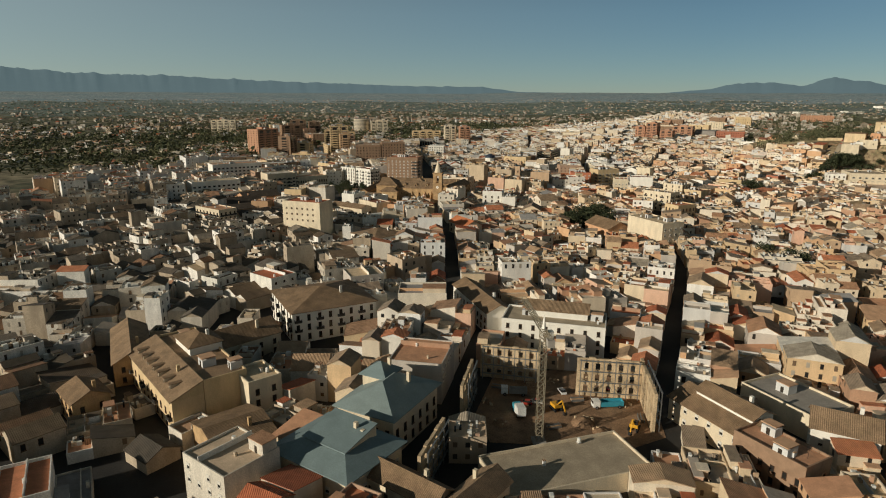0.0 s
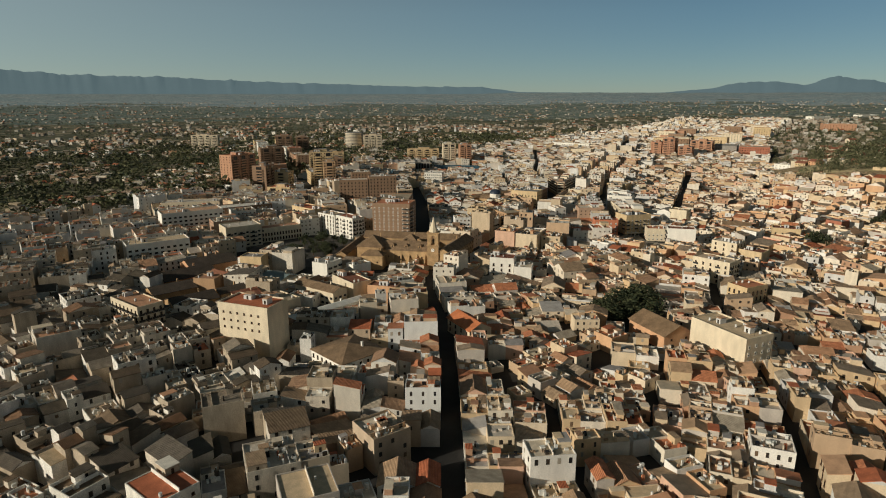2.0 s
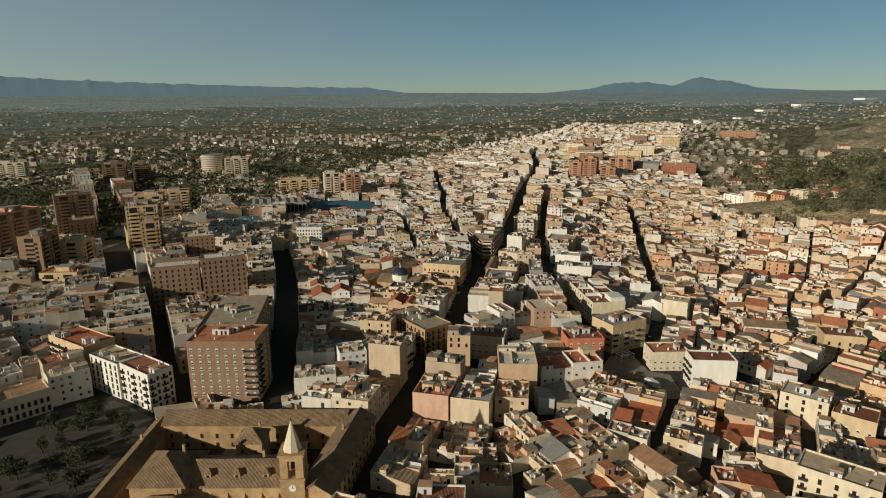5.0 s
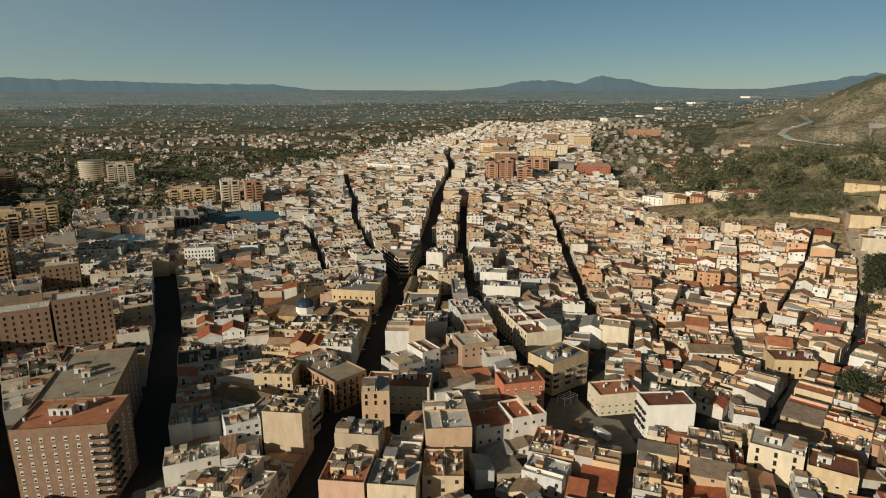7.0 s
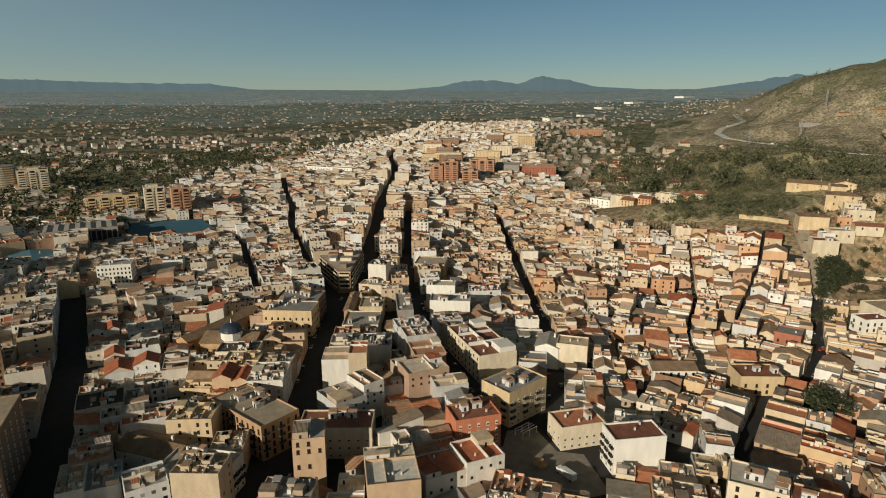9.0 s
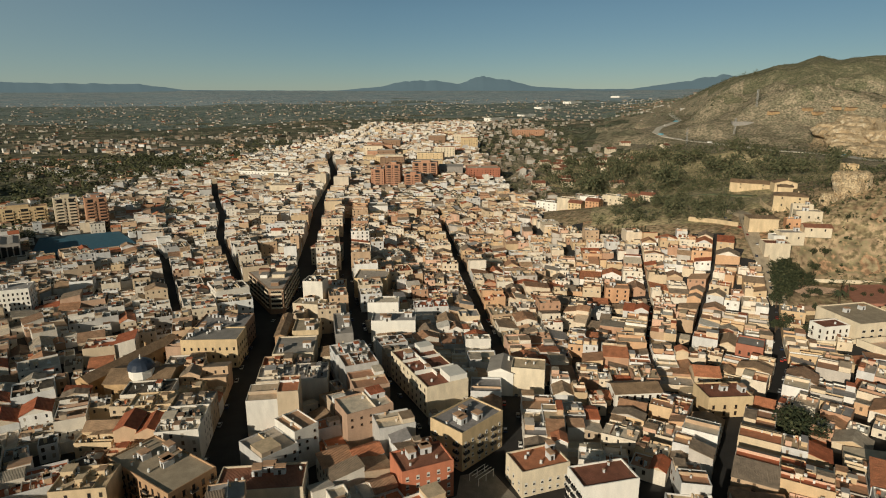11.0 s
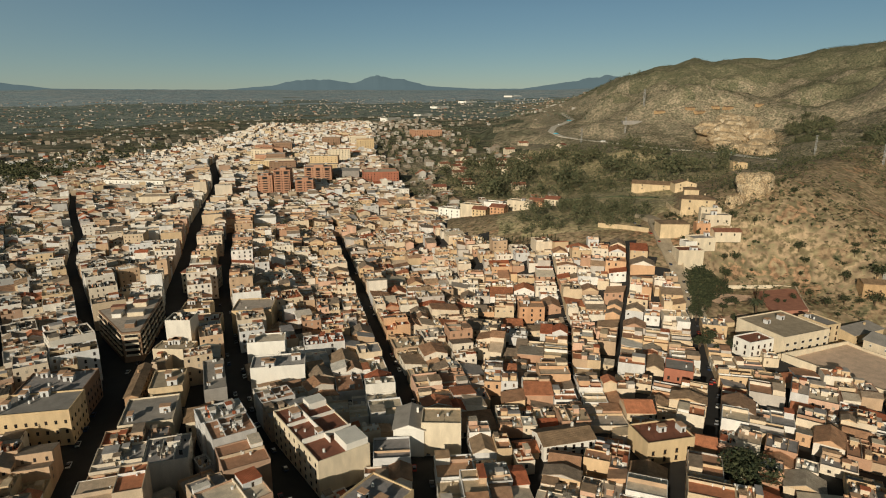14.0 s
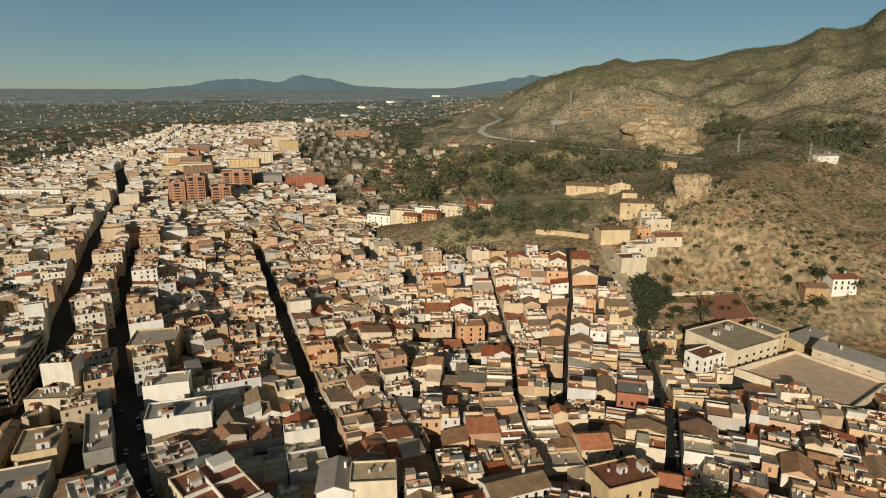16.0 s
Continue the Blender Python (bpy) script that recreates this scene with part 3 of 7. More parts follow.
def balcony_on(root, kind, face, w, d, p, z, label=""):
    slab = part("balcony", kind[0], root, label)
    at_face(slab, face, w, d, p, z)
    part("railing", kind[1], slab, "dark iron railing")


F_BROWN, F_PALE = paint("brown_joinery", (96, 70, 50)), paint("white_joinery", (214, 208, 196))
WIN = {"brown": window_mesh(0.95, 1.5, F_BROWN), "pale": window_mesh(0.95, 1.3, F_PALE, shutter=True), "small": window_mesh(0.8, 0.8, F_BROWN),
       "tall": window_mesh(1.0, 1.9, F_BROWN), "wide": window_mesh(1.9, 1.3, F_PALE)}
BALC = balcony_mesh(2.2)
BALC_W = balcony_mesh(4.2, 1.1)


def at_face(ob, face, w, d, p, z, out=0.0):
    """Sets ob on one side of a house: 0 front, 1 right, 2 back, 3 left; p along the side."""
    if face == 0:
        loc, r = (p, -d / 2 - out, z), 0
    elif face == 1:
        loc, r = (w / 2 + out, p, z), math.pi / 2
    elif face == 2:
        loc, r = (-p, d / 2 + out, z), math.pi
    else:
        loc, r = (-w / 2 - out, -p, z), -math.pi / 2
    ob.matrix_basis = Matrix.Translation(Vector(loc) * K) @ Matrix.Rotation(r, 4, "Z")


def far_windows(root, faces, w, d, h, storey, z0, top):
    """The windows of a building that stays far off."""
    b = Build()
    for face, cols in faces.items():
        span, off = (w, d / 2) if face % 2 == 0 else (d, w / 2)
        for k in range(int((h - top - z0 - 1.2) // storey) + 1):
            for i in range(cols):
                p = -span / 2 + (i + 0.5) * span / cols
                b.at(0, 0, 0, face * math.pi / 2)
                b.box(p - 0.42, -off - 0.05, z0 + k * storey, p + 0.42, -off, z0 + k * storey + 1.35, M_DARK)
    if b.f:
        part("glazing", b, root, kind="stuff")


def windows(root, faces, w, d, h, storey, style, z0=0.9, top=0.3, balcony=None, every=1):
    """Rows of windows; faces: {side: number of columns}."""
    y = root.matrix_basis.translation.y / K
    if y > 565 or y < 90:
        far_windows(root, faces, w, d, h, storey, z0, top)
        return
    for face, cols in faces.items():
        span = w if face % 2 == 0 else d
        rows = int((h - top - z0) // storey) + (1 if (h - top - z0) % storey > 1.5 else 0)
        for i in range(cols):
            p = -span / 2 + (i + 0.5) * span / cols
            for k in range(rows):
                at_face(part("window", WIN[style], root), face, w, d, p, z0 + k * storey)
                if balcony is not None and k and i % every == 0:
                    balcony_on(root, balcony, face, w, d, p, z0 + k * storey - 0.15)


def clutter(root, w, d, h, g, n):
    """What stands on a flat roof: stair hut, chimneys, tanks, aerials."""
    for k in range(n):
        x, y = g.uniform(-w / 2 + 1.2, w / 2 - 1.2), g.uniform(-d / 2 + 1.2, d / 2 - 1.2)
        b, pick = Build(), g.random()
        if pick < 0.3:
            s, e = g.uniform(0.8, 1.8), g.uniform(0.8, 1.6)
            b.box(x - s, y - e, h, x + s, y + e, h + g.uniform(1.5, 2.2), M_WALLS)
            b.box(x - s - 0.12, y - e - 0.12, h + 2.2, x + s + 0.12, y + e + 0.12, h + 2.38, M_ROOFS, True)
            b.box(x - 0.4, y - e - 0.04, h + 0.05, x + 0.4, y - e, h + 1.5, M_DARK)
            part("stair_hut", b, root)
        elif pick < 0.6:
            b.box(x - 0.25, y - 0.25, h, x + 0.25, y + 0.25, h + 1.1, M_WALLS)
            b.box(x - 0.35, y - 0.35, h + 1.1, x + 0.35, y + 0.35, h + 1.22, M_TILES, True)
            part("chimney", b, root)
        elif pick < 0.8:
            b.tube(x, y, h + 0.25, h + 1.1, 0.42, 0.42, 10, P_TANK)
            b.tube(x, y, h + 1.1, h + 1.25, 0.42, 0.15, 10, P_TANK)
            b.box(x - 0.4, y - 0.4, h, x + 0.4, y + 0.4, h + 0.25, P_GREY)
            part("water_tank", b, root, "white plastic tank")
        else:
            b.tube(x, y, h, h + 2.6, 0.04, 0.03, 5, P_RAIL)
            for q in (1.8, 2.1, 2.4):
                b.box(x - 0.5, y - 0.02, h + q, x + 0.5, y + 0.02, h + q + 0.04, P_RAIL, True)
            part("aerial", b, root)


def building(name, x, y, a, w, d, h, label, wall, roof="flat", faces=None, storey=2.7, style="brown", roof_mat=None, rise=None, bal=None, every=1,
             junk=4, over=0.5, category="building", top=0.4, z0=0.9, group="", z=None, base=0.0, margin=0.3):
    """One building of the plan, with its wall, roof, windows and what stands on its roof."""
    a = math.radians(a)
    plan.take(x, y, a, w + margin, d + margin)
    root = thing(name, x, y, land(x, y) if z is None else z, a, label, category, group)
    g = random.Random(int(x * 7 + y * 13))
    b = Build()
    if roof == "flat":
        b.tub(w, d, h, 0.6, wall, roof_mat or M_ROOF, t=0.3)
        b.box(-w / 2 - 0.12, -d / 2 - 0.12, h - 0.35, w / 2 + 0.12, d / 2 + 0.12, h - 0.15, wall, True) if base else None
        part("wall", b, root)
        r = Build()
        r.box(-w / 2 + 0.35, -d / 2 + 0.35, h - 0.2, w / 2 - 0.35, d / 2 - 0.35, h + 0.06, roof_mat or M_ROOF)
        part("roof", r, root)
        clutter(root, w, d, h + 0.06, g, junk)
    else:
        b.box(-w / 2, -d / 2, -3, w / 2, d / 2, h - 0.02, wall)
        part("wall", b, root)
        r = Build()
        up = rise or min(w, d) * 0.24
        if roof == "hip":
            r.hip(w, d, h + 0.2, up, roof_mat or M_TILE, over) if w >= d else None
            if w < d:
                r.at(0, 0, 0, math.pi / 2)
                r.hip(d, w, h + 0.2, up, roof_mat or M_TILE, over)
        elif roof == "mono":
            x0, y0, o = w / 2, d / 2, 0.25
            b = Build()
            b.add([(-x0, -y0, h - 0.1), (x0, -y0, h - 0.1), (x0, y0, h - 0.1), (-x0, y0, h - 0.1), (x0, y0, h + up), (-x0, y0, h + up)], [(1, 2, 4), (3, 0, 5), (2, 3, 5, 4)], wall)
            part("gable_wall", b, root)
            v = [(-x0 - o, -y0 - over, h - 0.1), (x0 + o, -y0 - over, h - 0.1), (x0 + o, y0 + 0.1, h + up + 0.1), (-x0 - o, y0 + 0.1, h + up + 0.1)]
            r.add(v + [(p, q, z + 0.2) for p, q, z in v], [(4, 5, 6, 7), (3, 2, 1, 0), (0, 1, 5, 4), (1, 2, 6, 5), (2, 3, 7, 6), (3, 0, 4, 7)], roof_mat or M_TILE)
        elif roof == "gable":
            r.gable(w, d, h, up, roof_mat or M_TILE, wall, over)
        else:
            r.at(0, 0, 0, math.pi / 2)
            r.gable(d, w, h, up, roof_mat or M_TILE, wall, over)
        part("roof", r, root)
        c = Build()
        c.box(w * 0.2, d * 0.15, h, w * 0.2 + 0.7, d * 0.15 + 0.7, h + up + 0.9, wall)
        part("chimney", c, root)
    if faces:
        windows(root, faces, w, d, h, storey, style, z0, top, bal, every)
    return root


def tower_block(name, x, y, a, w, d, h, label, wall, roof, faces, storey, style, junk):
    """A tall block of flats with bays of balconies, a stair strip and a lift house."""
    root = building(name, x, y, a, w, d, h, label, wall, roof, faces, storey, style, junk=junk)
    for face in (0, 1):
        span = w if face == 0 else d
        bays = max(1, round(span / 11))
        for j in range(bays):
            p, e = -span / 2 + (j + 0.5) * span / bays, min(3.4, span / bays * 0.3)
            # no recess is cut: a dark sheet on the wall paints its shade
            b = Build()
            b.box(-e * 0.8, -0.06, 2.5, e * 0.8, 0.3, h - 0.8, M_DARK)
            at_face(part("recess_shade_sheet", b, root), face, w, d, p, 0)
            b = Build()
            for k in range(1, int((h - 1) // storey)):
                z = k * storey
                b.box(-e - 0.2, -1.0, z, e + 0.2, 0, z + 0.2, wall, True)
                b.box(-e - 0.2, -1.0, z + 0.2, e + 0.2, -0.88, z + 1.4, wall)
                if y < 780:
                    at_face(part("balcony", b, root), face, w, d, p, 0)
                    b = Build()
            if y >= 780:
                at_face(part("balcony_stack", b, root, kind="stuff"), face, w, d, p, 0)
    b = Build()
    b.box(-w * 0.16, -d * 0.22, h, w * 0.2, d * 0.25, h + 2.6, wall)
    b.box(-w * 0.16 - 0.2, -d * 0.22 - 0.2, h + 2.6, w * 0.2 + 0.2, d * 0.25 + 0.2, h + 2.85, P_GREY, True)
    part("lift_house", b, root)
    return root


# ---- old quarter round the building site ----
building("corner_house", -38.5, 192, -62, 26, 27, 9.6, "white corner house with tiled roof and long balconies", P_WHITE, "hip", {0: 7, 1: 8, 3: 3}, 3.0, "tall", P_OLDTILE, 3.4, BALC, 2)
building("yellow_house", -66.9, 137.7, -50, 35, 7, 8.2, "pale yellow house with dormered old tile roof", P_OCHRE, "mono", {0: 10}, 2.8, "brown", P_OLDTILE, 3.0, BALC, 3)
building("rear_block", -60.2, 143.2, -50, 34.6, 10, 10.6, "blank cream rear block of the yellow house", P_OCHRE, "flat", {}, roof_mat=P_OLDTILE, junk=5)
yh = bpy.data.objects["yellow_house"]
for i in range(7):
    d0 = Build()
    x = -13 + i * 4.2
    d0.box(x - 0.55, -2.2, 8.4, x + 0.55, 0.2, 10.1, P_CREAM)
    d0.box(x - 0.7, -2.4, 10.1, x + 0.7, 0.8, 10.25, P_OLDTILE, True)
    d0.box(x - 0.3, -2.25, 9.0, x + 0.3, -2.2, 9.9, M_DARK)
    part("dormer", d0, yh)
building("plain_house", -43.5, 134.5, -50, 10, 8, 9.4, "plain cream block behind the yellow house", P_CREAM, "flat", {1: 2}, junk=2)
building("roof_pavilion_house", -62, 148, -50, 11, 8, 12.6, "white tiled lantern over the yellow house roof", P_WHITE, "hip", {0: 3, 1: 3}, 2.8, "small", P_OLDTILE, 2.0, z0=11.0)
building("white_house", 34.5, 175, -16, 30, 13, 8.6, "white three-storey house with brown shutters", P_WHITE, "flat", {0: 8, 1: 3}, 2.7, "brown", roof_mat=P_PAVE, junk=3, base=1)
building("white_house", 36, 178, -16, 18, 8, 11.0, "white attic storey with tiled roof", P_WHITE, "gable", {0: 5}, 2.4, "small", P_OLDTILE, 1.8, z0=9.2)
building("curved_house", 14, 199, -72, 32, 9, 7.4, "long white house bending along the street", P_WHITE, "gable", {0: 10, 3: 2}, 2.7, "brown", P_OLDTILE, 2.2)
building("blue_roofed_hall", -11.3, 125.5, -28, 14, 19, 8.6, "cream hall with blue-grey metal roof and lantern", P_CREAM, "hip", {0: 5, 1: 6}, 3.2, "tall", P_BLUE, 4.0, over=0.9)
building("blue_roofed_hall", -19.6, 105.6, -34, 19, 15.5, 8.0, "low cream hall with wide blue-grey metal roof", P_CREAM, "hip", {0: 6, 1: 5}, 3.2, "pale", P_BLUE, 2.6, over=0.9)
for lx, ly, lh in ((-13.5, 130, 12.0),):
    building("lantern_house", lx, ly, -28, 6, 6, lh, "small glazed lantern with blue-grey pyramid roof", P_CREAM, "hip", {0: 3, 1: 3, 3: 3}, 3, "small", P_BLUE, 2.4, z0=lh - 1.4, over=0.7)
building("upper_hall", -19.0, 106.6, -34, 10.5, 8.5, 10.0, "raised part of the hall under a tilted blue-grey roof", P_CREAM, "mono", {}, 3, "small", P_BLUE, 1.6, over=0.6)
building("tiled_house", -56.5, 166, -45, 12, 17, 7.0, "cream house with worn brown tiled roof", P_CREAM, "gable2", {0: 3, 1: 4}, 2.8, "brown", P_OLDTILE, 3.0)
building("tiled_house", -86, 160, -62, 28, 9, 6.5, "long house under a broad dark tiled roof", P_STONE, "gable", {0: 8, 1: 2}, 2.8, "brown", P_OLDTILE, 2.6)
building("tiled_house", -82.5, 131, -45, 10, 8, 6.5, "small grey house with ridged tile roof", P_STONE, "gable", {0: 3, 1: 2}, 2.6, "brown", P_OLDTILE, 2.0)
building("ruined_house", -43, 116, -50, 15, 12, 6.0, "half-collapsed house with stained walls", P_STONE, "gable2", {1: 2}, 2.6, "small", P_OLDTILE, 2.0)
building("courtyard_house", -6, 97, -38, 17, 6, 6.6, "brown tiled wing round a closed courtyard", P_CREAM, "gable", {0: 4}, 2.6, "small", P_OLDTILE, 2.0)
building("courtyard_house", 5, 92, 52, 17, 6, 6.6, "brown tiled wing round a closed courtyard", P_CREAM, "gable", {0: 4}, 2.6, "small", P_OLDTILE, 2.0)
building("flat_roofed_hall", 24.5, 106.5, 18, 31, 14, 3.6, "low hall with a bare paved flat roof", P_CREAM, "flat", {}, roof_mat=P_PAVE, junk=2)
building("workshop", 63, 124, -66, 20, 12, 5.8, "tan workshop with double-pitched brown sheet roof", P_CREAM, "gable", {0: 6, 1: 2}, 2.8, "pale", P_OLDTILE, 2.4)
building("workshop", 64.5, 123, -66, 15, 6, 8.6, "raised ridge of the tan workshop", P_WHITE, "gable", {}, 2.8, "pale", P_OLDTILE, 1.4)
building("flat_roofed_hall", 83, 131, -66, 19, 13, 5.6, "low hall with a plain grey flat roof", P_CREAM, "flat", {1: 3}, roof_mat=P_GREY, junk=1)
building("gabled_house", 84, 115, -30, 12, 9, 7.6, "white gabled house with dark tiles", P_WHITE, "gable", {0: 3, 3: 1}, 2.6, "pale", P_OLDTILE, 2.6)
building("brick_house", 66.5, 107, -62, 15, 8, 7.4, "brick house with terrace awning", P_BRICK, "flat", {0: 6, 1: 2}, 2.6, "brown", junk=4)
building("pale_block", -68.7, 314.5, -21, 22, 12.5, 20.4, "tall pale block with three rows of small windows", P_CREAM, "flat", {}, junk=5)
blk = bpy.data.objects["pale_block"]
for k in range(3):
    for i in range(6):
        at_face(part("window", WIN["small"], blk), 0, 22, 12.5, -8.6 + i * 3.1, 11.2 + k * 2.9)
building("telephone_hall", 109.5, 308, -66, 25, 13.5, 12.6, "blank cream hall with setback roof terrace", P_CREAM, "flat", {1: 4}, 2.8, "pale", junk=9)
building("orange_tiled_house", 13.5, 330, -62, 18, 10, 6.2, "house under bright orange roof tiles beside the street", P_CREAM, "gable", {0: 4, 1: 2}, 2.6, "brown", paint("orange_roof_tiles", (204, 126, 82), (196, 118, 76), stain=0.3, tiles=0.85, bump=0.7), 2.6)
building("white_apartments", 36, 418, -14, 13, 11, 10.5, "white stepped apartment house with blank walls", P_WHITE, "flat", {0: 3}, 2.7, "brown", roof_mat=P_REDTILE, junk=5)
building("white_apartments", 46, 408, -14, 9, 10, 8, "white stepped apartment house with blank walls", P_WHITE, "flat", {1: 3}, 2.7, "brown", junk=4)
building("corner_apartments", 147, 407, -50, 20, 11, 12, "tall cream corner house with small balconies", P_CREAM, "flat", {0: 5, 1: 4}, 2.7, "brown", bal=BALC, every=3, junk=5)
building("tiled_hall", 90.5, 327, -69, 21, 14, 6.0, "orange-walled hall with brown tiled roof", P_ORANGE, "gable", {1: 2}, 2.6, "small", P_OLDTILE, 3.4)
building("yellow_corner_house", 145, 368, -64, 10.5, 14, 10, "yellow corner house with white cornice", P_OCHRE, "flat", {0: 4, 1: 5}, 2.8, "tall", junk=3)
building("tiled_house", -31.5, 302, -46, 19, 19, 6.2, "square white house with tiled roof round a light well", P_WHITE, "hip", {0: 7, 1: 6}, 2.7, "brown", P_OLDTILE, 2.6)
building("apartment_house", -126, 341, -38, 23, 11, 12, "cream apartment house with white balconies", P_CREAM, "flat", {0: 7, 1: 4}, 2.7, "tall", bal=BALC, junk=6)

# ---- convent church and the apartment blocks behind it ----
building("church_nave", -17, 442, -10, 26, 15, 10.0, "stone nave with buttresses and old tile roof", P_STONE, "gable", {0: 4}, 4.5, "small", P_OLDTILE, 3.6, z0=5.5, category="church")
nave = bpy.data.objects["church_nave"]
for i in range(6):
    b = Build()
    x = -11.5 + i * 4.6
    b.add([(x - 0.4, -9.6, -1), (x + 0.4, -9.6, -1), (x + 0.4, -7.5, -1), (x - 0.4, -7.5, -1), (x - 0.4, -9.0, 5), (x + 0.4, -9.0, 5), (x + 0.4, -7.5, 8), (x - 0.4, -7.5, 8)],
          [(0, 1, 5, 4), (1, 2, 6, 5), (3, 0, 4, 7), (4, 5, 6, 7)], P_STONE)
    part("buttress", b, nave)
for i in range(3):
    b = Build()
    x = -8 + i * 8
    b.box(x - 0.9, -5.2, 10.2, x + 0.9, -2.6, 12.2, P_STONE)
    b.hip(1.8, 2.6, 12.2, 0.9, P_OLDTILE, 0.2, x=x, y=-3.9)
    b.box(x - 0.4, -5.25, 10.9, x + 0.4, -5.2, 11.8, M_DARK)
    part("dormer", b, nave)
building("church_crossing", -37, 444, -10, 15, 17, 11.5, "stone church end with hipped old tile roof", P_STONE, "hip", {0: 2, 3: 2}, 4, "small", P_OLDTILE, 5.0, category="church", z0=7)
building("church_chapel", -36, 432.5, -10, 12, 7, 8.0, "low stone chapel with pyramid tile roof", P_STONE, "hip", {0: 2}, 4, "small", P_OLDTILE, 2.6, category="church", z0=4)
building("convent_wing", 10.5, 448, 70, 42, 10, 9.5, "long convent wing beside the street", P_STONE, "gable", {0: 11, 2: 9}, 3.2, "brown", P_OLDTILE, 2.8, category="convent")
building("convent_wing", -16, 474, -11, 60, 10, 9.0, "long convent wing with dark tiled roof", P_STONE, "gable", {0: 12}, 3.2, "brown", P_OLDTILE, 2.8, category="convent")
building("convent_wing", -51.5, 459, 80, 44, 6, 7.0, "narrow convent wing along the square", P_STONE, "gable", {2: 8}, 3.2, "brown", P_OLDTILE, 1.8, category="convent")
plan.take(-18, 459, math.radians(-10), 52, 26)
building("cloister_house", -16, 458, -11, 8, 8, 11.0, "tiled pavilion inside the cloister", P_STONE, "hip", {0: 2}, 3, "small", P_OLDTILE, 3.2, category="convent", z0=8)

tower = thing("church_tower", -2.0, 432, 0, math.radians(-8), "square stone bell tower with a pale spire", "bell tower")
plan.take(-2, 432, math.radians(-8), 8, 8)
b = Build()
b.box(-3.2, -3.2, -2, 3.2, 3.2, 13.5, P_STONE)
part("shaft", b, tower)
b = Build()
b.box(-3.5, -3.5, 13.5, 3.5, 3.5, 14.1, P_STONE, True)
part("cornice", b, tower)
b = Build()
b.box(-3.5, -3.5, 20.6, 3.5, 3.5, 21.2, P_STONE, True)
part("cornice", b, tower)
for sx, sy in ((-1, -1), (1, -1), (1, 1), (-1, 1)):
    b = Build()
    b.box(min(sx * 3.1, sx * 1.0), min(sy * 3.1, sy * 1.0), 14.1, max(sx * 3.1, sx * 1.0), max(sy * 3.1, sy * 1.0), 19.2, P_STONE)
    part("pier", b, tower)
b = Build()
b.box(-3.1, -3.1, 19.2, 3.1, 3.1, 20.6, P_STONE, True)
part("lintel", b, tower)
b = Build()
b.tube(0, 0, 15.6, 17.0, 0.9, 0.5, 10, P_RAIL)
part("bell", b, tower, "dark bronze bell")
b = Build()
b.tube(0, 0, 21.2, 29.5, 2.6, 0.12, 8, P_CREAM)
b.tube(0, 0, 29.5, 30.6, 0.2, 0.05, 6, P_RAIL)
part("spire", b, tower, "pale conical spire")
b = Build()
b.tube(0, 0, 0, 0.1, 1.0, 1.0, 20, P_WHITE)
b.box(-0.05, -0.05, 0.1, 0.05, 0.75, 0.13, P_RAIL)
b.box(-0.05, -0.05, 0.1, 0.5, 0.05, 0.13, P_RAIL)
dial = part("clock", b, tower, "round white clock face")
dial.matrix_basis = Matrix.Translation((0, -3.2 * K, 11.2 * K)) @ Matrix.Rotation(math.pi / 2, 4, "X")

building("apartment_block", -30, 514, -11, 26, 18, 24, "eight-storey brown brick apartment block", P_BRICK, "flat", {0: 8, 1: 4, 3: 4}, 2.55, "pale", bal=None, junk=10, z0=2.6)
apt = bpy.data.objects["apartment_block"]
for k in range(8):
    balcony_on(apt, BALC_W, 0, 26, 18, 10.7, 2.7 + k * 2.55)
    balcony_on(apt, BALC_W, 1, 26, 18, -5.5, 2.7 + k * 2.55)
building("apartment_block", -32.5, 547, -3, 23, 44, 21, "brown brick apartment row with cluttered roofs", P_BRICK, "flat", {1: 8, 3: 8}, 2.55, "pale", roof_mat=P_PAVE, junk=18, z0=2.6)
building("apartment_block", -72.5, 620, 9, 24, 11, 25.5, "dark brick apartment slab with white roof edge", P_BRICK, "flat", {0: 8, 1: 3, 3: 3}, 2.7, "pale", junk=6)
building("apartment_block", -48.5, 624, 12, 23, 11, 28, "dark brick apartment slab with white roof edge", P_BRICK, "flat", {0: 8, 1: 3}, 2.7, "pale", junk=6)
building("apartment_block", -79, 719, 10, 19, 14, 20, "brown brick apartment block with pale roof edge", P_BRICK, "flat", {0: 6, 1: 4}, 2.7, "pale", junk=5)
building("apartment_house", -60.5, 511.5, -45, 19, 10, 14.5, "white corner apartment house with red roof terrace", P_WHITE, "flat", {0: 5, 1: 4}, 2.7, "brown", roof_mat=P_RED, bal=BALC, every=2, junk=4)
building("apartment_house", -75, 525, -42, 19, 11, 14, "white apartment house with tall window bays", P_WHITE, "flat", {0: 6}, 2.7, "tall", junk=5)
building("apartment_house", -95, 546, -42, 27, 13, 15, "apartment house with long brown balconies", P_OCHRE, "flat", {0: 5, 3: 3}, 2.7, "wide", bal=BALC_W, junk=5)
building("apartment_house", -172, 517, 33, 40, 16, 18, "white apartment house with long balconies", P_WHITE, "flat", {0: 12, 1: 4}, 2.7, "wide", junk=10)
building("apartment_house", -129, 489, 34.5, 23, 16, 13.5, "cream apartment house with dark balcony rows", P_CREAM, "flat", {0: 6, 1: 5}, 2.7, "wide", bal=BALC_W, every=2, junk=6)
building("town_palace", -108.3, 506, 34.5, 28, 10, 9, "long cream arcade building beside the square", P_CREAM, "flat", {0: 14}, 3.4, "tall", junk=3)
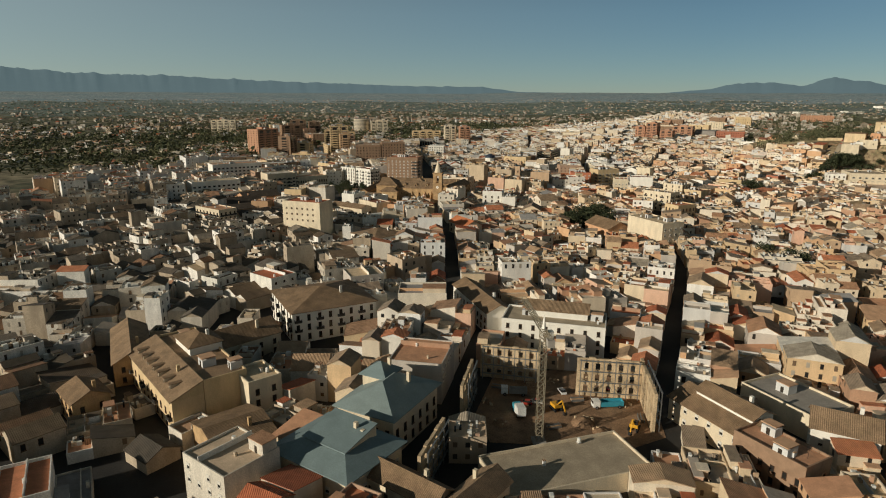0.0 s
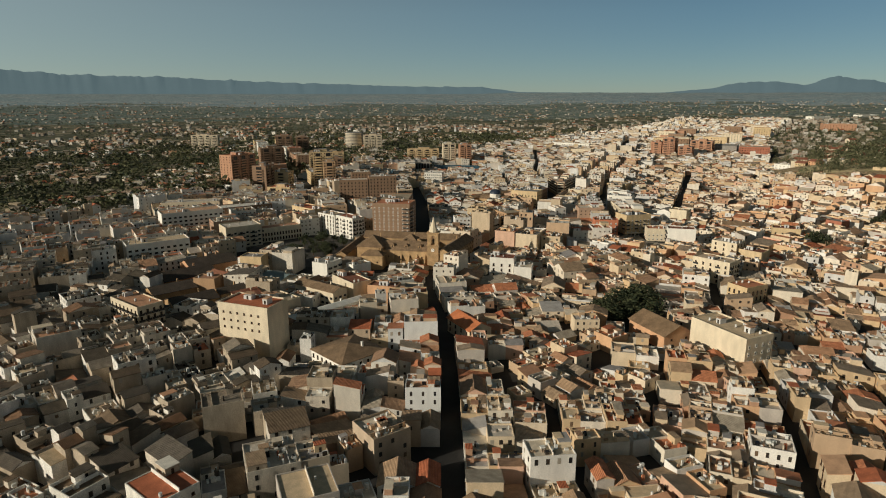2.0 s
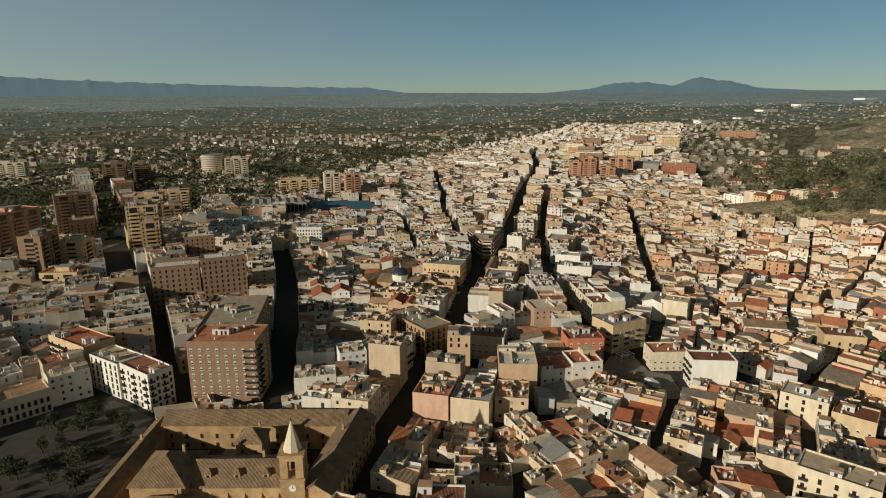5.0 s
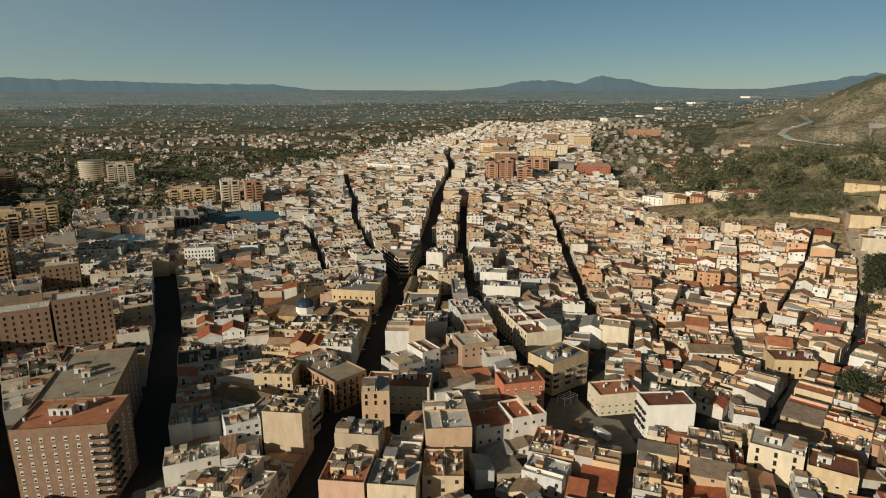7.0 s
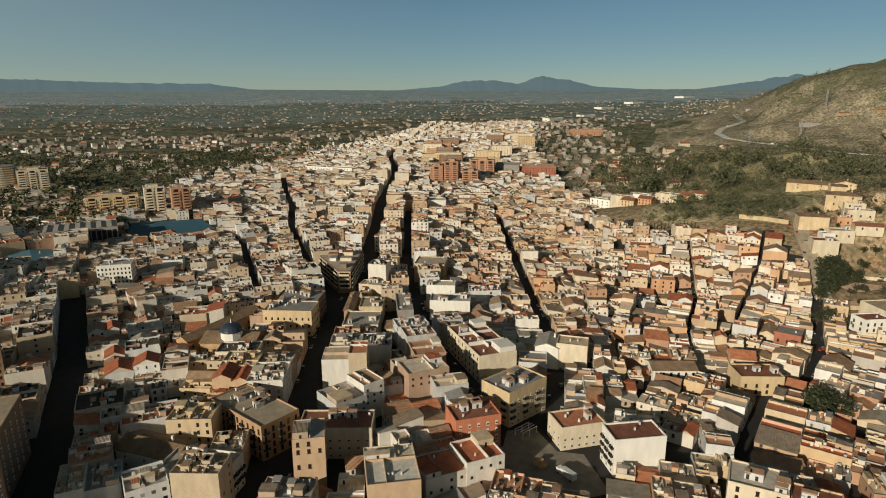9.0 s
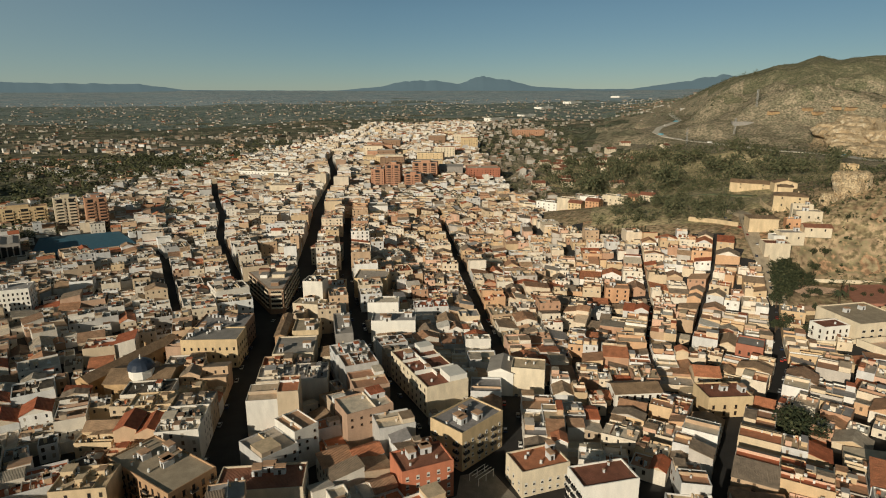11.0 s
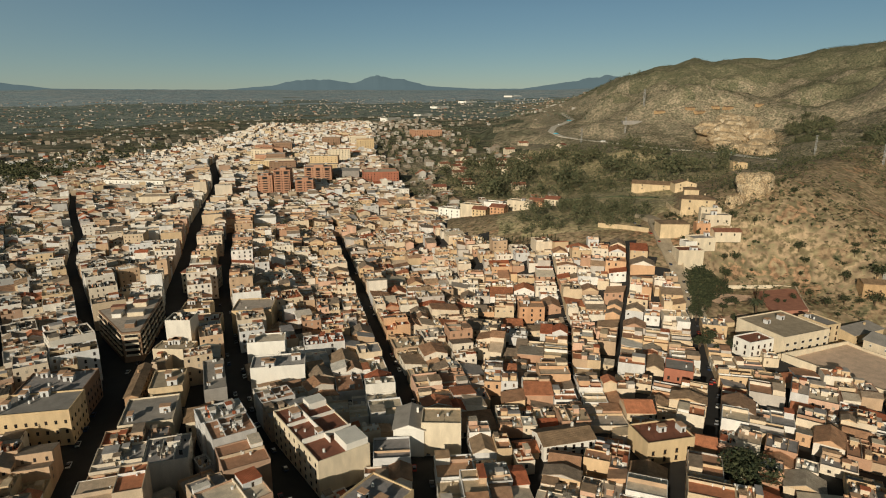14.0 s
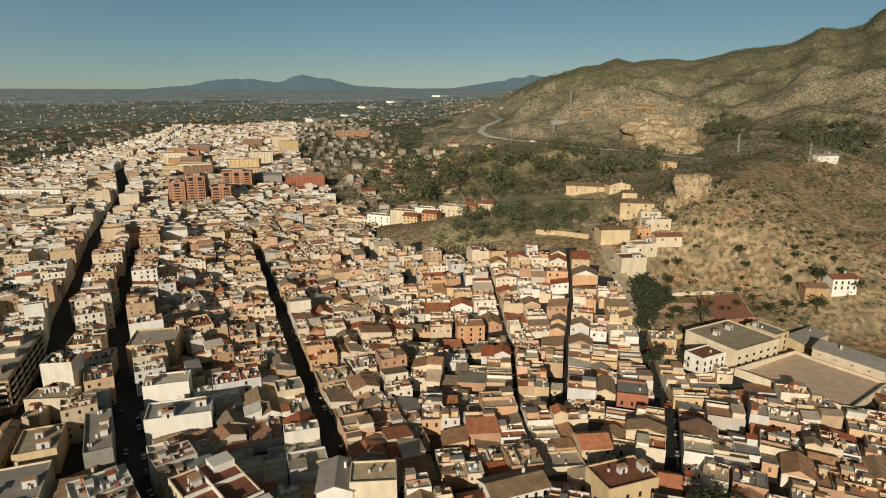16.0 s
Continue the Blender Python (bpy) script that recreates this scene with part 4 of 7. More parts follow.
P_DARKTILE = paint("dark_tiles_and_shade", (84, 74, 64), (78, 68, 58), stain=0.4, tiles=0.85, bump=0.7)
building("market_hall", -128, 428, 42, 26, 15.5, 5.4, "old market hall with a blackened tile roof", P_ORANGE, "gable", {0: 6}, 3, "small", P_DARKTILE, 3.2)
building("market_hall", -131, 403, 42, 26, 15.5, 5.4, "old market hall with a blackened tile roof", P_ORANGE, "gable", {0: 6}, 3, "small", P_DARKTILE, 3.2)
building("ochre_house", -99.5, 418.5, -8, 12, 9, 11, "tall ochre house with blank walls beside the square", P_OCHRE, "flat", {}, 3, "pale", junk=4)
building("white_apartments", -59.1, 414.5, -28, 10, 13, 9, "white apartment house with balconies in its side", P_WHITE, "flat", {1: 3}, 2.7, "pale", bal=BALC, junk=5)
building("cream_house", -42.5, 416.5, 39, 11, 7, 7, "cream house with white roof huts before the church", P_WHITE, "flat", {}, roof_mat=P_PAVE, junk=6)
building("gallery_house", -55.4, 375.6, -35.8, 26, 9, 7.5, "long cream house with a brown roof and glazed gallery", P_CREAM, "gable", {0: 9, 1: 3}, 2.7, "wide", P_OLDTILE, 1.6)
building("patio_house", -41.6, 382.5, -50.8, 20, 10, 9, "cream house with a blank wall and brown roof terrace", P_CREAM, "flat", {}, roof_mat=P_REDTILE, junk=7)
building("orange_house", -24.5, 371.5, -16, 14, 8, 9, "orange-cream house with a brown roof terrace", P_ORANGE, "flat", {}, roof_mat=P_REDTILE, junk=3)
building("tan_house", -12.6, 358.6, 5, 17, 8, 10, "tan house with a plain lit wall and red terrace", P_SAND, "flat", {}, roof_mat=P_REDTILE, junk=4)
building("white_house", -20, 384.3, 22, 16, 8.5, 7.6, "white house with stepped roof terraces", P_WHITE, "flat", {}, roof_mat=P_PAVE, junk=8)
building("grey_roofed_house", -11, 375.5, -5, 9, 8, 7, "cream house with a grey flat roof", P_CREAM, "flat", {}, roof_mat=P_GREY, junk=3)
building("orange_roofed_house", -86.5, 362, 39, 12, 6, 7.6, "narrow cream house under an orange sloping roof", P_CREAM, "mono", {}, roof_mat=P_REDTILE, rise=1.4)
building("flat_roofed_house", -71.5, 360, -40, 16, 12, 6.6, "cream house with a pale patched roof terrace", P_CREAM, "flat", {}, roof_mat=P_PAVE, junk=7)
building("tan_house", -113.5, 387.5, -8, 11, 8, 8, "plain tan house behind the market halls", P_TAN, "flat", {}, junk=3)
building("red_roofed_house", -111.5, 401, -33, 12, 9, 5.6, "low house under red roof tiles beside the market", P_ORANGE, "gable", {}, roof_mat=P_REDTILE, rise=2)
# near-black roofs: dark tiles, and the taller houses' shade painted in with them
building("dark_shed", -129, 380, 42, 20, 13, 5, "low shed, dark roof tiles with cast shade put into the colour", P_STONE, "gable", {}, roof_mat=P_DARKTILE, rise=2.4)
building("dark_shed", -112.5, 364, 42, 20, 13, 5, "low shed, dark roof tiles with cast shade put into the colour", P_STONE, "gable", {}, roof_mat=P_DARKTILE, rise=2.4)
building("dark_shed", -99.5, 378, 42, 13, 9, 5, "low shed, dark roof tiles with cast shade put into the colour", P_STONE, "gable", {}, roof_mat=P_DARKTILE, rise=1.8)
building("covered_market", -48.5, 353, 46, 42, 5.5, 4.4, "long covered passage under a pale sheet roof", P_WHITE, "gable", {}, 3, "small", P_TANK, 0.8, junk=0)
building("sheet_roofed_hall", -82, 401, -33, 15, 12, 5, "low hall with a pale blue sheet roof", P_CREAM, "gable", {0: 4}, 3, "small", P_BLUE, 1.6)
building("apartment_house", -165, 447, 34.5, 34, 14, 13, "grey-white apartment row with dark windows", P_WHITE, "flat", {0: 10, 1: 4}, 2.7, "wide", junk=8)
building("apartment_house", -148, 560, 33, 38, 15, 14, "pink-brown apartment row with rooftop huts", P_BRICK, "flat", {0: 12, 1: 4}, 2.7, "pale", junk=9)
building("apartment_house", -200, 590, 12, 44, 14, 12, "pale apartment row beside the railway", P_CREAM, "flat", {0: 12, 1: 4}, 2.7, "pale", junk=9)
tower_block("apartment_tower", -219, 770, 60, 34, 18, 33, "tall red-brown brick apartment tower beside the railway", P_REDBRICK, "flat", {0: 9, 3: 4}, 2.7, "pale", junk=5)
tower_block("apartment_tower", -199, 832, 24, 27, 18, 35, "dark brick apartment tower behind the railway", P_BRICK, "flat", {0: 7, 1: 4, 3: 4}, 2.7, "pale", junk=4)
tower_block("apartment_tower", -172, 700, -8, 14, 20, 29, "brown brick apartment tower with blank side", P_BRICK, "flat", {1: 5}, 2.7, "pale", junk=4)
tower_block("apartment_tower", -157, 719, -8, 15, 16, 20.5, "ochre apartment block with yellow side", P_OCHRE, "flat", {1: 5}, 2.7, "wide", junk=5)
tower_block("apartment_tower", -147, 669, -8, 22, 15, 12.5, "ochre apartment house with rows of balconies", P_OCHRE, "flat", {0: 5, 1: 4}, 2.7, "wide", junk=5)
tower_block("apartment_tower", -122, 748, 12, 21, 20, 38, "tall ochre brick apartment tower", P_OCHRE, "flat", {0: 6, 1: 6, 3: 5}, 2.7, "pale", junk=5)
tower_block("apartment_tower", -112, 727, 12, 12, 14, 30, "ochre brick apartment tower with recessed balconies", P_TAN, "flat", {0: 4, 1: 4}, 2.7, "wide", junk=3)
tower_block("apartment_tower", -152, 880, 10, 24, 26, 26, "ochre brick apartment tower", P_OCHRE, "flat", {0: 6, 1: 6}, 2.7, "pale", junk=4)
tower_block("apartment_tower", -126, 850, 10, 17, 16, 21, "brown brick apartment tower", P_BRICK, "flat", {0: 5, 1: 4}, 2.7, "pale", junk=4)
tower_block("apartment_tower", -145, 940, 10, 30, 20, 20, "ochre brick apartment block", P_OCHRE, "flat", {0: 8, 1: 5}, 2.7, "pale", junk=4)
tower_block("apartment_tower", -258, 1132, 14, 27, 20, 30, "tan brick apartment tower far along the avenue", P_BRICK, "flat", {0: 7, 1: 5, 3: 5}, 2.7, "pale", junk=3)
tower_block("apartment_tower", -236, 1168, 14, 21, 18, 26, "brown brick apartment tower far along the avenue", P_BRICK, "flat", {0: 6, 1: 5}, 2.7, "pale", junk=3)
tower_block("apartment_tower", -418, 1212, 5, 46, 16, 26, "wide tan apartment slab beyond the river", P_CREAM, "flat", {0: 12, 3: 4}, 2.7, "pale", junk=3)
tower_block("apartment_tower", -120, 1215, 8, 32, 24, 26, "pale yellow apartment tower", P_CREAM, "flat", {0: 7, 1: 5}, 2.7, "pale", junk=3)
tower_block("apartment_tower", -118, 620, 5, 24, 20, 14, "pink-brown brick apartment block", P_BRICK, "flat", {0: 7, 1: 6}, 2.7, "pale", junk=5)
tower_block("apartment_tower", 14, 1000, 5, 18, 16, 27, "cream apartment tower beside the sports ground", P_CREAM, "flat", {0: 5, 1: 4}, 2.7, "pale", junk=2)
tower_block("apartment_tower", 37, 990, 5, 17, 16, 26.5, "orange brick apartment tower", P_REDBRICK, "flat", {0: 5, 1: 4}, 2.7, "pale", junk=2)
tower_block("apartment_tower", -24, 1018, 5, 46, 12, 18, "ochre row of apartment houses", P_OCHRE, "flat", {0: 12}, 2.7, "pale", junk=4)

ag = random.Random(12)
AVENUE = STREETS[13][1]
for (ax, ay), (bx, by) in zip(AVENUE, AVENUE[1:]):
    n = math.hypot(bx - ax, by - ay)
    for side in (-1, 1):
        s = 14.0
        while s < n - 8:
            w, d = ag.uniform(20, 34), ag.uniform(14, 20)
            x, y = ax + (bx - ax) * s / n - (by - ay) / n * side * (10 + d / 2), ay + (by - ay) * s / n + (bx - ax) / n * side * (10 + d / 2)
            k = math.atan2(by - ay, bx - ax)
            if plan.free(x, y, k, w, d):
                pick = ag.choice(((P_BRICK, "brown brick"), (P_OCHRE, "ochre"), (P_CREAM, "cream"), (P_WHITE, "white"), (P_REDBRICK, "red brick")))
                building("apartment_block", x, y, math.degrees(k), w, d, ag.uniform(13, 23), pick[1] + " apartment block along the avenue", pick[0], "flat", {0: 7, 1: 4, 2: 7, 3: 4}, 2.6, "pale", junk=5)
            s += w + ag.uniform(2, 12)

building("office_block", 243, 1230, -46, 78, 14, 10, "long white office block with rows of dark windows", P_WHITE, "flat", {0: 16, 1: 3}, 3.2, "wide", junk=5)
building("blank_hall", 227, 1073, -30, 30, 20, 13, "blank cream hall among the far roofs", P_CREAM, "flat", {}, junk=4)
round_tower = thing("round_tower", -155, 1230, 0, 0, "round grey apartment tower with banded balconies", "building")
b = Build()
b.tube(0, 0, -2, 30, 15, 15, 32, P_GREY)
part("wall", b, round_tower)
for k in range(11):
    b = Build()
    b.tube(0, 0, 1.6 + k * 2.6, 2.7 + k * 2.6, 16.2, 16.2, 32, P_CREAM)
    part("balcony", b, round_tower, "curved pale balcony band")
plan.take(-155, 1230, 0, 34, 34)

sports_hall = thing("sports_hall", -39, 900, 0, 0.09, "long grey sports hall with glazed walls", "building")
b = Build()
b.tub(52, 30, 12, 0.6, P_GREY, M_ROOF)
part("wall", b, sports_hall)
for i in range(14):
    w = Build()
    w.box(-25.3 + i * 3.65, -15.1, 3, -22.4 + i * 3.65, -15, 10.5, M_DARK)
    part("window", w, sports_hall)
for i in range(7):
    r = Build()
    r.gable(28.5, 7.0, 12.2, 1.0, P_GREY, P_GREY, 0.1, x=0, y=0)
    ob = part("roof", r, sports_hall)
    ob.matrix_basis = Matrix.Translation(((-22 + i * 7.35) * K, 0, 0)) @ Matrix.Rotation(math.pi / 2, 4, "Z")
plan.take(-39, 900, 0.09, 56, 34)


def pad(name, pts, mat, label, lift=0.05, category="ground", thick=0.4, level=True):
    """An area with an edge, level or sloping with the ground."""
    high = [land(*p) + lift for p in pts]
    high = [max(high)] * len(pts) if level else high
    b = Build()
    n = len(pts)
    b.add([(x, y, z) for (x, y), z in zip(pts, high)] + [(x, y, z - thick - 3) for (x, y), z in zip(pts, high)], [tuple(range(n))] + [(n + i, n + (i + 1) % n, (i + 1) % n, i) for i in range(n)], mat)
    return setting(name, b, label, category)


def reserve(pts):
    """Keeps houses off a polygon by covering it with small taken squares."""
    xs, ys = [p[0] for p in pts], [p[1] for p in pts]
    y = min(ys)
    while y < max(ys):
        x = min(xs)
        while x < max(xs):
            inside, j = False, len(pts) - 1
            for i in range(len(pts)):
                (ax, ay), (bx, by) = pts[i], pts[j]
                if (ay > y) != (by > y) and x < (bx - ax) * (y - ay) / (by - ay) + ax:
                    inside = not inside
                j = i
            if inside:
                plan.take(x, y, 0, 4, 4)
            x += 4
        y += 4


SITE = ((11, 120), (40, 117), (50, 122), (54, 145), (40, 157), (15, 155), (8, 131))
pad("site_floor", SITE, P_EARTH, "bare earth floor of the building site", 0.1, "ground")
reserve(SITE)
plan.take(87, 355, 0, 22, 18)
SQUARE = ((-122, 448), (-64, 432), (-56, 470), (-56, 497), (-74, 514), (-92, 510), (-118, 492))
pad("square", SQUARE, paint("dark_paving", (84, 80, 74), stain=0.3), "paved town square with planted beds", 0.12, "square")
reserve(SQUARE)
PLAZA = ((113, 509), (117, 495), (127, 476), (142, 474), (147, 494), (140, 499), (141, 515), (131, 517), (125, 509))
pad("plaza", PLAZA, paint("grey_paving", (138, 130, 118), stain=0.3), "small paved plaza with a fountain", 0.08, "square")
reserve(PLAZA)
POOLS = ((-8, 893), (66, 884), (52, 958), (-6, 962))
pad("sports_ground", POOLS, P_POOL, "blue open-air sports courts", 0.15, "sports court")
reserve(POOLS)
building("blue_roofed_hall", -61, 828, 12, 25, 38, 7, "low hall with shiny blue sheet roof", P_WHITE, "gable2", {}, roof_mat=paint("blue_sheet_roof", (92, 128, 144), rough=0.5), rise=1.5)
pad("car_park", ((-110, 1095), (-30, 1085), (-20, 1130), (-105, 1145)), P_PAVE, "pale gravel car park", 0.15)
reserve(((-110, 1095), (-30, 1085), (-20, 1130), (-105, 1145)))
YARD = ((336, 509), (377, 498), (374, 490), (369, 463), (335, 468))
pad("school_yard", YARD, paint("pink_yard", (218, 190, 164), stain=0.25), "pink-grey open school yard", 0.2)
reserve(YARD)
COURT = ((379.5, 532.5), (397, 523), (429, 543), (404, 554))
pad("tennis_court", COURT, P_COURT, "red clay sports court", 0.2, "sports court")
reserve(COURT)
TERRACE = ((343, 548), (376, 534), (398, 553), (372, 566))
pad("garden_terrace", TERRACE, paint("pinkish_earth", (208, 174, 146), stain=0.35, scale=0.8), "pinkish earth terrace under the trees", 0.5, level=False)
reserve(TERRACE)


def wall_run(name, line, h, t, mat, label, category="wall"):
    root = thing(name, line[0][0], line[0][1], 0, 0, label, category)
    for (ax, ay), (bx, by) in zip(line, line[1:]):
        b = Build(-line[0][0], -line[0][1])
        nx, ny = -(by - ay), bx - ax
        q = math.hypot(nx, ny)
        nx, ny = nx / q * t / 2, ny / q * t / 2
        za, zb = land(ax, ay), land(bx, by)
        v = [(ax + nx, ay + ny, za - 2), (ax - nx, ay - ny, za - 2), (bx - nx, by - ny, zb - 2), (bx + nx, by + ny, zb - 2)]
        v += [(x, y, z + 2 + h) for x, y, z in v]
        b.add(v, [(0, 1, 5, 4), (1, 2, 6, 5), (2, 3, 7, 6), (3, 0, 4, 7), (4, 5, 6, 7)], mat)
        part("panel", b, root)
    return root


wall_run("yard_wall", YARD + YARD[:1], 3.2, 0.5, P_CREAM, "cream rendered wall round the school yard")
wall_run("court_wall", ((399.5, 568), (424.9, 549.7), (427, 544)), 1.9, 0.5, P_CREAM, "cream wall behind the clay court")
wall_run("court_edge_wall", ((429, 543), (413, 533), (397, 523)), 1.6, 0.5, P_CREAM, "low cream wall beside the clay court")
wall_run("terrace_wall", ((342, 547), (360, 539.5), (379, 531)), 2.2, 0.5, P_SAND, "sand-coloured wall below the garden terrace")
wall_run("roadside_wall", ((322, 533), (324, 522), (330, 514), (338, 510)), 2.0, 0.5, P_CREAM, "curved cream wall round the roadside bed")
wall_run("garden_wall", ((396, 655), (399, 637), (399, 619)), 2.8, 0.5, P_SAND, "sandstone wall below the pine garden")
wall_run("lane_wall", ((343, 555), (351, 560.5), (366, 571), (381, 585)), 1.8, 0.5, P_CREAM, "cream wall beside the rising lane")
wall_run("hermitage_wall", ((449.7, 639.6), (436, 627), (427, 614)), 3.2, 0.5, P_SAND, "sandstone wall below the hermitage")
building("depot", 358.2, 519.3, -17, 28, 26, 7.8, "wide cream depot with a flat gravel roof", P_CREAM, "flat", {0: 6}, 3, "wide", roof_mat=P_PAVE, junk=2)
building("depot_house", 334.5, 521, -17, 14, 9, 6.5, "white house with planted terrace beside the depot", P_WHITE, "flat", {0: 4, 3: 2}, 2.8, "brown", roof_mat=P_REDTILE, junk=2)
building("depot_annex", 377.5, 511, -17, 9, 15, 8.5, "tan annex with a covered terrace beside the depot", P_SAND, "flat", {0: 2, 1: 3}, 2.8, "brown", roof_mat=P_GREY, junk=2)
building("works_shed", 396, 499, -14, 22, 8, 4.2, "low works shed with a yellow band along its wall", P_OCHRE, "mono", {0: 4}, 3, "small", P_GREY, 1.2)
building("gabled_hall", 380.5, 475, 78, 32, 13, 6.5, "long cream hall with grey gabled roof", P_CREAM, "gable", {2: 5}, 3, "pale", P_GREY, 2.4)

# ---- along the main street ----
building("town_palace", 79.5, 643, -27, 24, 15, 12.5, "ochre palace with arcaded top floor and flat roof", P_OCHRE, "flat", {0: 8, 1: 5, 3: 5}, 3.6, "tall", P_GREY, bal=BALC, every=2, junk=8, base=1)
building("apartment_house", 87, 660, -27, 23, 18, 11.5, "brick-trimmed flat block behind the palace", P_BRICK, "flat", {1: 6, 3: 6}, 3.2, "brown", junk=14)
building("domed_church", 50, 622, -27, 24, 16, 9.5, "low stone church under the blue dome", P_STONE, "gable", {0: 4}, 4, "small", P_OLDTILE, 2.6, category="church")
dome = thing("church_dome", 49, 619, 9.5, 0, "blue tiled dome on a white drum", "dome")
b = Build()
b.tube(0, 0, 0, 4.2, 4.6, 4.6, 8, P_WHITE)
part("drum", b, dome)
b = Build()
for k in range(5):
    a0, a1 = k * math.pi / 10, (k + 1) * math.pi / 10
    b.tube(0, 0, 4.2 + 3.6 * math.sin(a0), 4.2 + 3.6 * math.sin(a1), 5.0 * math.cos(a0), max(0.05, 5.0 * math.cos(a1)), 16, paint("blue_glazed_tiles", (54, 62, 76), rough=0.4) if k == 0 else b.mats[0])
part("cupola", b, dome, "blue glazed cupola")
b = Build()
b.tube(0, 0, 7.7, 9.6, 0.35, 0.1, 8, P_WHITE)
part("finial", b, dome)
building("convent_wing", 46, 644, 40, 46, 7, 8.5, "long tiled wing behind the domed church", P_STONE, "gable", {0: 8}, 3.2, "brown", P_OLDTILE, 2.0, category="convent")
building("corner_apartments", 49.6, 549, -63, 30, 15, 12, "tan corner apartment house with glazed bays", P_TAN, "flat", {0: 10, 1: 5}, 2.8, "tall", roof_mat=P_PAVE, bal=BALC, every=2, junk=16)
building("apartment_house", 73.8, 530, -23, 24, 12, 10.6, "cream house with brown roof terrace and tiled rail", P_CREAM, "flat", {0: 8, 1: 3}, 2.7, "pale", roof_mat=P_REDTILE, junk=10)
building("apartment_house", 31, 524, -35, 21, 12, 10, "white stepped house with balconies over the street", P_WHITE, "flat", {0: 3, 1: 4}, 2.7, "pale", bal=BALC, junk=8)
building("white_house", 19, 541, -42, 22, 11, 9, "white house with a dark monopitch roof", P_WHITE, "gable", {0: 3}, 2.7, "pale", P_OLDTILE, 2.0)
building("orange_house", 117, 516, -6, 16, 11, 11.5, "red and orange apartment house with white window trim", P_BRICKED, "flat", {0: 5, 1: 3}, 2.6, "pale", roof_mat=P_REDTILE, junk=6)
building("rounded_apartments", 140, 528, 17, 20, 14, 13, "ochre corner apartments with white balconies", P_OCHRE, "flat", {0: 6, 1: 4, 3: 3}, 2.6, "pale", bal=BALC, every=2, junk=7)
patio = building("patio_house", 148, 571, -93, 36, 17, 11.5, "cream apartment house round a red-paved roof patio", P_CREAM, "flat", {0: 9}, 2.8, "pale", roof_mat=P_REDTILE, junk=9)
for x0, y0, x1, y1, hh in ((-17.5, -1.0, 10, -0.7, 1.6), (-6, -8.2, -5.7, 8.2, 1.3), (6, -8.2, 6.3, 8.2, 1.8), (9, 1, 17.5, 8.2, 2.6), (-17.5, 2, -12, 8.2, 2.4)):
    q = Build()
    q.box(x0, y0, 11.56, x1, y1, 11.5 + hh, P_WHITE)
    part("partition", q, patio, "white terrace wall")
building("white_house", 160, 629, -28, 21, 12, 10.3, "broad white house with blank front", P_WHITE, "flat", {}, 2.7, "pale", junk=6)
building("white_house", 157.6, 483.3, -15, 17, 10, 12, "blank white gable with a red roof hut", P_WHITE, "flat", {3: 3}, 2.7, "pale", roof_mat=P_REDTILE, bal=BALC, junk=4)
building("apartment_house", 150, 503, -9, 16, 11, 8, "cream house with rows of square windows", P_CREAM, "flat", {0: 6, 3: 3}, 2.6, "pale", junk=5)
building("apartment_house", 183, 552, -40, 13, 10, 11.6, "tall pale house with blank side wall", P_CREAM, "flat", {1: 4}, 2.7, "pale", junk=3)
building("white_house", 176, 560, -40, 10, 14, 10, "white house with sloping grey roof", P_WHITE, "gable2", {}, 2.7, "pale", P_GREY, 1.8)
building("hip_roofed_block", 176.5, 776, -38, 18, 16, 12.5, "pale four-square block with a low tiled hip roof", P_CREAM, "hip", {0: 6, 1: 5}, 3.1, "brown", P_REDTILE, 2.6)
building("hip_roofed_block", 193, 757, -38, 9, 11, 9, "small white house with square windows", P_WHITE, "flat", {0: 4, 1: 3}, 3.1, "brown", junk=3)
building("yellow_block", 177.5, 697, -32, 19, 18, 11.4, "yellow-ochre block with blank sides", P_OCHRE, "flat", {}, 3, "pale", junk=5)
building("white_house", 166, 655, -28, 16, 10, 10, "white house with a flat roof terrace", P_WHITE, "flat", {}, 2.7, "pale", junk=3)
building("orange_house", 293, 616, -40, 13, 9, 8, "small orange house with flat roof", P_ORANGE, "flat", {0: 3, 1: 2}, 2.6, "brown", junk=2)
building("red_house", 288.5, 529, -60, 11, 11, 7.6, "red house with a grey roof canopy", P_RED, "flat", {0: 3, 1: 3}, 2.6, "brown", roof_mat=P_GREY, junk=1)
building("blue_white_house", 214, 526, -24, 18, 10, 6, "white house with blue trim and black windows", P_WHITE, "gable", {0: 6, 3: 2}, 2.4, "brown", P_OLDTILE, 1.8)
building("yellow_house", 238, 505, -25, 17, 12, 7.6, "yellow house with stepped terraces", P_OCHRE, "flat", {0: 4, 1: 3}, 2.6, "brown", roof_mat=P_REDTILE, junk=5)
building("flat_roofed_hall", -5, 760, -8, 19, 14, 14.5, "white office block with strip windows", P_WHITE, "flat", {0: 9, 1: 4}, 2.7, "wide", junk=6)
building("white_apartments", 174, 451, -50, 15, 12, 11, "yellow-cream apartment house with setback top", P_CREAM, "flat", {0: 3, 1: 3}, 2.7, "brown", junk=5)
building("white_apartments", 184, 440, -50, 13, 11, 8.2, "lower cream apartment house beside the plaza", P_SAND, "flat", {0: 4, 1: 2}, 2.7, "pale", roof_mat=P_REDTILE, junk=6)

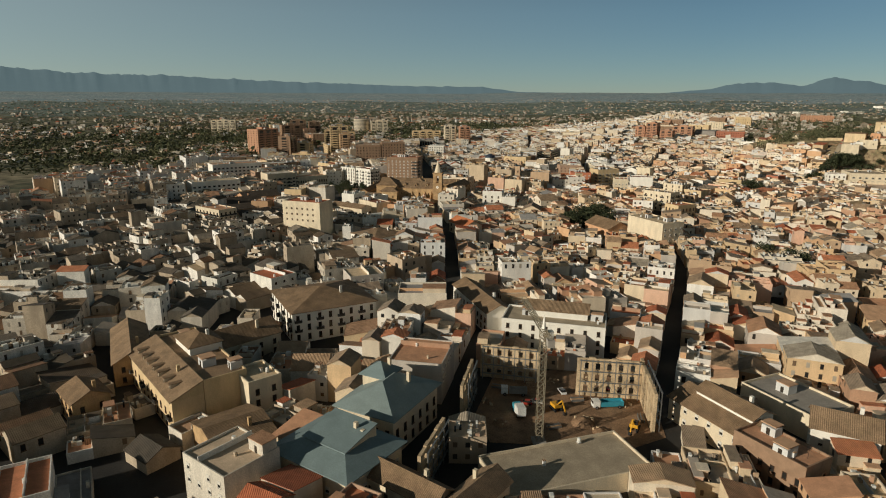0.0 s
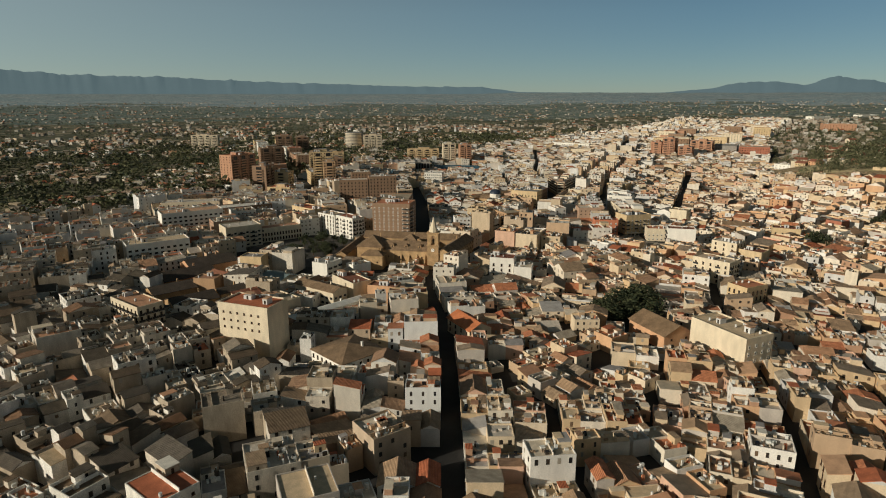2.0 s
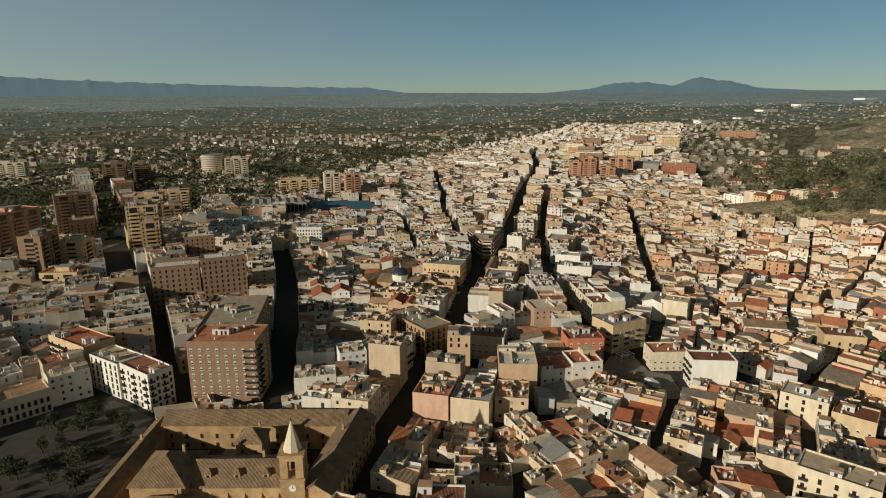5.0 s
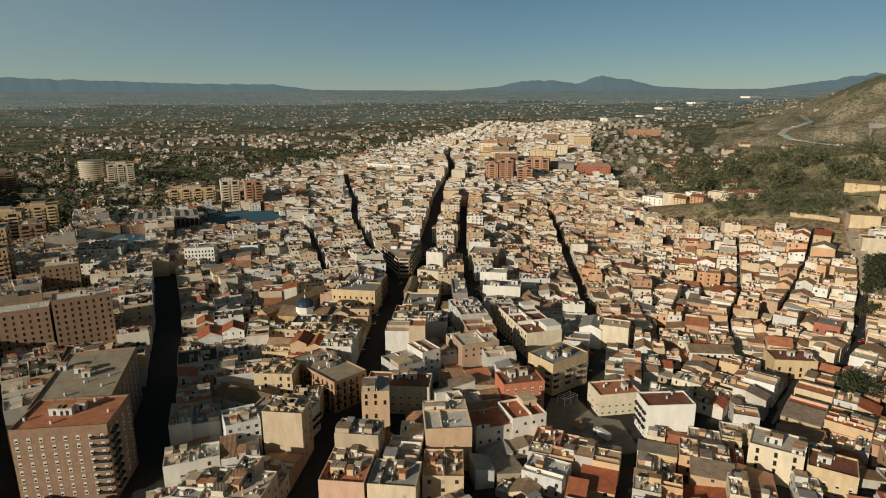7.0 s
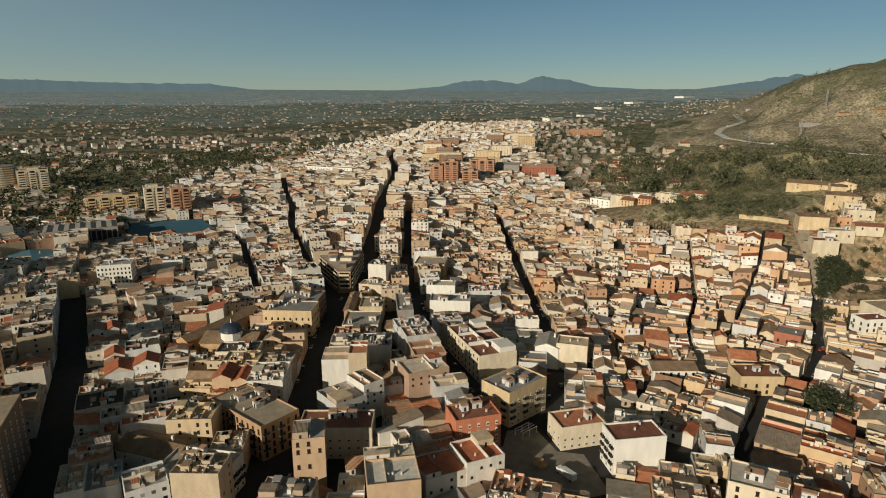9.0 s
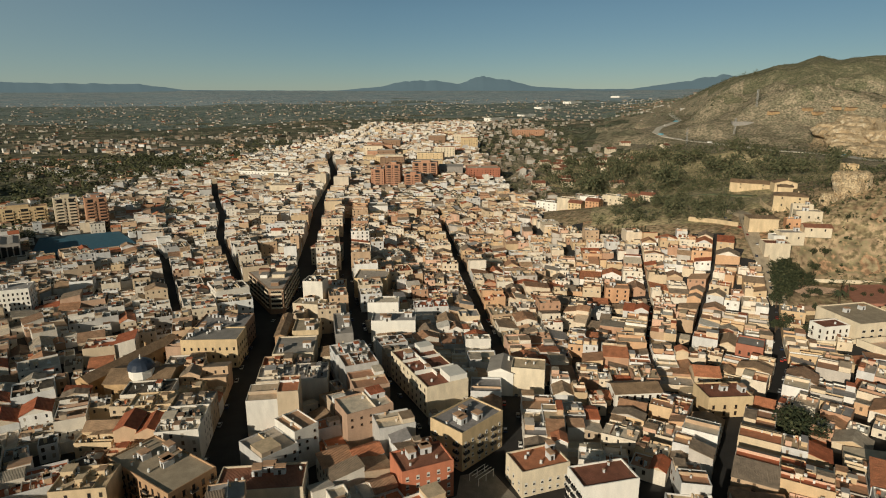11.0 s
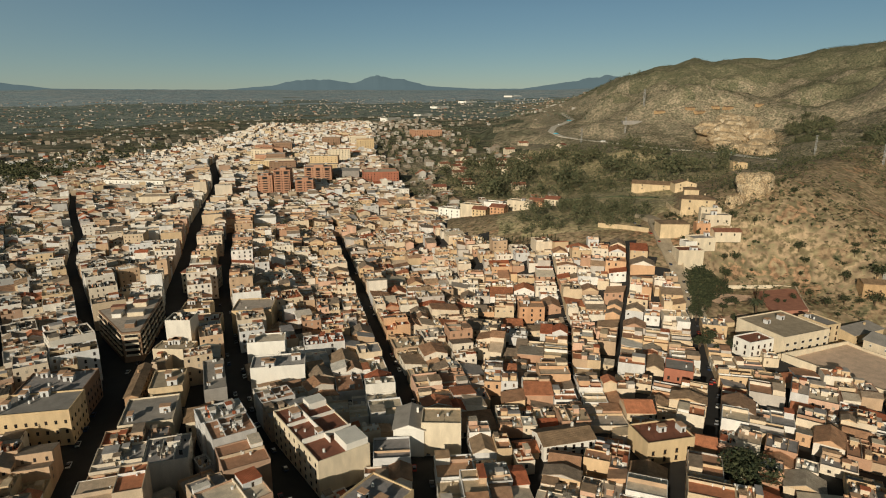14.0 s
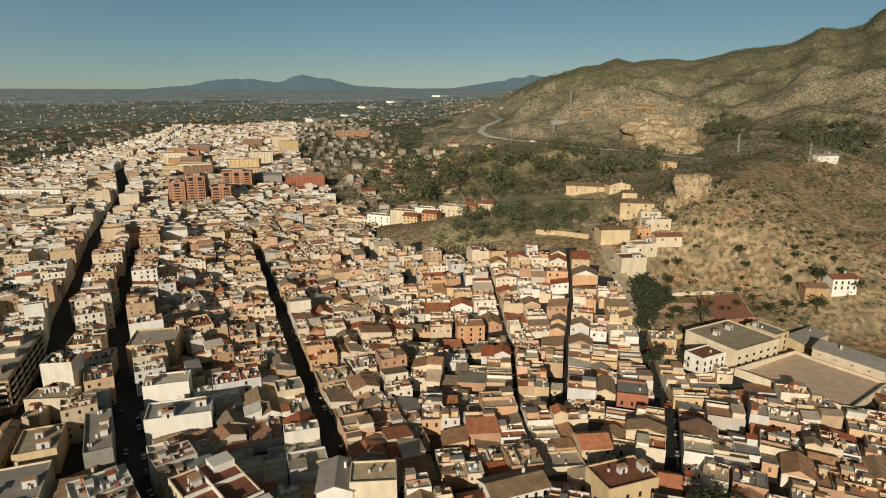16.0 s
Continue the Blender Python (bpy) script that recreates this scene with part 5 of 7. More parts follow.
# ---- wedge of flats where the main street forks, and the block facing it ----
WEDGE = ((115.2, 690.5), (122, 687.5), (142.5, 731), (113, 729))
reserve(WEDGE)
wedge = thing("wedge_apartments", 123, 712, 0, 0, "brick wedge-shaped block of flats with cream balcony bands", "building")
b = Build(-123, -712)
for z0, z1, grow, mat in ((-3, 13.0, 0, P_BRICK), (13.0, 13.3, 0.35, P_CREAM), (13.3, 14.0, 0, P_BRICK)):
    cx, cy = 123, 712
    ring = [(x + (x - cx) * grow / 20, y + (y - cy) * grow / 20) for x, y in WEDGE]
    b.add([(x, y, z0) for x, y in ring] + [(x, y, z1) for x, y in ring], [(0, 1, 5, 4), (1, 2, 6, 5), (2, 3, 7, 6), (3, 0, 4, 7), (4, 5, 6, 7)], mat)
part("wall", b, wedge)
b = Build(-123, -712)
b.add([(123 + (x - 123) * 0.93, 712 + (y - 712) * 0.95, 14.04) for x, y in WEDGE], [(0, 1, 2, 3)], M_ROOF)
part("roof", b, wedge)
for (ax, ay), (bx, by), bays in ((WEDGE[0], WEDGE[1], 1), (WEDGE[1], WEDGE[2], 6), (WEDGE[3], WEDGE[0], 5)):
    q = math.hypot(bx - ax, by - ay)
    ex, ey = (bx - ax) / q, (by - ay) / q
    for k in range(1, 5):
        for j in range(bays):
            m, e, z = (j + 0.5) * q / bays, q / bays * 0.36, 0.6 + k * 2.6
            b = Build(ax + ex * m - 123, ay + ey * m - 712, 0, math.atan2(ey, ex))
            b.box(-e, -0.05, z + 0.2, e, 0.1, z + 2.0, M_DARK)
            b.box(-e - 0.2, -0.9, z, e + 0.2, 0, z + 0.2, P_CREAM, True)
            b.box(-e - 0.2, -0.9, z + 0.2, e + 0.2, -0.78, z + 1.0, P_CREAM)
            part("balcony", b, wedge, "cream balcony")
wg = random.Random(8)
for x, y, w, d in ((120.5, 697, 4, 4.5), (126, 711, 7, 4), (119, 715, 4, 6), (131, 724, 6, 5), (121, 723, 6, 3.5)):
    b = Build(x - 123, y - 712, 0, -0.45)
    h = wg.uniform(1.8, 2.8)
    b.box(-w / 2, -d / 2, 14, w / 2, d / 2, 14 + h, wg.choice((P_CREAM, P_BRICK, P_WHITE)))
    b.box(-w / 2 - 0.15, -d / 2 - 0.15, 14 + h, w / 2 + 0.15, d / 2 + 0.15, 14.2 + h, wg.choice((P_GREY, P_REDTILE, P_PAVE)), True)
    part("roof_hut", b, wedge)
building("terraced_hall", 109.5, 621.5, -23, 17, 19, 9, "low block with a wide bare grey roof terrace", P_CREAM, "flat", {}, roof_mat=P_GREY, junk=3)
building("pavilion_house", 124.5, 611, -20, 12, 9, 7.4, "house with a brown tiled pavilion roof", P_CREAM, "hip", {0: 5}, 2.7, "wide", P_OLDTILE, 2.6, over=0.8)
building("cream_roofed_house", 121.5, 644, -23, 12, 16, 8.4, "house with a cream roof terrace", P_SAND, "flat", {}, roof_mat=P_PAVE, junk=5)
building("street_wing", 112.2, 650, 67, 28, 4.6, 8.6, "narrow street wing with a brown tiled roof", P_TAN, "gable", {0: 8, 2: 8}, 2.7, "tall", P_OLDTILE, 0.9)
building("long_house", 135.8, 634, 73, 27, 8, 9.8, "long narrow house with a grey flat roof", P_GREY, "flat", {2: 6}, 2.7, "brown", roof_mat=P_GREY, junk=9)
reserve(((119.5, 655), (127.5, 651), (132.5, 664), (124, 668)))
building("glazed_hall", 142, 664, -22, 11, 13, 7.0, "low hall under a blue-grey sheet roof", P_GREY, "gable2", {}, roof_mat=P_BLUE, rise=1.2)
building("roof_terrace_house", 133, 676, -40, 16, 9, 8.2, "low cream house with stacked white roof huts", P_CREAM, "flat", {}, roof_mat=P_PAVE, junk=10)
building("arched_house", 154, 701, -28, 15, 11, 8.8, "cream house with a brown roof edge over the street", P_CREAM, "flat", {0: 4}, 2.9, "tall", roof_mat=P_REDTILE, junk=5)
building("brown_roofed_house", 157, 722, -28, 14, 12, 8.6, "house with brown roof terrace and white huts", P_SAND, "flat", {}, roof_mat=P_OLDTILE, junk=6)

# ---- far end of the town ----
tower_block("brick_tower", 345, 1076, -33, 16, 20, 24, "lower wing of the red brick tower", P_REDBRICK, "flat", {0: 4, 1: 5}, 2.7, "pale", junk=3)
tower_block("brick_tower", 361, 1066, -33, 18, 22, 30, "stepped red brick apartment tower", P_REDBRICK, "flat", {0: 7, 1: 5}, 2.7, "pale", junk=2)
tower_block("brick_tower", 382, 1055, -33, 20, 18, 18, "low red brick apartment block", P_REDBRICK, "flat", {0: 5, 1: 4}, 2.7, "pale", junk=2)
tower_block("brick_tower", 438, 1130, -33, 34, 20, 22, "red brick apartment block", P_REDBRICK, "flat", {0: 8, 1: 4}, 2.7, "pale", junk=2)
building("grey_hall", 480, 1132, -33, 34, 24, 14, "grey windowless hall with low roof", P_GREY, "gable", {}, 3, "pale", P_GREY, 2)
building("red_block", 503, 1085, -27, 44, 34, 16, "bright red-orange school block", P_RED, "flat", {0: 12, 1: 6}, 3, "wide", junk=4)
building("red_block", 930, 1555, -20, 66, 40, 16, "stepped red brick terrace", P_REDBRICK, "flat", {0: 12}, 3, "wide", junk=3)
rg = random.Random(21)
for i in range(26):
    x, y = rg.uniform(430, 800), rg.uniform(1150, 1560)
    if x - 430 > (y - 1150) * 0.95 + 60:
        continue
    building("apartment_house", x, y, -33 + rg.uniform(-6, 6), rg.uniform(26, 44), rg.uniform(16, 24), rg.uniform(13, 21),
             "warm brick apartment house at the town's edge", rg.choice((P_REDBRICK, P_OCHRE, P_CREAM, P_BRICK)), "flat", {0: 7}, 3, "wide", junk=2)

# ---- villas on the hill ----
for vx, vy, vm in ((449, 776, P_CREAM), (454, 763, P_ORANGE), (459, 750, P_CREAM), (404, 779, P_OCHRE), (410, 764, P_ORANGE)):
    building("terraced_house", vx, vy, -66, 12, 9, 6.0, "terraced house with a red tiled roof below the long hall", vm, "gable", {0: 4, 1: 2}, 2.6, "small", P_REDTILE, 2.0, category="house")
for vx, vy, va in ((628, 1071, 20), (691, 1059, -30), (700, 1143, 10), (760, 1082, 40), (641, 1125, -15), (624, 1011, 30), (520, 983, -25), (851, 1082, 15), (832, 1150, -30), (690, 1096, -33), (712, 1079, -33), (746, 1058, -30), (638, 1096, -20), (551, 964, -30), (744, 1218, 10), (575, 1000, -33), (602, 1046, -20),
                   (668, 1118, -40), (780, 1130, -20), (590, 920, -30), (660, 1010, 15)):
    building("villa", vx, vy, va, 16, 11, 5.5, "cream villa with a tiled roof among pines", P_CREAM, "gable", {0: 4, 1: 2}, 2.6, "small", P_REDTILE, 2.4, category="house", group="villas round the pine wood")
for vx, vy, vw in ((2206, 3125, 120), (2860, 3651, 150), (3865, 4235, 190), (1303, 2257, 80), (1667, 2553, 90)):
    building("industrial_shed", vx, vy, 20, vw, vw * 0.4, 10, "white industrial shed far out in the valley", P_WHITE, "flat", {}, roof_mat=P_GREY, junk=0)
building("lane_house", 403.4, 606.5, -40, 17, 12, 7.0, "plain sand-coloured house beside the lane", P_SAND, "hip", {}, 3, "small", P_OLDTILE, 1.2)
building("hermitage", 438, 611, -55, 20, 13, 7.4, "sandstone hermitage with tiled roofs", P_SAND, "hip", {0: 2}, 4.5, "small", P_OLDTILE, 1.8)
building("hermitage_tower", 447, 621, -55, 9, 9, 10, "raised sandstone block of the hermitage", P_SAND, "hip", {}, 3.2, "small", P_OLDTILE, 1.4, z0=9)
building("cream_house", 385.5, 584.5, -38, 14, 10, 7.4, "cream hillside house with a red roof terrace", P_CREAM, "flat", {}, 2.7, "brown", roof_mat=P_REDTILE, junk=2)
building("white_house", 404, 588, -30, 14, 9, 4.4, "white hillside house with stepped terraces", P_CREAM, "flat", {0: 2}, 2.7, "brown", junk=3)
building("white_house", 396.5, 591, -30, 7, 7, 3.4, "small white hut above the hillside house", P_WHITE, "flat", {}, junk=1)
building("pink_house", 420, 581.5, -42, 15, 8, 3.4, "cream hillside house with pink tiled roof", P_CREAM, "gable", {0: 2}, 2.7, "brown", P_REDTILE, 1.4)
building("stepped_house", 424, 590.5, -42, 15, 8, 4.8, "cream stepped house with long terraces", P_CREAM, "flat", {0: 3}, 2.7, "wide", roof_mat=P_GREY, junk=2)
building("stepped_house", 426, 595.5, -42, 12, 4, 7.2, "upper storey of the stepped cream house", P_CREAM, "flat", {0: 2}, 2.7, "wide", roof_mat=P_GREY, junk=1, z0=5.4)
building("orange_house", 413.5, 593, -42, 8, 6, 4.2, "small orange house among the hillside houses", P_ORANGE, "flat", {0: 2}, 2.7, "brown", junk=2)
building("long_villa", 552, 716, -62, 36, 12, 6, "long cream farmhouse with brown tiled roof", P_SAND, "gable", {0: 2}, 3, "small", P_OLDTILE, 2.4)
building("hill_villa", 705, 717, -45, 14, 10, 7, "yellow villa with a flat roof behind the rock", P_OCHRE, "flat", {0: 3}, 3, "small", junk=2)
building("long_villa", 556, 690, -40, 18, 12, 6, "farmhouse wing with brown tiled roof", P_SAND, "gable2", {0: 2}, 3, "small", P_OLDTILE, 2.4)
building("white_house", 444, 499, -42, 13, 8, 6.5, "white hillside house with red roof", P_WHITE, "gable", {0: 4}, 2.7, "brown", P_REDTILE, 1.5)
building("stone_house", 433, 508, -50, 11, 8, 5, "rough stone house on the slope", P_STONE, "gable", {0: 2}, 2.7, "small", P_OLDTILE, 1.5)
for k, (o, bw, bh) in enumerate(((-46, 20, 8), (-25, 22, 9), (-3, 22, 10), (19, 21, 9), (40, 20, 8))):
    c = math.radians(-68)
    building("boundary_hall", 419 + o * math.cos(c), 801 + o * math.sin(c), -68, bw - 0.4, 9, bh, "long cream hall with a plain front above the roofs", (P_CREAM, P_WHITE)[k % 2],
             "flat", {0: 4} if k in (1, 4) else {}, 2.8, "small", P_PAVE, junk=3)


building("long_shed", 638, 560, -35, 18, 6, 4, "long white shed on the dry slope", P_WHITE, "gable", {0: 3}, 3, "small", P_GREY, 1.2)
building("long_shed", 1155, 1163, -40, 38, 14, 4.5, "dull walled works below the motorway", P_GREY, "flat", {}, roof_mat=P_EARTH, junk=2)
for vx, vy, vw in ((1200, 1130, 22), (1236, 1086, 18), (1246, 1070, 26), (1284, 1060, 16), (1306, 1044, 24), (1346, 1000, 20)):
    building("hill_farm", vx, vy, -38 + vw, vw, 8, 2.8, "low farm building with a brown roof on the far slope", P_STONE, "gable", {}, 3, "small", P_OLDTILE, 1.4, category="house", group="farm buildings on the far slope")


# ---- the building site ----
def facade(x, y, a, w, h, cols, label):
    """A ruined front wall with open windows, held by a steel frame."""
    a = math.radians(a)
    root = thing("ruined_facade", x, y, 0.1, a, label, "ruin")
    pier = w / cols
    for i in range(cols + 1):
        b, x0 = Build(), -w / 2 + i * pier
        b.box(x0 - pier * 0.3, -0.35, -1, x0 + pier * 0.3, 0.35, h + 0.4 * math.sin(i * 2.3), P_RUIN)
        part("pier", b, root)
    for k in range(4):
        b, z = Build(), k * h / 3.4
        b.box(-w / 2, -0.3, z, w / 2, 0.3, z + h * 0.12, P_RUIN, True)
        part("spandrel", b, root)
    for i in range(cols + 1):
        p = Build()
        x0 = -w / 2 + i * pier
        p.box(x0 - 0.1, -1.5, -1, x0 + 0.1, -1.3, h + 0.3, P_METAL)
        part("post", p, root)
    for k in range(4):
        p = Build()
        z = 1.5 + k * h / 3.6
        p.box(-w / 2 - 0.3, -1.55, z, w / 2 + 0.3, -1.25, z + 0.18, P_METAL, True)
        part("beam", p, root)
    for i in range(cols):
        p = Build()
        x0, x1 = -w / 2 + i * pier, -w / 2 + (i + 1) * pier
        z0, z1 = (1.5, h * 0.55) if i % 2 else (h * 0.55, 1.5)
        p.add([(x0, -1.4, z0), (x0, -1.4, z0 + 0.16), (x1, -1.4, z1 + 0.16), (x1, -1.4, z1), (x0, -1.3, z0), (x0, -1.3, z0 + 0.16), (x1, -1.3, z1 + 0.16), (x1, -1.3, z1)],
              [(0, 3, 2, 1), (4, 5, 6, 7), (1, 2, 6, 5), (0, 4, 7, 3)], P_METAL)
        part("brace", p, root)


facade(42, 141, -9, 14, 10, 5, "roofless stone front braced by steel frames")
facade(49, 133, 82, 17, 9.5, 6, "roofless side wall braced by steel frames")
facade(18.5, 151, -14, 14, 9, 5, "bare stone front with empty window openings")
facade(6.5, 136, 78, 13, 9, 4, "narrow ruined wall along the old street")
facade(-1.5, 109, 72, 13, 8, 4, "ruined wall with leaning steel braces")

crane = thing("tower_crane", 21.5, 119.8, 0.1, math.radians(4), "pale lattice tower crane on the site", "crane")
b = Build()
b.box(-1.4, -1.4, -0.5, 1.4, 1.4, 0.7, P_GREY)
part("base", b, crane)


def lattice(b, ax, n, s, t, mat):
    """A square lattice of n bays of size s along z (ax 0) or y (ax 1)."""
    def bar(p, q):
        p, q = Vector(p), Vector(q)
        if ax:
            p, q = Vector((p.x, p.z, p.y)), Vector((q.x, q.z, q.y))
        d = (q - p).normalized()
        u = d.orthogonal().normalized() * t
        v = d.cross(u)
        r = [u, v, -u, -v]
        b.add([tuple(p + k) for k in r] + [tuple(q + k) for k in r], [(0, 1, 5, 4), (1, 2, 6, 5), (2, 3, 7, 6), (3, 0, 4, 7)], mat)
    c = [(-s / 2, -s / 2), (s / 2, -s / 2), (s / 2, s / 2), (-s / 2, s / 2)]
    for x, y in c:
        bar((x, y, 0), (x, y, n * s))
    for k in range(n):
        for i in range(4):
            (x0, y0), (x1, y1) = c[i], c[(i + 1) % 4]
            bar((x0, y0, k * s), (x1, y1, (k + 1) * s))
            bar((x0, y0, (k + 1) * s), (x1, y1, (k + 1) * s))


b = Build(0, 0, 0.7)
lattice(b, 0, 18, 1.4, 0.065, P_CRANE)
part("mast", b, crane, "pale steel lattice mast")
b = Build(0, 0.8, 25.9)
lattice(b, 1, 20, 1.0, 0.045, P_CRANE)
part("jib", b, crane)
b = Build(0, -6.5, 25.9)
lattice(b, 1, 6, 1.0, 0.045, P_CRANE)
part("counter_jib", b, crane)
b = Build()
b.box(-0.7, -6.8, 24.9, 0.7, -5.0, 26.4, P_GREY, True)
part("counterweight", b, crane)
b = Build()
b.box(0.8, -0.6, 24.2, 2.0, 0.8, 25.8, P_WHITE, True)
b.box(0.9, 0.8, 24.7, 1.9, 0.84, 25.6, M_DARK, True)
part("cab", b, crane)
b = Build()
b.tube(0, 0, 25.9, 29.3, 0.5, 0.1, 4, P_WHITE)
part("tower_head", b, crane)


def wheels(root, spots, r, w, rims=True):
    for x, y in spots:
        b, h = Build(), Build()
        n = 12
        for q, rr, ww, mat in ((b, r, w, P_RUBBER), (h, r * 0.55, w + 0.04, P_METAL)):
            v = [(x + s * ww / 2, y + rr * math.cos(6.2832 * i / n), r + rr * math.sin(6.2832 * i / n)) for s in (-1, 1) for i in range(n)]
            q.add(v, [(i, (i + 1) % n, n + (i + 1) % n, n + i) for i in range(n)] + [tuple(range(n - 1, -1, -1)), tuple(range(n, 2 * n))], mat)
        tyre = part("wheel", b, root)
        if rims:
            part("rim", h, tyre, "steel wheel rim")


def car_body(w, l, h, mat, glass=True):
    b, c = Build(), Build()
    p = [(-l / 2, 0.22), (l / 2, 0.22), (l / 2, h * 0.5), (l * 0.46, h * 0.58), (l * 0.22, h * 0.64), (-l * 0.44, h * 0.64), (-l / 2, h * 0.5)]
    n = len(p)
    b.add([(s * w / 2, y, z) for s in (-1, 1) for y, z in p], [tuple(range(n)), tuple(range(2 * n - 1, n - 1, -1))] + [(i, n + i, n + (i + 1) % n, (i + 1) % n) for i in range(n)], mat)
    q = [(l * 0.22, h * 0.64), (l * 0.06, h), (-l * 0.3, h), (-l * 0.43, h * 0.64)]
    c.add([(s * w * k, y, z) for s in (-1, 1) for (y, z), k in zip(q, (0.46, 0.38, 0.38, 0.46))], [(0, 1, 2, 3), (7, 6, 5, 4), (0, 4, 5, 1), (2, 6, 7, 3)], M_DARK)
    c.add([(s * w * 0.385, y, h + 0.02) for s in (-1, 1) for y in (l * 0.07, -l * 0.31)], [(0, 1, 3, 2)], mat)
    return b, c


def truck(x, y, a, l, label, cab_mat, load_mat, box=True):
    root = thing("truck" if box else "dump_truck", x, y, land(x, y) + 0.15, math.radians(a), label, "truck")
    b = Build()
    b.box(-0.95, l / 2 - 1.7, 0.5, 0.95, l / 2, 2.1, cab_mat, True)
    b.box(-0.8, l / 2 - 0.02, 1.3, 0.8, l / 2 + 0.02, 1.95, M_DARK, True)
    part("cab", b, root)
    b = Build()
    if box:
        b.box(-1.0, -l / 2, 0.6, 1.0, l / 2 - 1.8, 2.7, load_mat, True)
    else:
        b.tub(2.0, l - 2, 1.2, 0.6, load_mat, load_mat, 0.1, y=-1.0)
        b.v = [(vx, vy, max(vz, 0.6 * K)) for vx, vy, vz in b.v]
    part("load_body", b, root)
    wheels(root, ((-0.9, l / 2 - 0.9), (0.9, l / 2 - 0.9), (-0.9, -l / 2 + 1.0), (0.9, -l / 2 + 1.0)), 0.42, 0.3)


truck(40.5, 135.5, 95, 7.5, "white cabbed dump truck with teal body", P_TRUCK, P_TEAL, False)
truck(18.7, 142, 85, 6.5, "dusty white dump truck on the site", P_TRUCK, P_GREY, False)
truck(18.7, 132, 10, 4.6, "pale blue van parked on the site", P_TEAL, P_TRUCK)
truck(134.5, 486, 12, 7.0, "white box van parked on the plaza", P_TRUCK, P_TRUCK)
truck(926, 842, -28, 15, "long blue lorry on the motorway", P_TRUCK, P_TEAL)
truck(1012, 1122, 12, 10, "white lorry on the motorway", P_TRUCK, P_TRUCK)
truck(1042, 1262, 30, 10, "blue lorry on the motorway", P_TEAL, P_TEAL)
truck(1172, 1364, 62, 12, "white lorry on the motorway", P_TRUCK, P_GREY)
truck(1255, 1410, 60, 12, "blue lorry on the motorway", P_TEAL, P_TEAL)


def excavator(x, y, a):
    root = thing("excavator", x, y, 0.12, math.radians(a), "yellow tracked excavator on bare earth", "excavator")
    for s in (-1, 1):
        b = Build()
        b.box(s * 0.9 - 0.25, -1.4, 0, s * 0.9 + 0.25, 1.4, 0.6, P_RUBBER)
        part("track", b, root)
    b = Build()
    b.box(-0.9, -1.4, 0.7, 0.9, 0.9, 1.5, P_YELLOW, True)
    b.box(-0.9, -0.1, 1.5, 0.0, 0.9, 2.3, M_DARK)
    part("body", b, root)
    b = Build()
    for (y0, z0), (y1, z1) in (((0.6, 1.4), (2.4, 3.2)), ((2.4, 3.2), (4.0, 1.2))):
        b.add([(s * 0.14, yy, zz) for s in (-1, 1) for yy, zz in ((y0, z0), (y0, z0 + 0.35), (y1, z1 + 0.35), (y1, z1))], [(0, 1, 2, 3), (7, 6, 5, 4), (1, 5, 6, 2), (0, 3, 7, 4)], P_YELLOW)
    part("arm", b, root)
    b = Build()
    b.box(-0.4, 3.6, 0.5, 0.4, 4.3, 1.2, P_RAIL, True)
    part("bucket", b, root)


excavator(28, 134.5, 200)
excavator(44, 125.5, 150)

fountain = thing("fountain", 130.7, 494.6, land(131, 495) + 0.1, 0, "round stone fountain on the plaza", "fountain")
b = Build()
b.tube(0, 0, 0, 0.6, 2.2, 2.2, 20, P_STONE)
part("basin", b, fountain)
b = Build()
b.tube(0, 0, 0.6, 1.9, 0.3, 0.2, 10, P_STONE)
b.tube(0, 0, 1.9, 2.1, 0.9, 1.0, 12, P_STONE)
part("column", b, fountain)
canopy = thing("canopy", 136, 512.5, land(136, 512) + 0.1, math.radians(17), "white framed canopy beside the plaza", "canopy")
for sx in (-3.5, 0, 3.5):
    for sy in (-1.8, 1.8):
        b = Build()
        b.box(sx - 0.08, sy - 0.08, 0, sx + 0.08, sy + 0.08, 2.4, P_WHITE)
        part("post", b, canopy)
for sy in (-1.8, -0.6, 0.6, 1.8):
    b = Build()
    b.box(-3.8, sy - 0.08, 2.4, 3.8, sy + 0.08, 2.55, P_WHITE, True)
    part("beam", b, canopy)

# ---- parked cars ----
car = thing("car", 0, 0, 0, 0, "small parked car beside the kerb", "car", "cars parked in the streets")
cb, cc = car_body(1.35, 3.2, 1.15, P_CAR)
part("body", cb, car)
part("cabin", cc, car, "dark glazed cabin")
wheels(car, ((-0.62, 1.0), (0.62, 1.0), (-0.62, -1.0), (0.62, -1.0)), 0.24, 0.18, False)
cg, first = random.Random(3), True
for si in (5, 4, 1, 8, 6):
    hw, line = STREETS[si]
    for (ax, ay), (bx, by) in zip(line, line[1:]):
        n, s = math.hypot(bx - ax, by - ay), 2.0
        if not 470 < ay < 700:
            continue
        while s < n - 3:
            s += cg.uniform(6, 13.5)
            side = cg.choice((-1, 1)) * (hw - 0.95)
            x, y = ax + (bx - ax) * s / n - (by - ay) / n * side, ay + (by - ay) * s / n + (bx - ax) / n * side
            m = Matrix.Translation((x * K, y * K, (land(x, y) + 0.02) * K)) @ Matrix.Rotation(math.atan2(by - ay, bx - ax) - math.pi / 2, 4, "Z")
            if first:
                car.matrix_basis, first = m, False
            else:
                copy_thing(car, m)

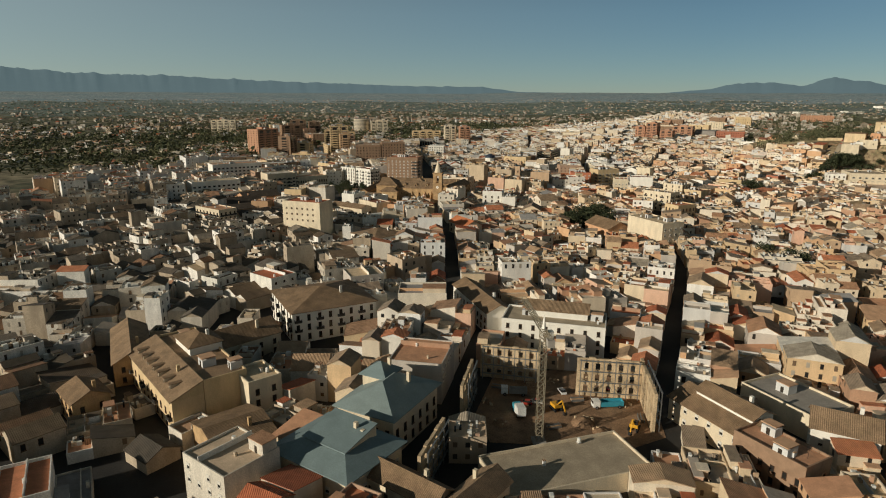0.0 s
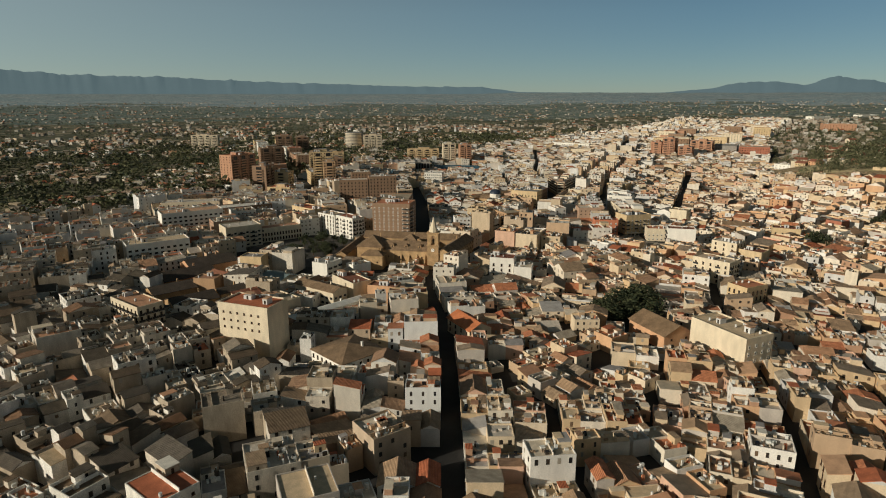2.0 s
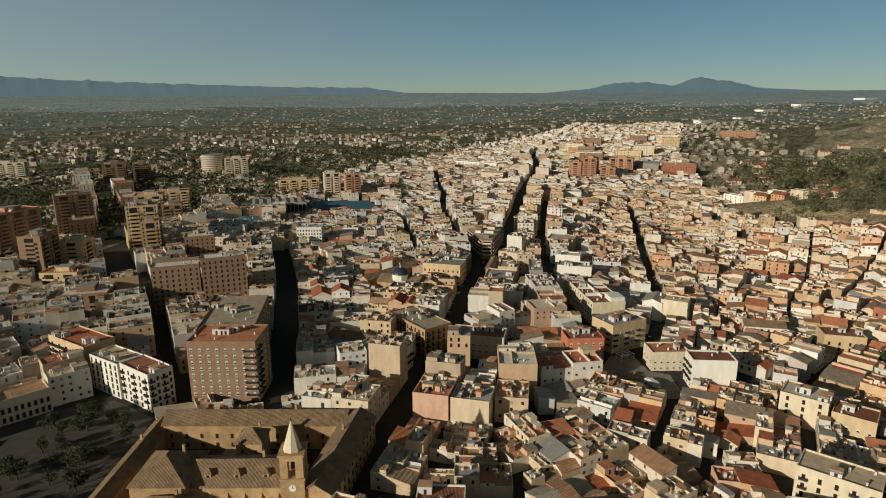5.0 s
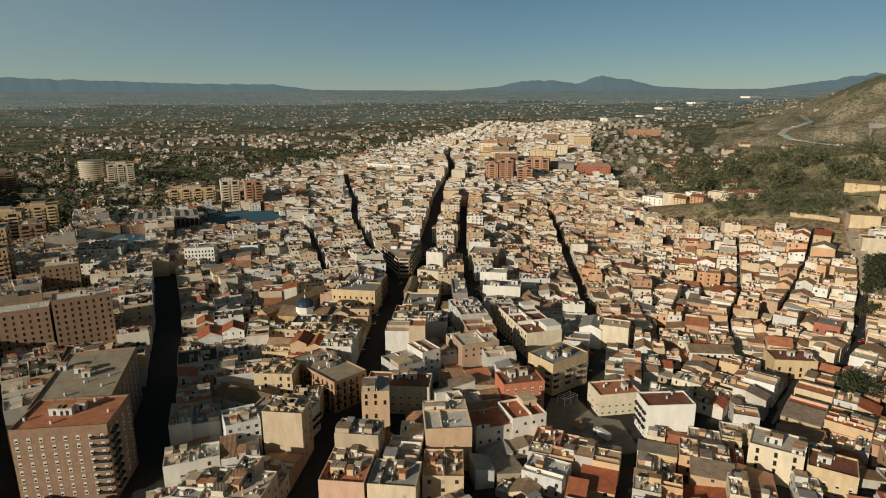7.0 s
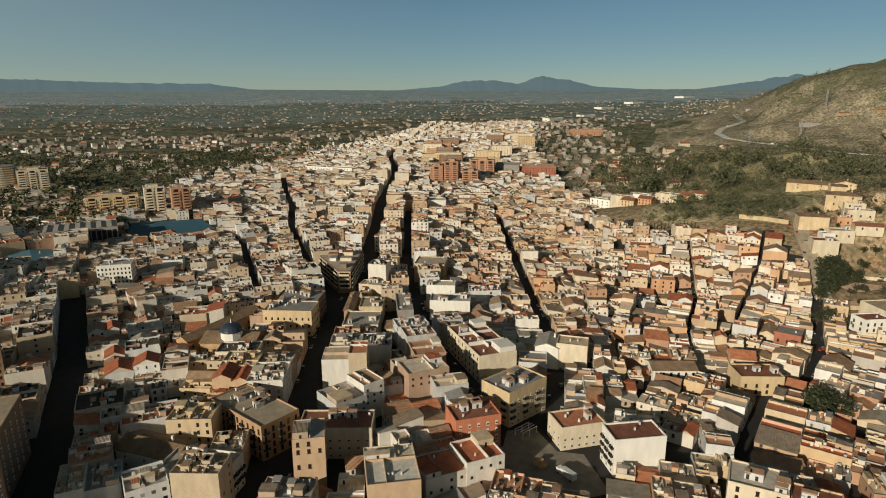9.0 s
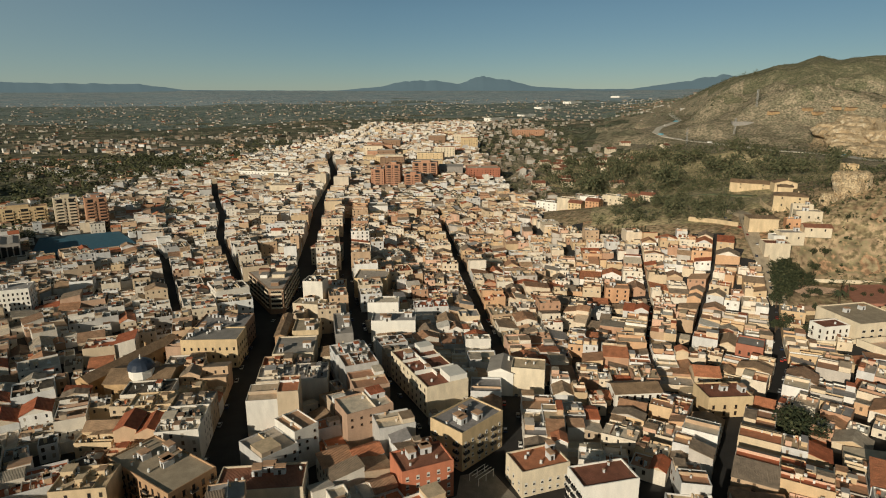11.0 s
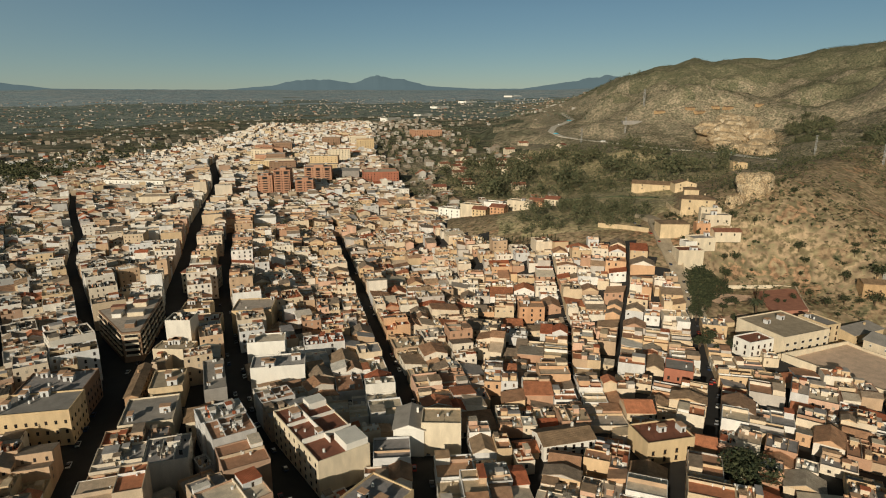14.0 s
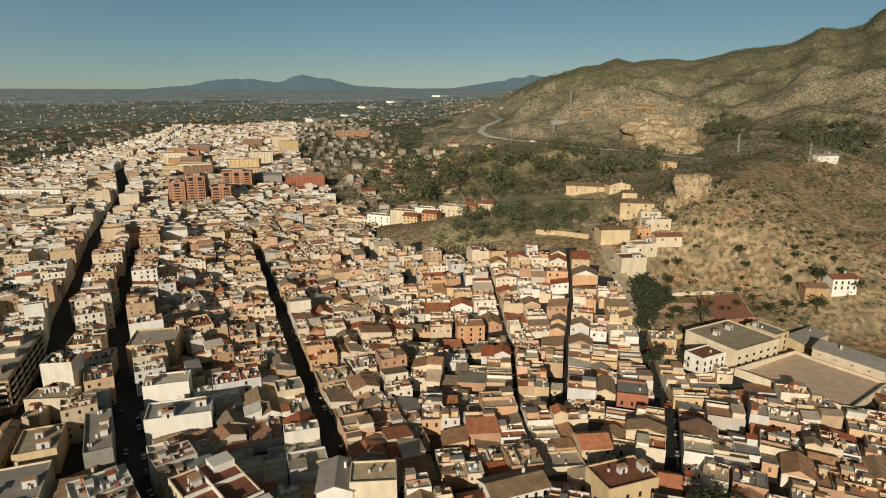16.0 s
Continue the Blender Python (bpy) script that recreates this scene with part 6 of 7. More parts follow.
# ---- pylons on the hill ----
for x, y, s in ((1092, 1132, 1.0), (1215, 1178, 1.1), (863, 706, 0.7), (619, 566, 0.5), (985, 1150, 0.9)):
    root = thing("pylon", x, y, land(x, y), 0.4, "grey steel lattice pylon on the hillside", "pylon", "pylons on the hill")
    root.scale = (s, s, s)
    b = Build()
    lattice(b, 0, 12, 2.6, 0.14, P_METAL)
    part("mast", b, root)
    for z in (22, 26, 30):
        b = Build()
        b.box(-5, -0.2, z, 5, 0.2, z + 0.4, P_METAL, True)
        part("cross_arm", b, root)


def rock(x, y, z, sx, sy, sz, seed, label):
    me = bpy.data.meshes.new("rock")
    bm = bmesh.new()
    bmesh.ops.create_icosphere(bm, subdivisions=4, radius=1)
    for q in bm.verts:
        d = noise.fractal(q.co * 1.3 + Vector((seed, 0, 0)), 0.9, 2.0, 5)
        k = 1 + 0.3 * d
        q.co = Vector((q.co.x * sx * k, q.co.y * sy * k, max(-0.5, min(0.75, q.co.z)) * sz * k)) * K
    bm.to_mesh(me)
    bm.free()
    me.materials.append(M_ROCK)
    ob = new("rock", me)
    ob.matrix_basis = Matrix.Translation((x * K, y * K, z * K))
    tagged(ob, label, "rock")


rock(464, 588, land(464, 588) + 1, 13, 11, 13, 2, "great pale weathered rock on the hill's crest")
qg = random.Random(8)
for qx, qy, qs in ((1000, 880, 26), (1045, 900, 30), (975, 850, 24), (1090, 930, 34), (945, 815, 22), (1130, 950, 36), (1170, 960, 34), (920, 785, 18), (1210, 985, 36), (1250, 1005, 34), (1140, 985, 30), (1060, 860, 26), (1120, 890, 28)):
    rock(qx, qy, land(qx, qy) + 2, qs, qs * 0.8, qs * 0.55, qg.uniform(0, 50), "pale quarried rock face above the motorway")
rock(447, 592, land(447, 592), 6, 5, 6, 5, "smaller pale rock beside the great one")

# ---- rubble and stores on the building site ----
hg = random.Random(14)
for x, y, s in ((14, 128, 1.6), (33, 128, 2.2), (36, 124, 1.4), (24, 146, 1.8), (30, 149, 1.3), (45, 137, 1.5), (12, 138, 1.2), (39, 149, 1.7)):
    heap = thing("rubble_heap", x, y, land(x, y) + 0.1, hg.uniform(0, 6), "heap of earth and broken masonry", "rubble", "rubble on the building site")
    b = Build()
    b.tube(0, 0, 0, s * 0.4, s * 1.3, s * 0.8, 11, P_EARTH, False)
    b.tube(0, 0, s * 0.4, s * 0.7, s * 0.8, 0.1, 11, P_EARTH)
    part("mound", b, heap)
    for k in range(7):
        q, e, c = hg.uniform(-s, s), hg.uniform(-s, s), hg.uniform(0.15, 0.4)
        b = Build(q, e, 0, hg.uniform(0, 3))
        b.box(-c, -c * 0.6, 0, c, c * 0.6, s * 0.35 + c * 0.5, P_RUIN)
        part("block", b, heap)
for x, y, a in ((26, 126, 20), (47, 130, 80), (15, 146, -14), (34, 139, 5)):
    pile = thing("timber_stack", x, y, land(x, y) + 0.1, math.radians(a), "stack of boards and steel on the site", "stack")
    for k in range(5):
        b = Build()
        b.box(-1.6, -0.7 + k * 0.3, 0, 1.6, -0.46 + k * 0.3, 0.5 + 0.12 * (k % 3), P_TAN if k % 2 else P_METAL)
        part("beam", b, pile)
for x, y, a in ((21, 137, 80), (23.5, 137.5, 84), (44, 144, 78), (31, 143, 10)):
    copy_thing(car, Matrix.Translation((x * K, y * K, (land(x, y) + 0.12) * K)) @ Matrix.Rotation(math.radians(a), 4, "Z"))
rng = random.Random(5)
HOUSES = []      # x, y, angle, width, depth, height, kind


def tall(x, y):
    """Usual height of the houses round a place."""
    d = min(seg_dist(x, y, *p, *q) for p, q in zip(STREETS[1][1], STREETS[1][1][1:]))
    z = 6.2 + 4.8 * smooth(90, 15, d) * smooth(330, 430, y)
    if -82 < x < 0 and 365 < y < 442:
        return 4.6
    if -60 < x < -5 and 478 < y < 506:
        return 2.6
    if 12 < x < 190 and 240 < y < 470:
        return 5.4
    if x < -62 and y < 142:
        return 4.2
    if x < -30 and y > 380:
        z += 5.5
    if x < 0 and y < 380:
        z += 1.6
    return z * (0.64 if x > 270 and y < 800 else 0.88 if x > 190 and y < 800 else 1)


def try_house(x, y, a, w, d, row=1.0):
    if not in_town(x, y) or not plan.free(x, y, a, w, d):
        return False
    rec = plan.take(x, y, a, w, d)
    h = max(2.6, row * tall(x, y) * (rng.uniform(0.62, 1.42) if w * d > 36 else rng.uniform(0.42, 0.95)))
    HOUSES.append((rec, x, y, a, w, d, h, "tile" if rng.random() < (0.7 if x < 0 and y < 400 else 0.5 if y < 240 else 0.3 if y < 400 else 0.16) else "flat"))
    return True


def heading(x, y):
    best = min(((seg_dist(x, y, *p, *q), math.atan2(q[1] - p[1], q[0] - p[0])) for _, ln in STREETS for p, q in zip(ln, ln[1:])), key=lambda k: k[0])
    return best[1] + 0.3 * noise.noise(Vector((x / 70, y / 70, 0.5)))


def grain(x, y):
    """How large the plots are."""
    return 1.0 + 0.55 * smooth(-20, -80, x) * smooth(360, 420, y) + 0.25 * smooth(420, 480, y) * smooth(170, 110, x) + 0.2 * smooth(240, 160, y) + 0.35 * smooth(680, 900, y) - 0.14 * smooth(185, 215, x) * smooth(800, 740, y) * smooth(430, 480, y)


for row in range(2):
    for hw, line in STREETS:
        for side in (1, -1):
            for (ax, ay), (bx, by) in zip(line, line[1:]):
                n, a = math.hypot(bx - ax, by - ay), math.atan2(by - ay, bx - ax)
                s = rng.uniform(0.1, 1.5) if row else 0.2
                while s < n - 3:
                    k = grain(ax, ay)
                    w, d = rng.uniform(5.5, 13) * k, rng.uniform(8, 13) * k
                    off = side * (hw + rng.choice((0.2, 0.3, 0.6)) + d / 2 + row * rng.uniform(10, 13) * k)
                    t = s + w / 2
                    try_house(ax + (bx - ax) * t / n - math.sin(a) * off, ay + (by - ay) * t / n + math.cos(a) * off, a, w, d, 1.12 if row == 0 else 0.9)
                    s += w + (0.02 if rng.random() < 0.8 else rng.uniform(1, 3))
for tries, lo, hi in ((9000, 11, 17), (16000, 8, 12), (26000, 5.5, 9), (26000, 3.6, 6)):
    for k in range(tries):
        y = rng.uniform(-60, 1500) if rng.random() < 0.8 else rng.uniform(1500, 2150)
        x = rng.uniform(between(y, LEFT), between(y, RIGHT))
        q = grain(x, y) if lo > 5 else 1
        try_house(x, y, heading(x, y) + (math.pi / 2 if rng.random() < 0.5 else 0), rng.uniform(lo, hi) * q, rng.uniform(lo, hi) * q)


def grow():
    """Lets the houses meet their neighbours, as they do in a dense town."""
    for i, (rec, x, y, a, w, d, h, kind) in enumerate(HOUSES):
        ca, sa = math.cos(a), math.sin(a)
        for step in (1.2, 0.6):
            for ux, uy in ((1, 0), (-1, 0), (0, 1), (0, -1)):
                if (w if ux else d) > 20:
                    continue
                w2, d2 = w + step * abs(ux), d + step * abs(uy)
                lx, ly = ux * step / 2, uy * step / 2
                x2, y2 = x + lx * ca - ly * sa, y + lx * sa + ly * ca
                if plan.free(x2, y2, a, w2, d2, rec):
                    x, y, w, d = x2, y2, w2, d2
                    plan.drop(rec)
                    rec = plan.take(x, y, a, w, d)
        HOUSES[i] = (x, y, a, w, d, h, kind)


grow()


def volumes(w, d, h, kind, g, wide=False):
    """Splits a plot into the volumes of its house: place, size, height, roof and outer sides of each."""
    block = h > 10 and min(w, d) > 8
    todo, done = [(0, 0, w, d)], []
    top = g.uniform(14, 20) if block else g.uniform(9.5, 16) if wide else g.uniform(8, 13)
    while todo:
        x, y, p, q = todo.pop()
        if max(p, q) < top or min(p, q) < 3.4 and max(p, q) < 9:
            done.append((x, y, p, q))
            continue
        k = g.uniform(0.36, 0.64)
        if p >= q:
            todo += [(x - p / 2 + p * k / 2, y, p * k, q), (x + p / 2 - p * (1 - k) / 2, y, p * (1 - k), q)]
        else:
            todo += [(x, y - q / 2 + q * k / 2, p, q * k), (x, y + q / 2 - q * (1 - k) / 2, p, q * (1 - k))]
    out = []
    for x, y, p, q in done:
        sides = [i for i, on in enumerate((y - q / 2 < -d / 2 + 0.1, x + p / 2 > w / 2 - 0.1, y + q / 2 > d / 2 - 0.1, x - p / 2 < -w / 2 + 0.1)) if on]
        pick, roof = g.random(), g.random()
        if block:
            hh, k = h * g.uniform(0.8, 1.05), "flat"
        else:
            if len(done) > 2 and pick < 0.15:
                continue
            hh = h * (g.uniform(0.42, 0.62) if pick < 0.26 else g.uniform(0.68, 0.9) if pick < 0.58 else g.uniform(0.92, 1.08) if pick < 0.94 else g.uniform(1.15, 1.32))
            if kind == "tile":
                k = "tile" if roof < 0.45 else "shed" if roof < 0.75 else "flat"
            else:
                k = "flat" if roof < 0.7 else "shed" if roof < 0.92 else "tile"
            if min(p, q) < 2.4 and k == "tile":
                k = "shed"
        out.append((x, y, p, q, max(2.2, hh), k, sides))
    return out


def body(b, r, x, y, w, d, h, kind, g, wall, roof, tile):
    """One volume: its walls into b, its roof into r."""
    x0, x1, y0, y1, t, o = x - w / 2, x + w / 2, y - d / 2, y + d / 2, 0.14, 0.18
    if kind == "tile":
        b.box(x0, y0, -3, x1, y1, h - 0.05, wall)
        r.gable(w, d, h, min(w, d) * 0.24, tile, wall, 0.22, x, y)
    elif kind == "shed":
        along = g.random() < 0.5
        up = min(1.7, 0.25 * (w if along else d)) * g.choice((-1, 1))
        lo, hi = h - up / 2, h + up / 2
        zs = (lo, hi, hi, lo) if along else (lo, lo, hi, hi)
        flat = ((x0, y0), (x1, y0), (x1, y1), (x0, y1))
        b.add([(p, q, -3) for p, q in flat] + [(p, q, z) for (p, q), z in zip(flat, zs)], [(0, 1, 5, 4), (1, 2, 6, 5), (2, 3, 7, 6), (3, 0, 4, 7)], wall)
        v = [(p, q, z + 0.02) for (p, q), z in zip(((x0 - o, y0 - o), (x1 + o, y0 - o), (x1 + o, y1 + o), (x0 - o, y1 + o)), zs)]
        r.add(v + [(p, q, z + t) for p, q, z in v], [(4, 5, 6, 7), (3, 2, 1, 0), (0, 1, 5, 4), (1, 2, 6, 5), (2, 3, 7, 6), (3, 0, 4, 7)], tile if g.random() < 0.6 else roof)
    else:
        b.tub(w, d, h - 0.1, g.uniform(0.25, 0.9), wall, roof, x=x, y=y)
        if b is not r:
            r.box(x0 + 0.24, y0 + 0.24, h - 0.15, x1 - 0.24, y1 - 0.24, h, roof)


def roof_bits(b, x, y, w, d, h, g, wall, roof, tile, close=True):
    """Hut, chimneys, walls and tanks on a flat roof."""
    if g.random() < 0.55 and min(w, d) > 2.6:
        hw, hd, hh = w * g.uniform(0.25, 0.55), d * g.uniform(0.2, 0.45), g.uniform(1.4, 2.1)
        sx, sy = x + g.choice((-1, 1)) * (w / 2 - hw / 2 - 0.3), y + g.choice((-1, 1)) * (d / 2 - hd / 2 - 0.3)
        b.box(sx - hw / 2, sy - hd / 2, h, sx + hw / 2, sy + hd / 2, h + hh, wall)
        b.box(sx - hw / 2 - 0.1, sy - hd / 2 - 0.1, h + hh, sx + hw / 2 + 0.1, sy + hd / 2 + 0.1, h + hh + 0.15, g.choice((roof, tile)), True)
        b.box(sx - 0.32, sy - hd / 2 - 0.04, h, sx + 0.32, sy - hd / 2, h + 1.3, M_DARK)
    if g.random() < 0.4:
        q = g.uniform(-0.3, 0.3) * w
        b.box(x + q - 0.08, y - d / 2 + 0.2, h, x + q + 0.08, y + d / 2 - 0.2, h + g.uniform(0.5, 1.1), wall)
    if close and w * d > 55:
        q = g.uniform(-0.3, 0.3) * d
        b.box(x - w / 2 + 0.2, y + q - 0.08, h, x + w / 2 - 0.2, y + q + 0.08, h + g.uniform(0.5, 1.3), wall)
        s, e = x + g.uniform(-0.3, 0.3) * w, y + g.uniform(-0.3, 0.3) * d
        b.box(s - 1.1, e - 0.9, h, s + 1.1, e + 0.9, h + 1.9, wall)
        b.box(s - 1.3, e - 1.1, h + 1.9, s + 1.3, e + 1.1, h + 2.05, g.choice((roof, tile)), True)
    for _ in range(g.randint(3, 6 + int(w * d / 10)) if close else g.randint(0, 2)):
        q, e = x + g.uniform(-0.4, 0.4) * w, y + g.uniform(-0.4, 0.4) * d
        s, o = g.uniform(0.12, 0.6), g.uniform(0.12, 0.6)
        b.box(q - s, e - o, h, q + s, e + o, h + g.uniform(0.3, 1.5), g.choice((wall, P_TANK, P_TANK, M_DARK, wall, tile)))


def far_window(b, face, x, y, p, q, u, z, wide, high):
    """A dark pane on one side of a volume."""
    o, top = 0.04, z + high
    if face == 0:
        v = [(x + k, y - q / 2 - o, h) for k, h in ((u - wide, z), (u + wide, z), (u + wide, top), (u - wide, top))]
    elif face == 1:
        v = [(x + p / 2 + o, y + k, h) for k, h in ((u - wide, z), (u + wide, z), (u + wide, top), (u - wide, top))]
    elif face == 2:
        v = [(x + k, y + q / 2 + o, h) for k, h in ((u + wide, z), (u - wide, z), (u - wide, top), (u + wide, top))]
    else:
        v = [(x - p / 2 - o, y + k, h) for k, h in ((u + wide, z), (u - wide, z), (u - wide, top), (u + wide, top))]
    b.add(v, [(0, 1, 2, 3)], M_SHUT)


def house_bits(b, w, d, h, kind, g, wall, roof, tile, fine, close, wide=True):
    """Walls and roof of a plain town house, at the builder's place."""
    for x, y, p, q, vh, vk, sides in volumes(w, d, h, kind, g, wide):
        body(b, b, x, y, p, q, vh, vk, g, wall, roof, tile)
        if vk == "flat":
            roof_bits(b, x, y, p, q, vh - 0.1, g, wall, roof, tile, close)
            if h > 10 and p * q > 60:
                roof_bits(b, x, y, p * 0.7, q * 0.7, vh - 0.1, g, wall, roof, tile, close)
        if not fine:
            continue
        for face in range(4):
            if g.random() < (0.42 if face in sides else 0.8):
                continue
            span = p if face % 2 == 0 else q
            n, wide, high = max(1, int(span / g.uniform(2.4, 3.6))), g.uniform(0.3, 0.52), g.uniform(0.9, 1.6)
            z = vh - 2.1
            while z > 0.5 and (face in sides or z > vh - 4):
                for i in range(n):
                    if g.random() < 0.85:
                        far_window(b, face, x, y, p, q, -span / 2 + (i + 0.5) * span / n, z, wide, high)
                z -= 2.7


def near_house(x, y, a, w, d, h, kind, g):
    """A town house with its parts."""
    wall = M_OLD if x < -30 else M_WARM if x > 185 or y < 480 else M_WALL
    root = thing("town_house", x, y, land(x, y), a, g.choice(LABELS[kind]), "house", "houses of the old town")
    tile, roof = (M_AGED, M_AGED if g.random() < 0.4 else M_ROOF) if x < -42 and y < 400 else (M_TILE, M_ROOF)
    style, left = g.choice(("brown", "pale", "brown", "small", "tall")), 7
    for vx, vy, vw, vd, vh, vk, sides in volumes(w, d, h, kind, g, y > 380):
        b, r = Build(), Build()
        body(b, r, vx, vy, vw, vd, vh, vk, g, wall, roof, tile)
        part("wall", b, root)
        part("roof", r, root)
        if vk == "flat" and g.random() < 0.6 and min(vw, vd) > 2.6:
            c = Build()
            hw, hd, hh = vw * g.uniform(0.3, 0.6), vd * g.uniform(0.25, 0.5), g.uniform(1.6, 2.4)
            sx, sy = vx + g.choice((-1, 1)) * (vw / 2 - hw / 2 - 0.3), vy + g.choice((-1, 1)) * (vd / 2 - hd / 2 - 0.3)
            c.box(sx - hw / 2, sy - hd / 2, vh, sx + hw / 2, sy + hd / 2, vh + hh, wall)
            c.box(sx - hw / 2 - 0.12, sy - hd / 2 - 0.12, vh + hh, sx + hw / 2 + 0.12, sy + hd / 2 + 0.12, vh + hh + 0.16, g.choice((roof, tile)), True)
            c.box(sx - 0.35, sy - hd / 2 - 0.05, vh + 0.02, sx + 0.35, sy - hd / 2, vh + 1.4, M_DARK)
            part("stair_hut", c, root)
        if vk == "flat":
            if vw * vd > 40:
                e, q = Build(), vx + g.uniform(-0.25, 0.25) * vw
                e.box(q - 0.09, vy - vd / 2 + 0.2, vh, q + 0.09, vy + vd / 2 - 0.2, vh + g.uniform(0.6, 1.3), wall)
                part("partition", e, root)
            for _ in range(g.randint(1, 3)):
                e, q, u, s = Build(), vx + g.uniform(-0.4, 0.4) * vw, vy + g.uniform(-0.4, 0.4) * vd, g.uniform(0.14, 0.3)
                if g.random() < 0.6:
                    e.box(q - s, u - s, vh, q + s, u + s, vh + g.uniform(0.6, 1.4), wall)
                    part("chimney", e, root)
                else:
                    e.tube(q, u, vh, vh + 0.9, s * 1.4, s * 1.4, 9, P_TANK)
                    part("water_tank", e, root)
        for face in sides:
            span = vw if face % 2 == 0 else vd
            n, z = max(1, int(span / 2.8)), vh - 2.3
            while z > 0.5 and left > 0:
                for i in range(n):
                    u = -span / 2 + (i + 0.5) * span / n
                    if left > 0 and g.random() < 0.8:
                        ob = part("window", WIN[style], root)
                        at_face(ob, face, vw, vd, u, z)
                        ob.matrix_basis = Matrix.Translation((vx * K, vy * K, 0)) @ ob.matrix_basis
                        left -= 1
                z -= 2.5


LABELS = {"tile": ("cream town house with a weathered tiled roof", "pale rendered house under brown clay tiles", "old house with a low pitched tile roof"),
          "flat": ("cream town house with a flat roof terrace", "white rendered house with roof hut and parapet", "pale town house with a paved roof terrace",
                   "sand-coloured house with a walled flat roof")}


def near(x, y):
    """The stretches that are passed closest."""
    return (-100 < x < 105 and 92 < y < 225) or (60 < x < 330 and 470 < y < 585)


WOOD = ((497, 905), (553, 1037), (660, 1097), (807, 1090), (884, 964), (822, 790), (692, 715), (643, 800), (592, 862))
def middle(x, y):
    """The next stretches behind those."""
    return (60 < x < 330 and 585 <= y < 650) or (105 <= x < 190 and 150 < y < 260) or (20 < x < 60 and 480 < y < 600)


far = Build()
made = plain = 0
for x, y, a, w, d, h, kind in HOUSES:
    if near(x, y) and w * d > 22 and made < 134:
        near_house(x, y, a, w, d, h, kind, rng)
        made += 1
        continue
    if middle(x, y) and w * d > 40 and plain < 225:
        one = Build()
        house_bits(one, w, d, h, kind, rng, M_WARM if x > 185 or y < 480 else M_WALL, M_ROOF, M_TILE, True, True, True)
        ob = new("town_house", one.mesh("town_house"))
        ob.matrix_basis = Matrix.Translation((x * K, y * K, land(x, y) * K)) @ Matrix.Rotation(a, 4, "Z")
        tagged(ob, rng.choice(LABELS[kind]), "house", "houses of the old town")
        plain += 1
        continue
    far.at(x, y, land(x, y), a)
    house_bits(far, w, d, h, kind, rng, M_OLDS if x < -30 and y < 440 else M_WARMS if x > 185 and y < 950 or x > 10 and y < 480 else M_WALLS,
               M_AGEDS if (x < -42 and y < 400 or x < 150 and y > 560) and rng.random() < 0.4 else M_ROOFS, M_AGEDS if x < -42 and y < 400 else M_TILES, y < 1000, y < 860, y > 360)
sg = random.Random(71)
count = 0
while count < 330:
    y = sg.uniform(840, 2150)
    x = between(y, RIGHT) + 4 + 230 * sg.random() ** 1.5
    w, d, a = sg.uniform(7, 15), sg.uniform(6, 11), heading(x, y)
    if not plan.free(x, y, a, w + 2, d + 2) or inside(x, y, WOOD):
        continue
    count += 1
    plan.take(x, y, a, w + 2, d + 2)
    far.at(x, y, land(x, y), a)
    house_bits(far, w, d, sg.uniform(3.5, 7.5), "tile" if sg.random() < 0.6 else "flat", sg, M_FARM, M_ROOFS, M_TILES, False, False)
tagged(new("town_houses", far.mesh("town_houses")), "cream and white town houses with flat and tiled roofs", "houses", kind="stuff")

ground()

# ---- far mountains ----
RANGE = ((-60, 36), (-45, 40), (-36, 38), (-33.5, 35), (-31, 31), (-27, 29.5), (-23.5, 29), (-20, 25), (-14, 21), (-10, 19), (-3.5, 15), (3.5, 14), (7, 5), (13, 4),
         (19.5, 4), (23, 10), (25.5, 20), (28, 21), (30, 15), (32.2, 28), (34.5, 21), (37, 10), (41, 6), (45, 6), (50, 20), (52, 28), (53.5, 25), (55, 34), (57, 28), (62, 22), (80, 20))
b = Build()
vs = []
for i in range(701):
    th = -60 + 140 * i / 700
    for (a0, p), (a1, q) in zip(RANGE, RANGE[1:]):
        if a0 <= th <= a1:
            e = p + (q - p) * (th - a0) / (a1 - a0)
            break
    e *= 1 + 0.1 * noise.fractal(Vector((th * 1.0, 0, 0)), 0.8, 2.0, 4)
    for k, rr in ((0.0, 8700), (0.45, 9100), (0.85, 9400), (1.0, 9700)):
        up = 95 + k * e * 8.6 + (0 if k in (0, 1) else 14 * noise.fractal(Vector((th * 0.8, k * 3, 1)), 1.0, 2.0, 3))
        vs.append((rr * math.sin(math.radians(th)) + 40, rr * math.cos(math.radians(th)) + 250, up))
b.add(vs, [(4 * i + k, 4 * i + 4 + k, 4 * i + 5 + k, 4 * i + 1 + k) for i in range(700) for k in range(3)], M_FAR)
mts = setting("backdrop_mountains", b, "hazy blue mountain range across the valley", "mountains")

mts.data.polygons.foreach_set("use_smooth", [True] * len(mts.data.polygons))


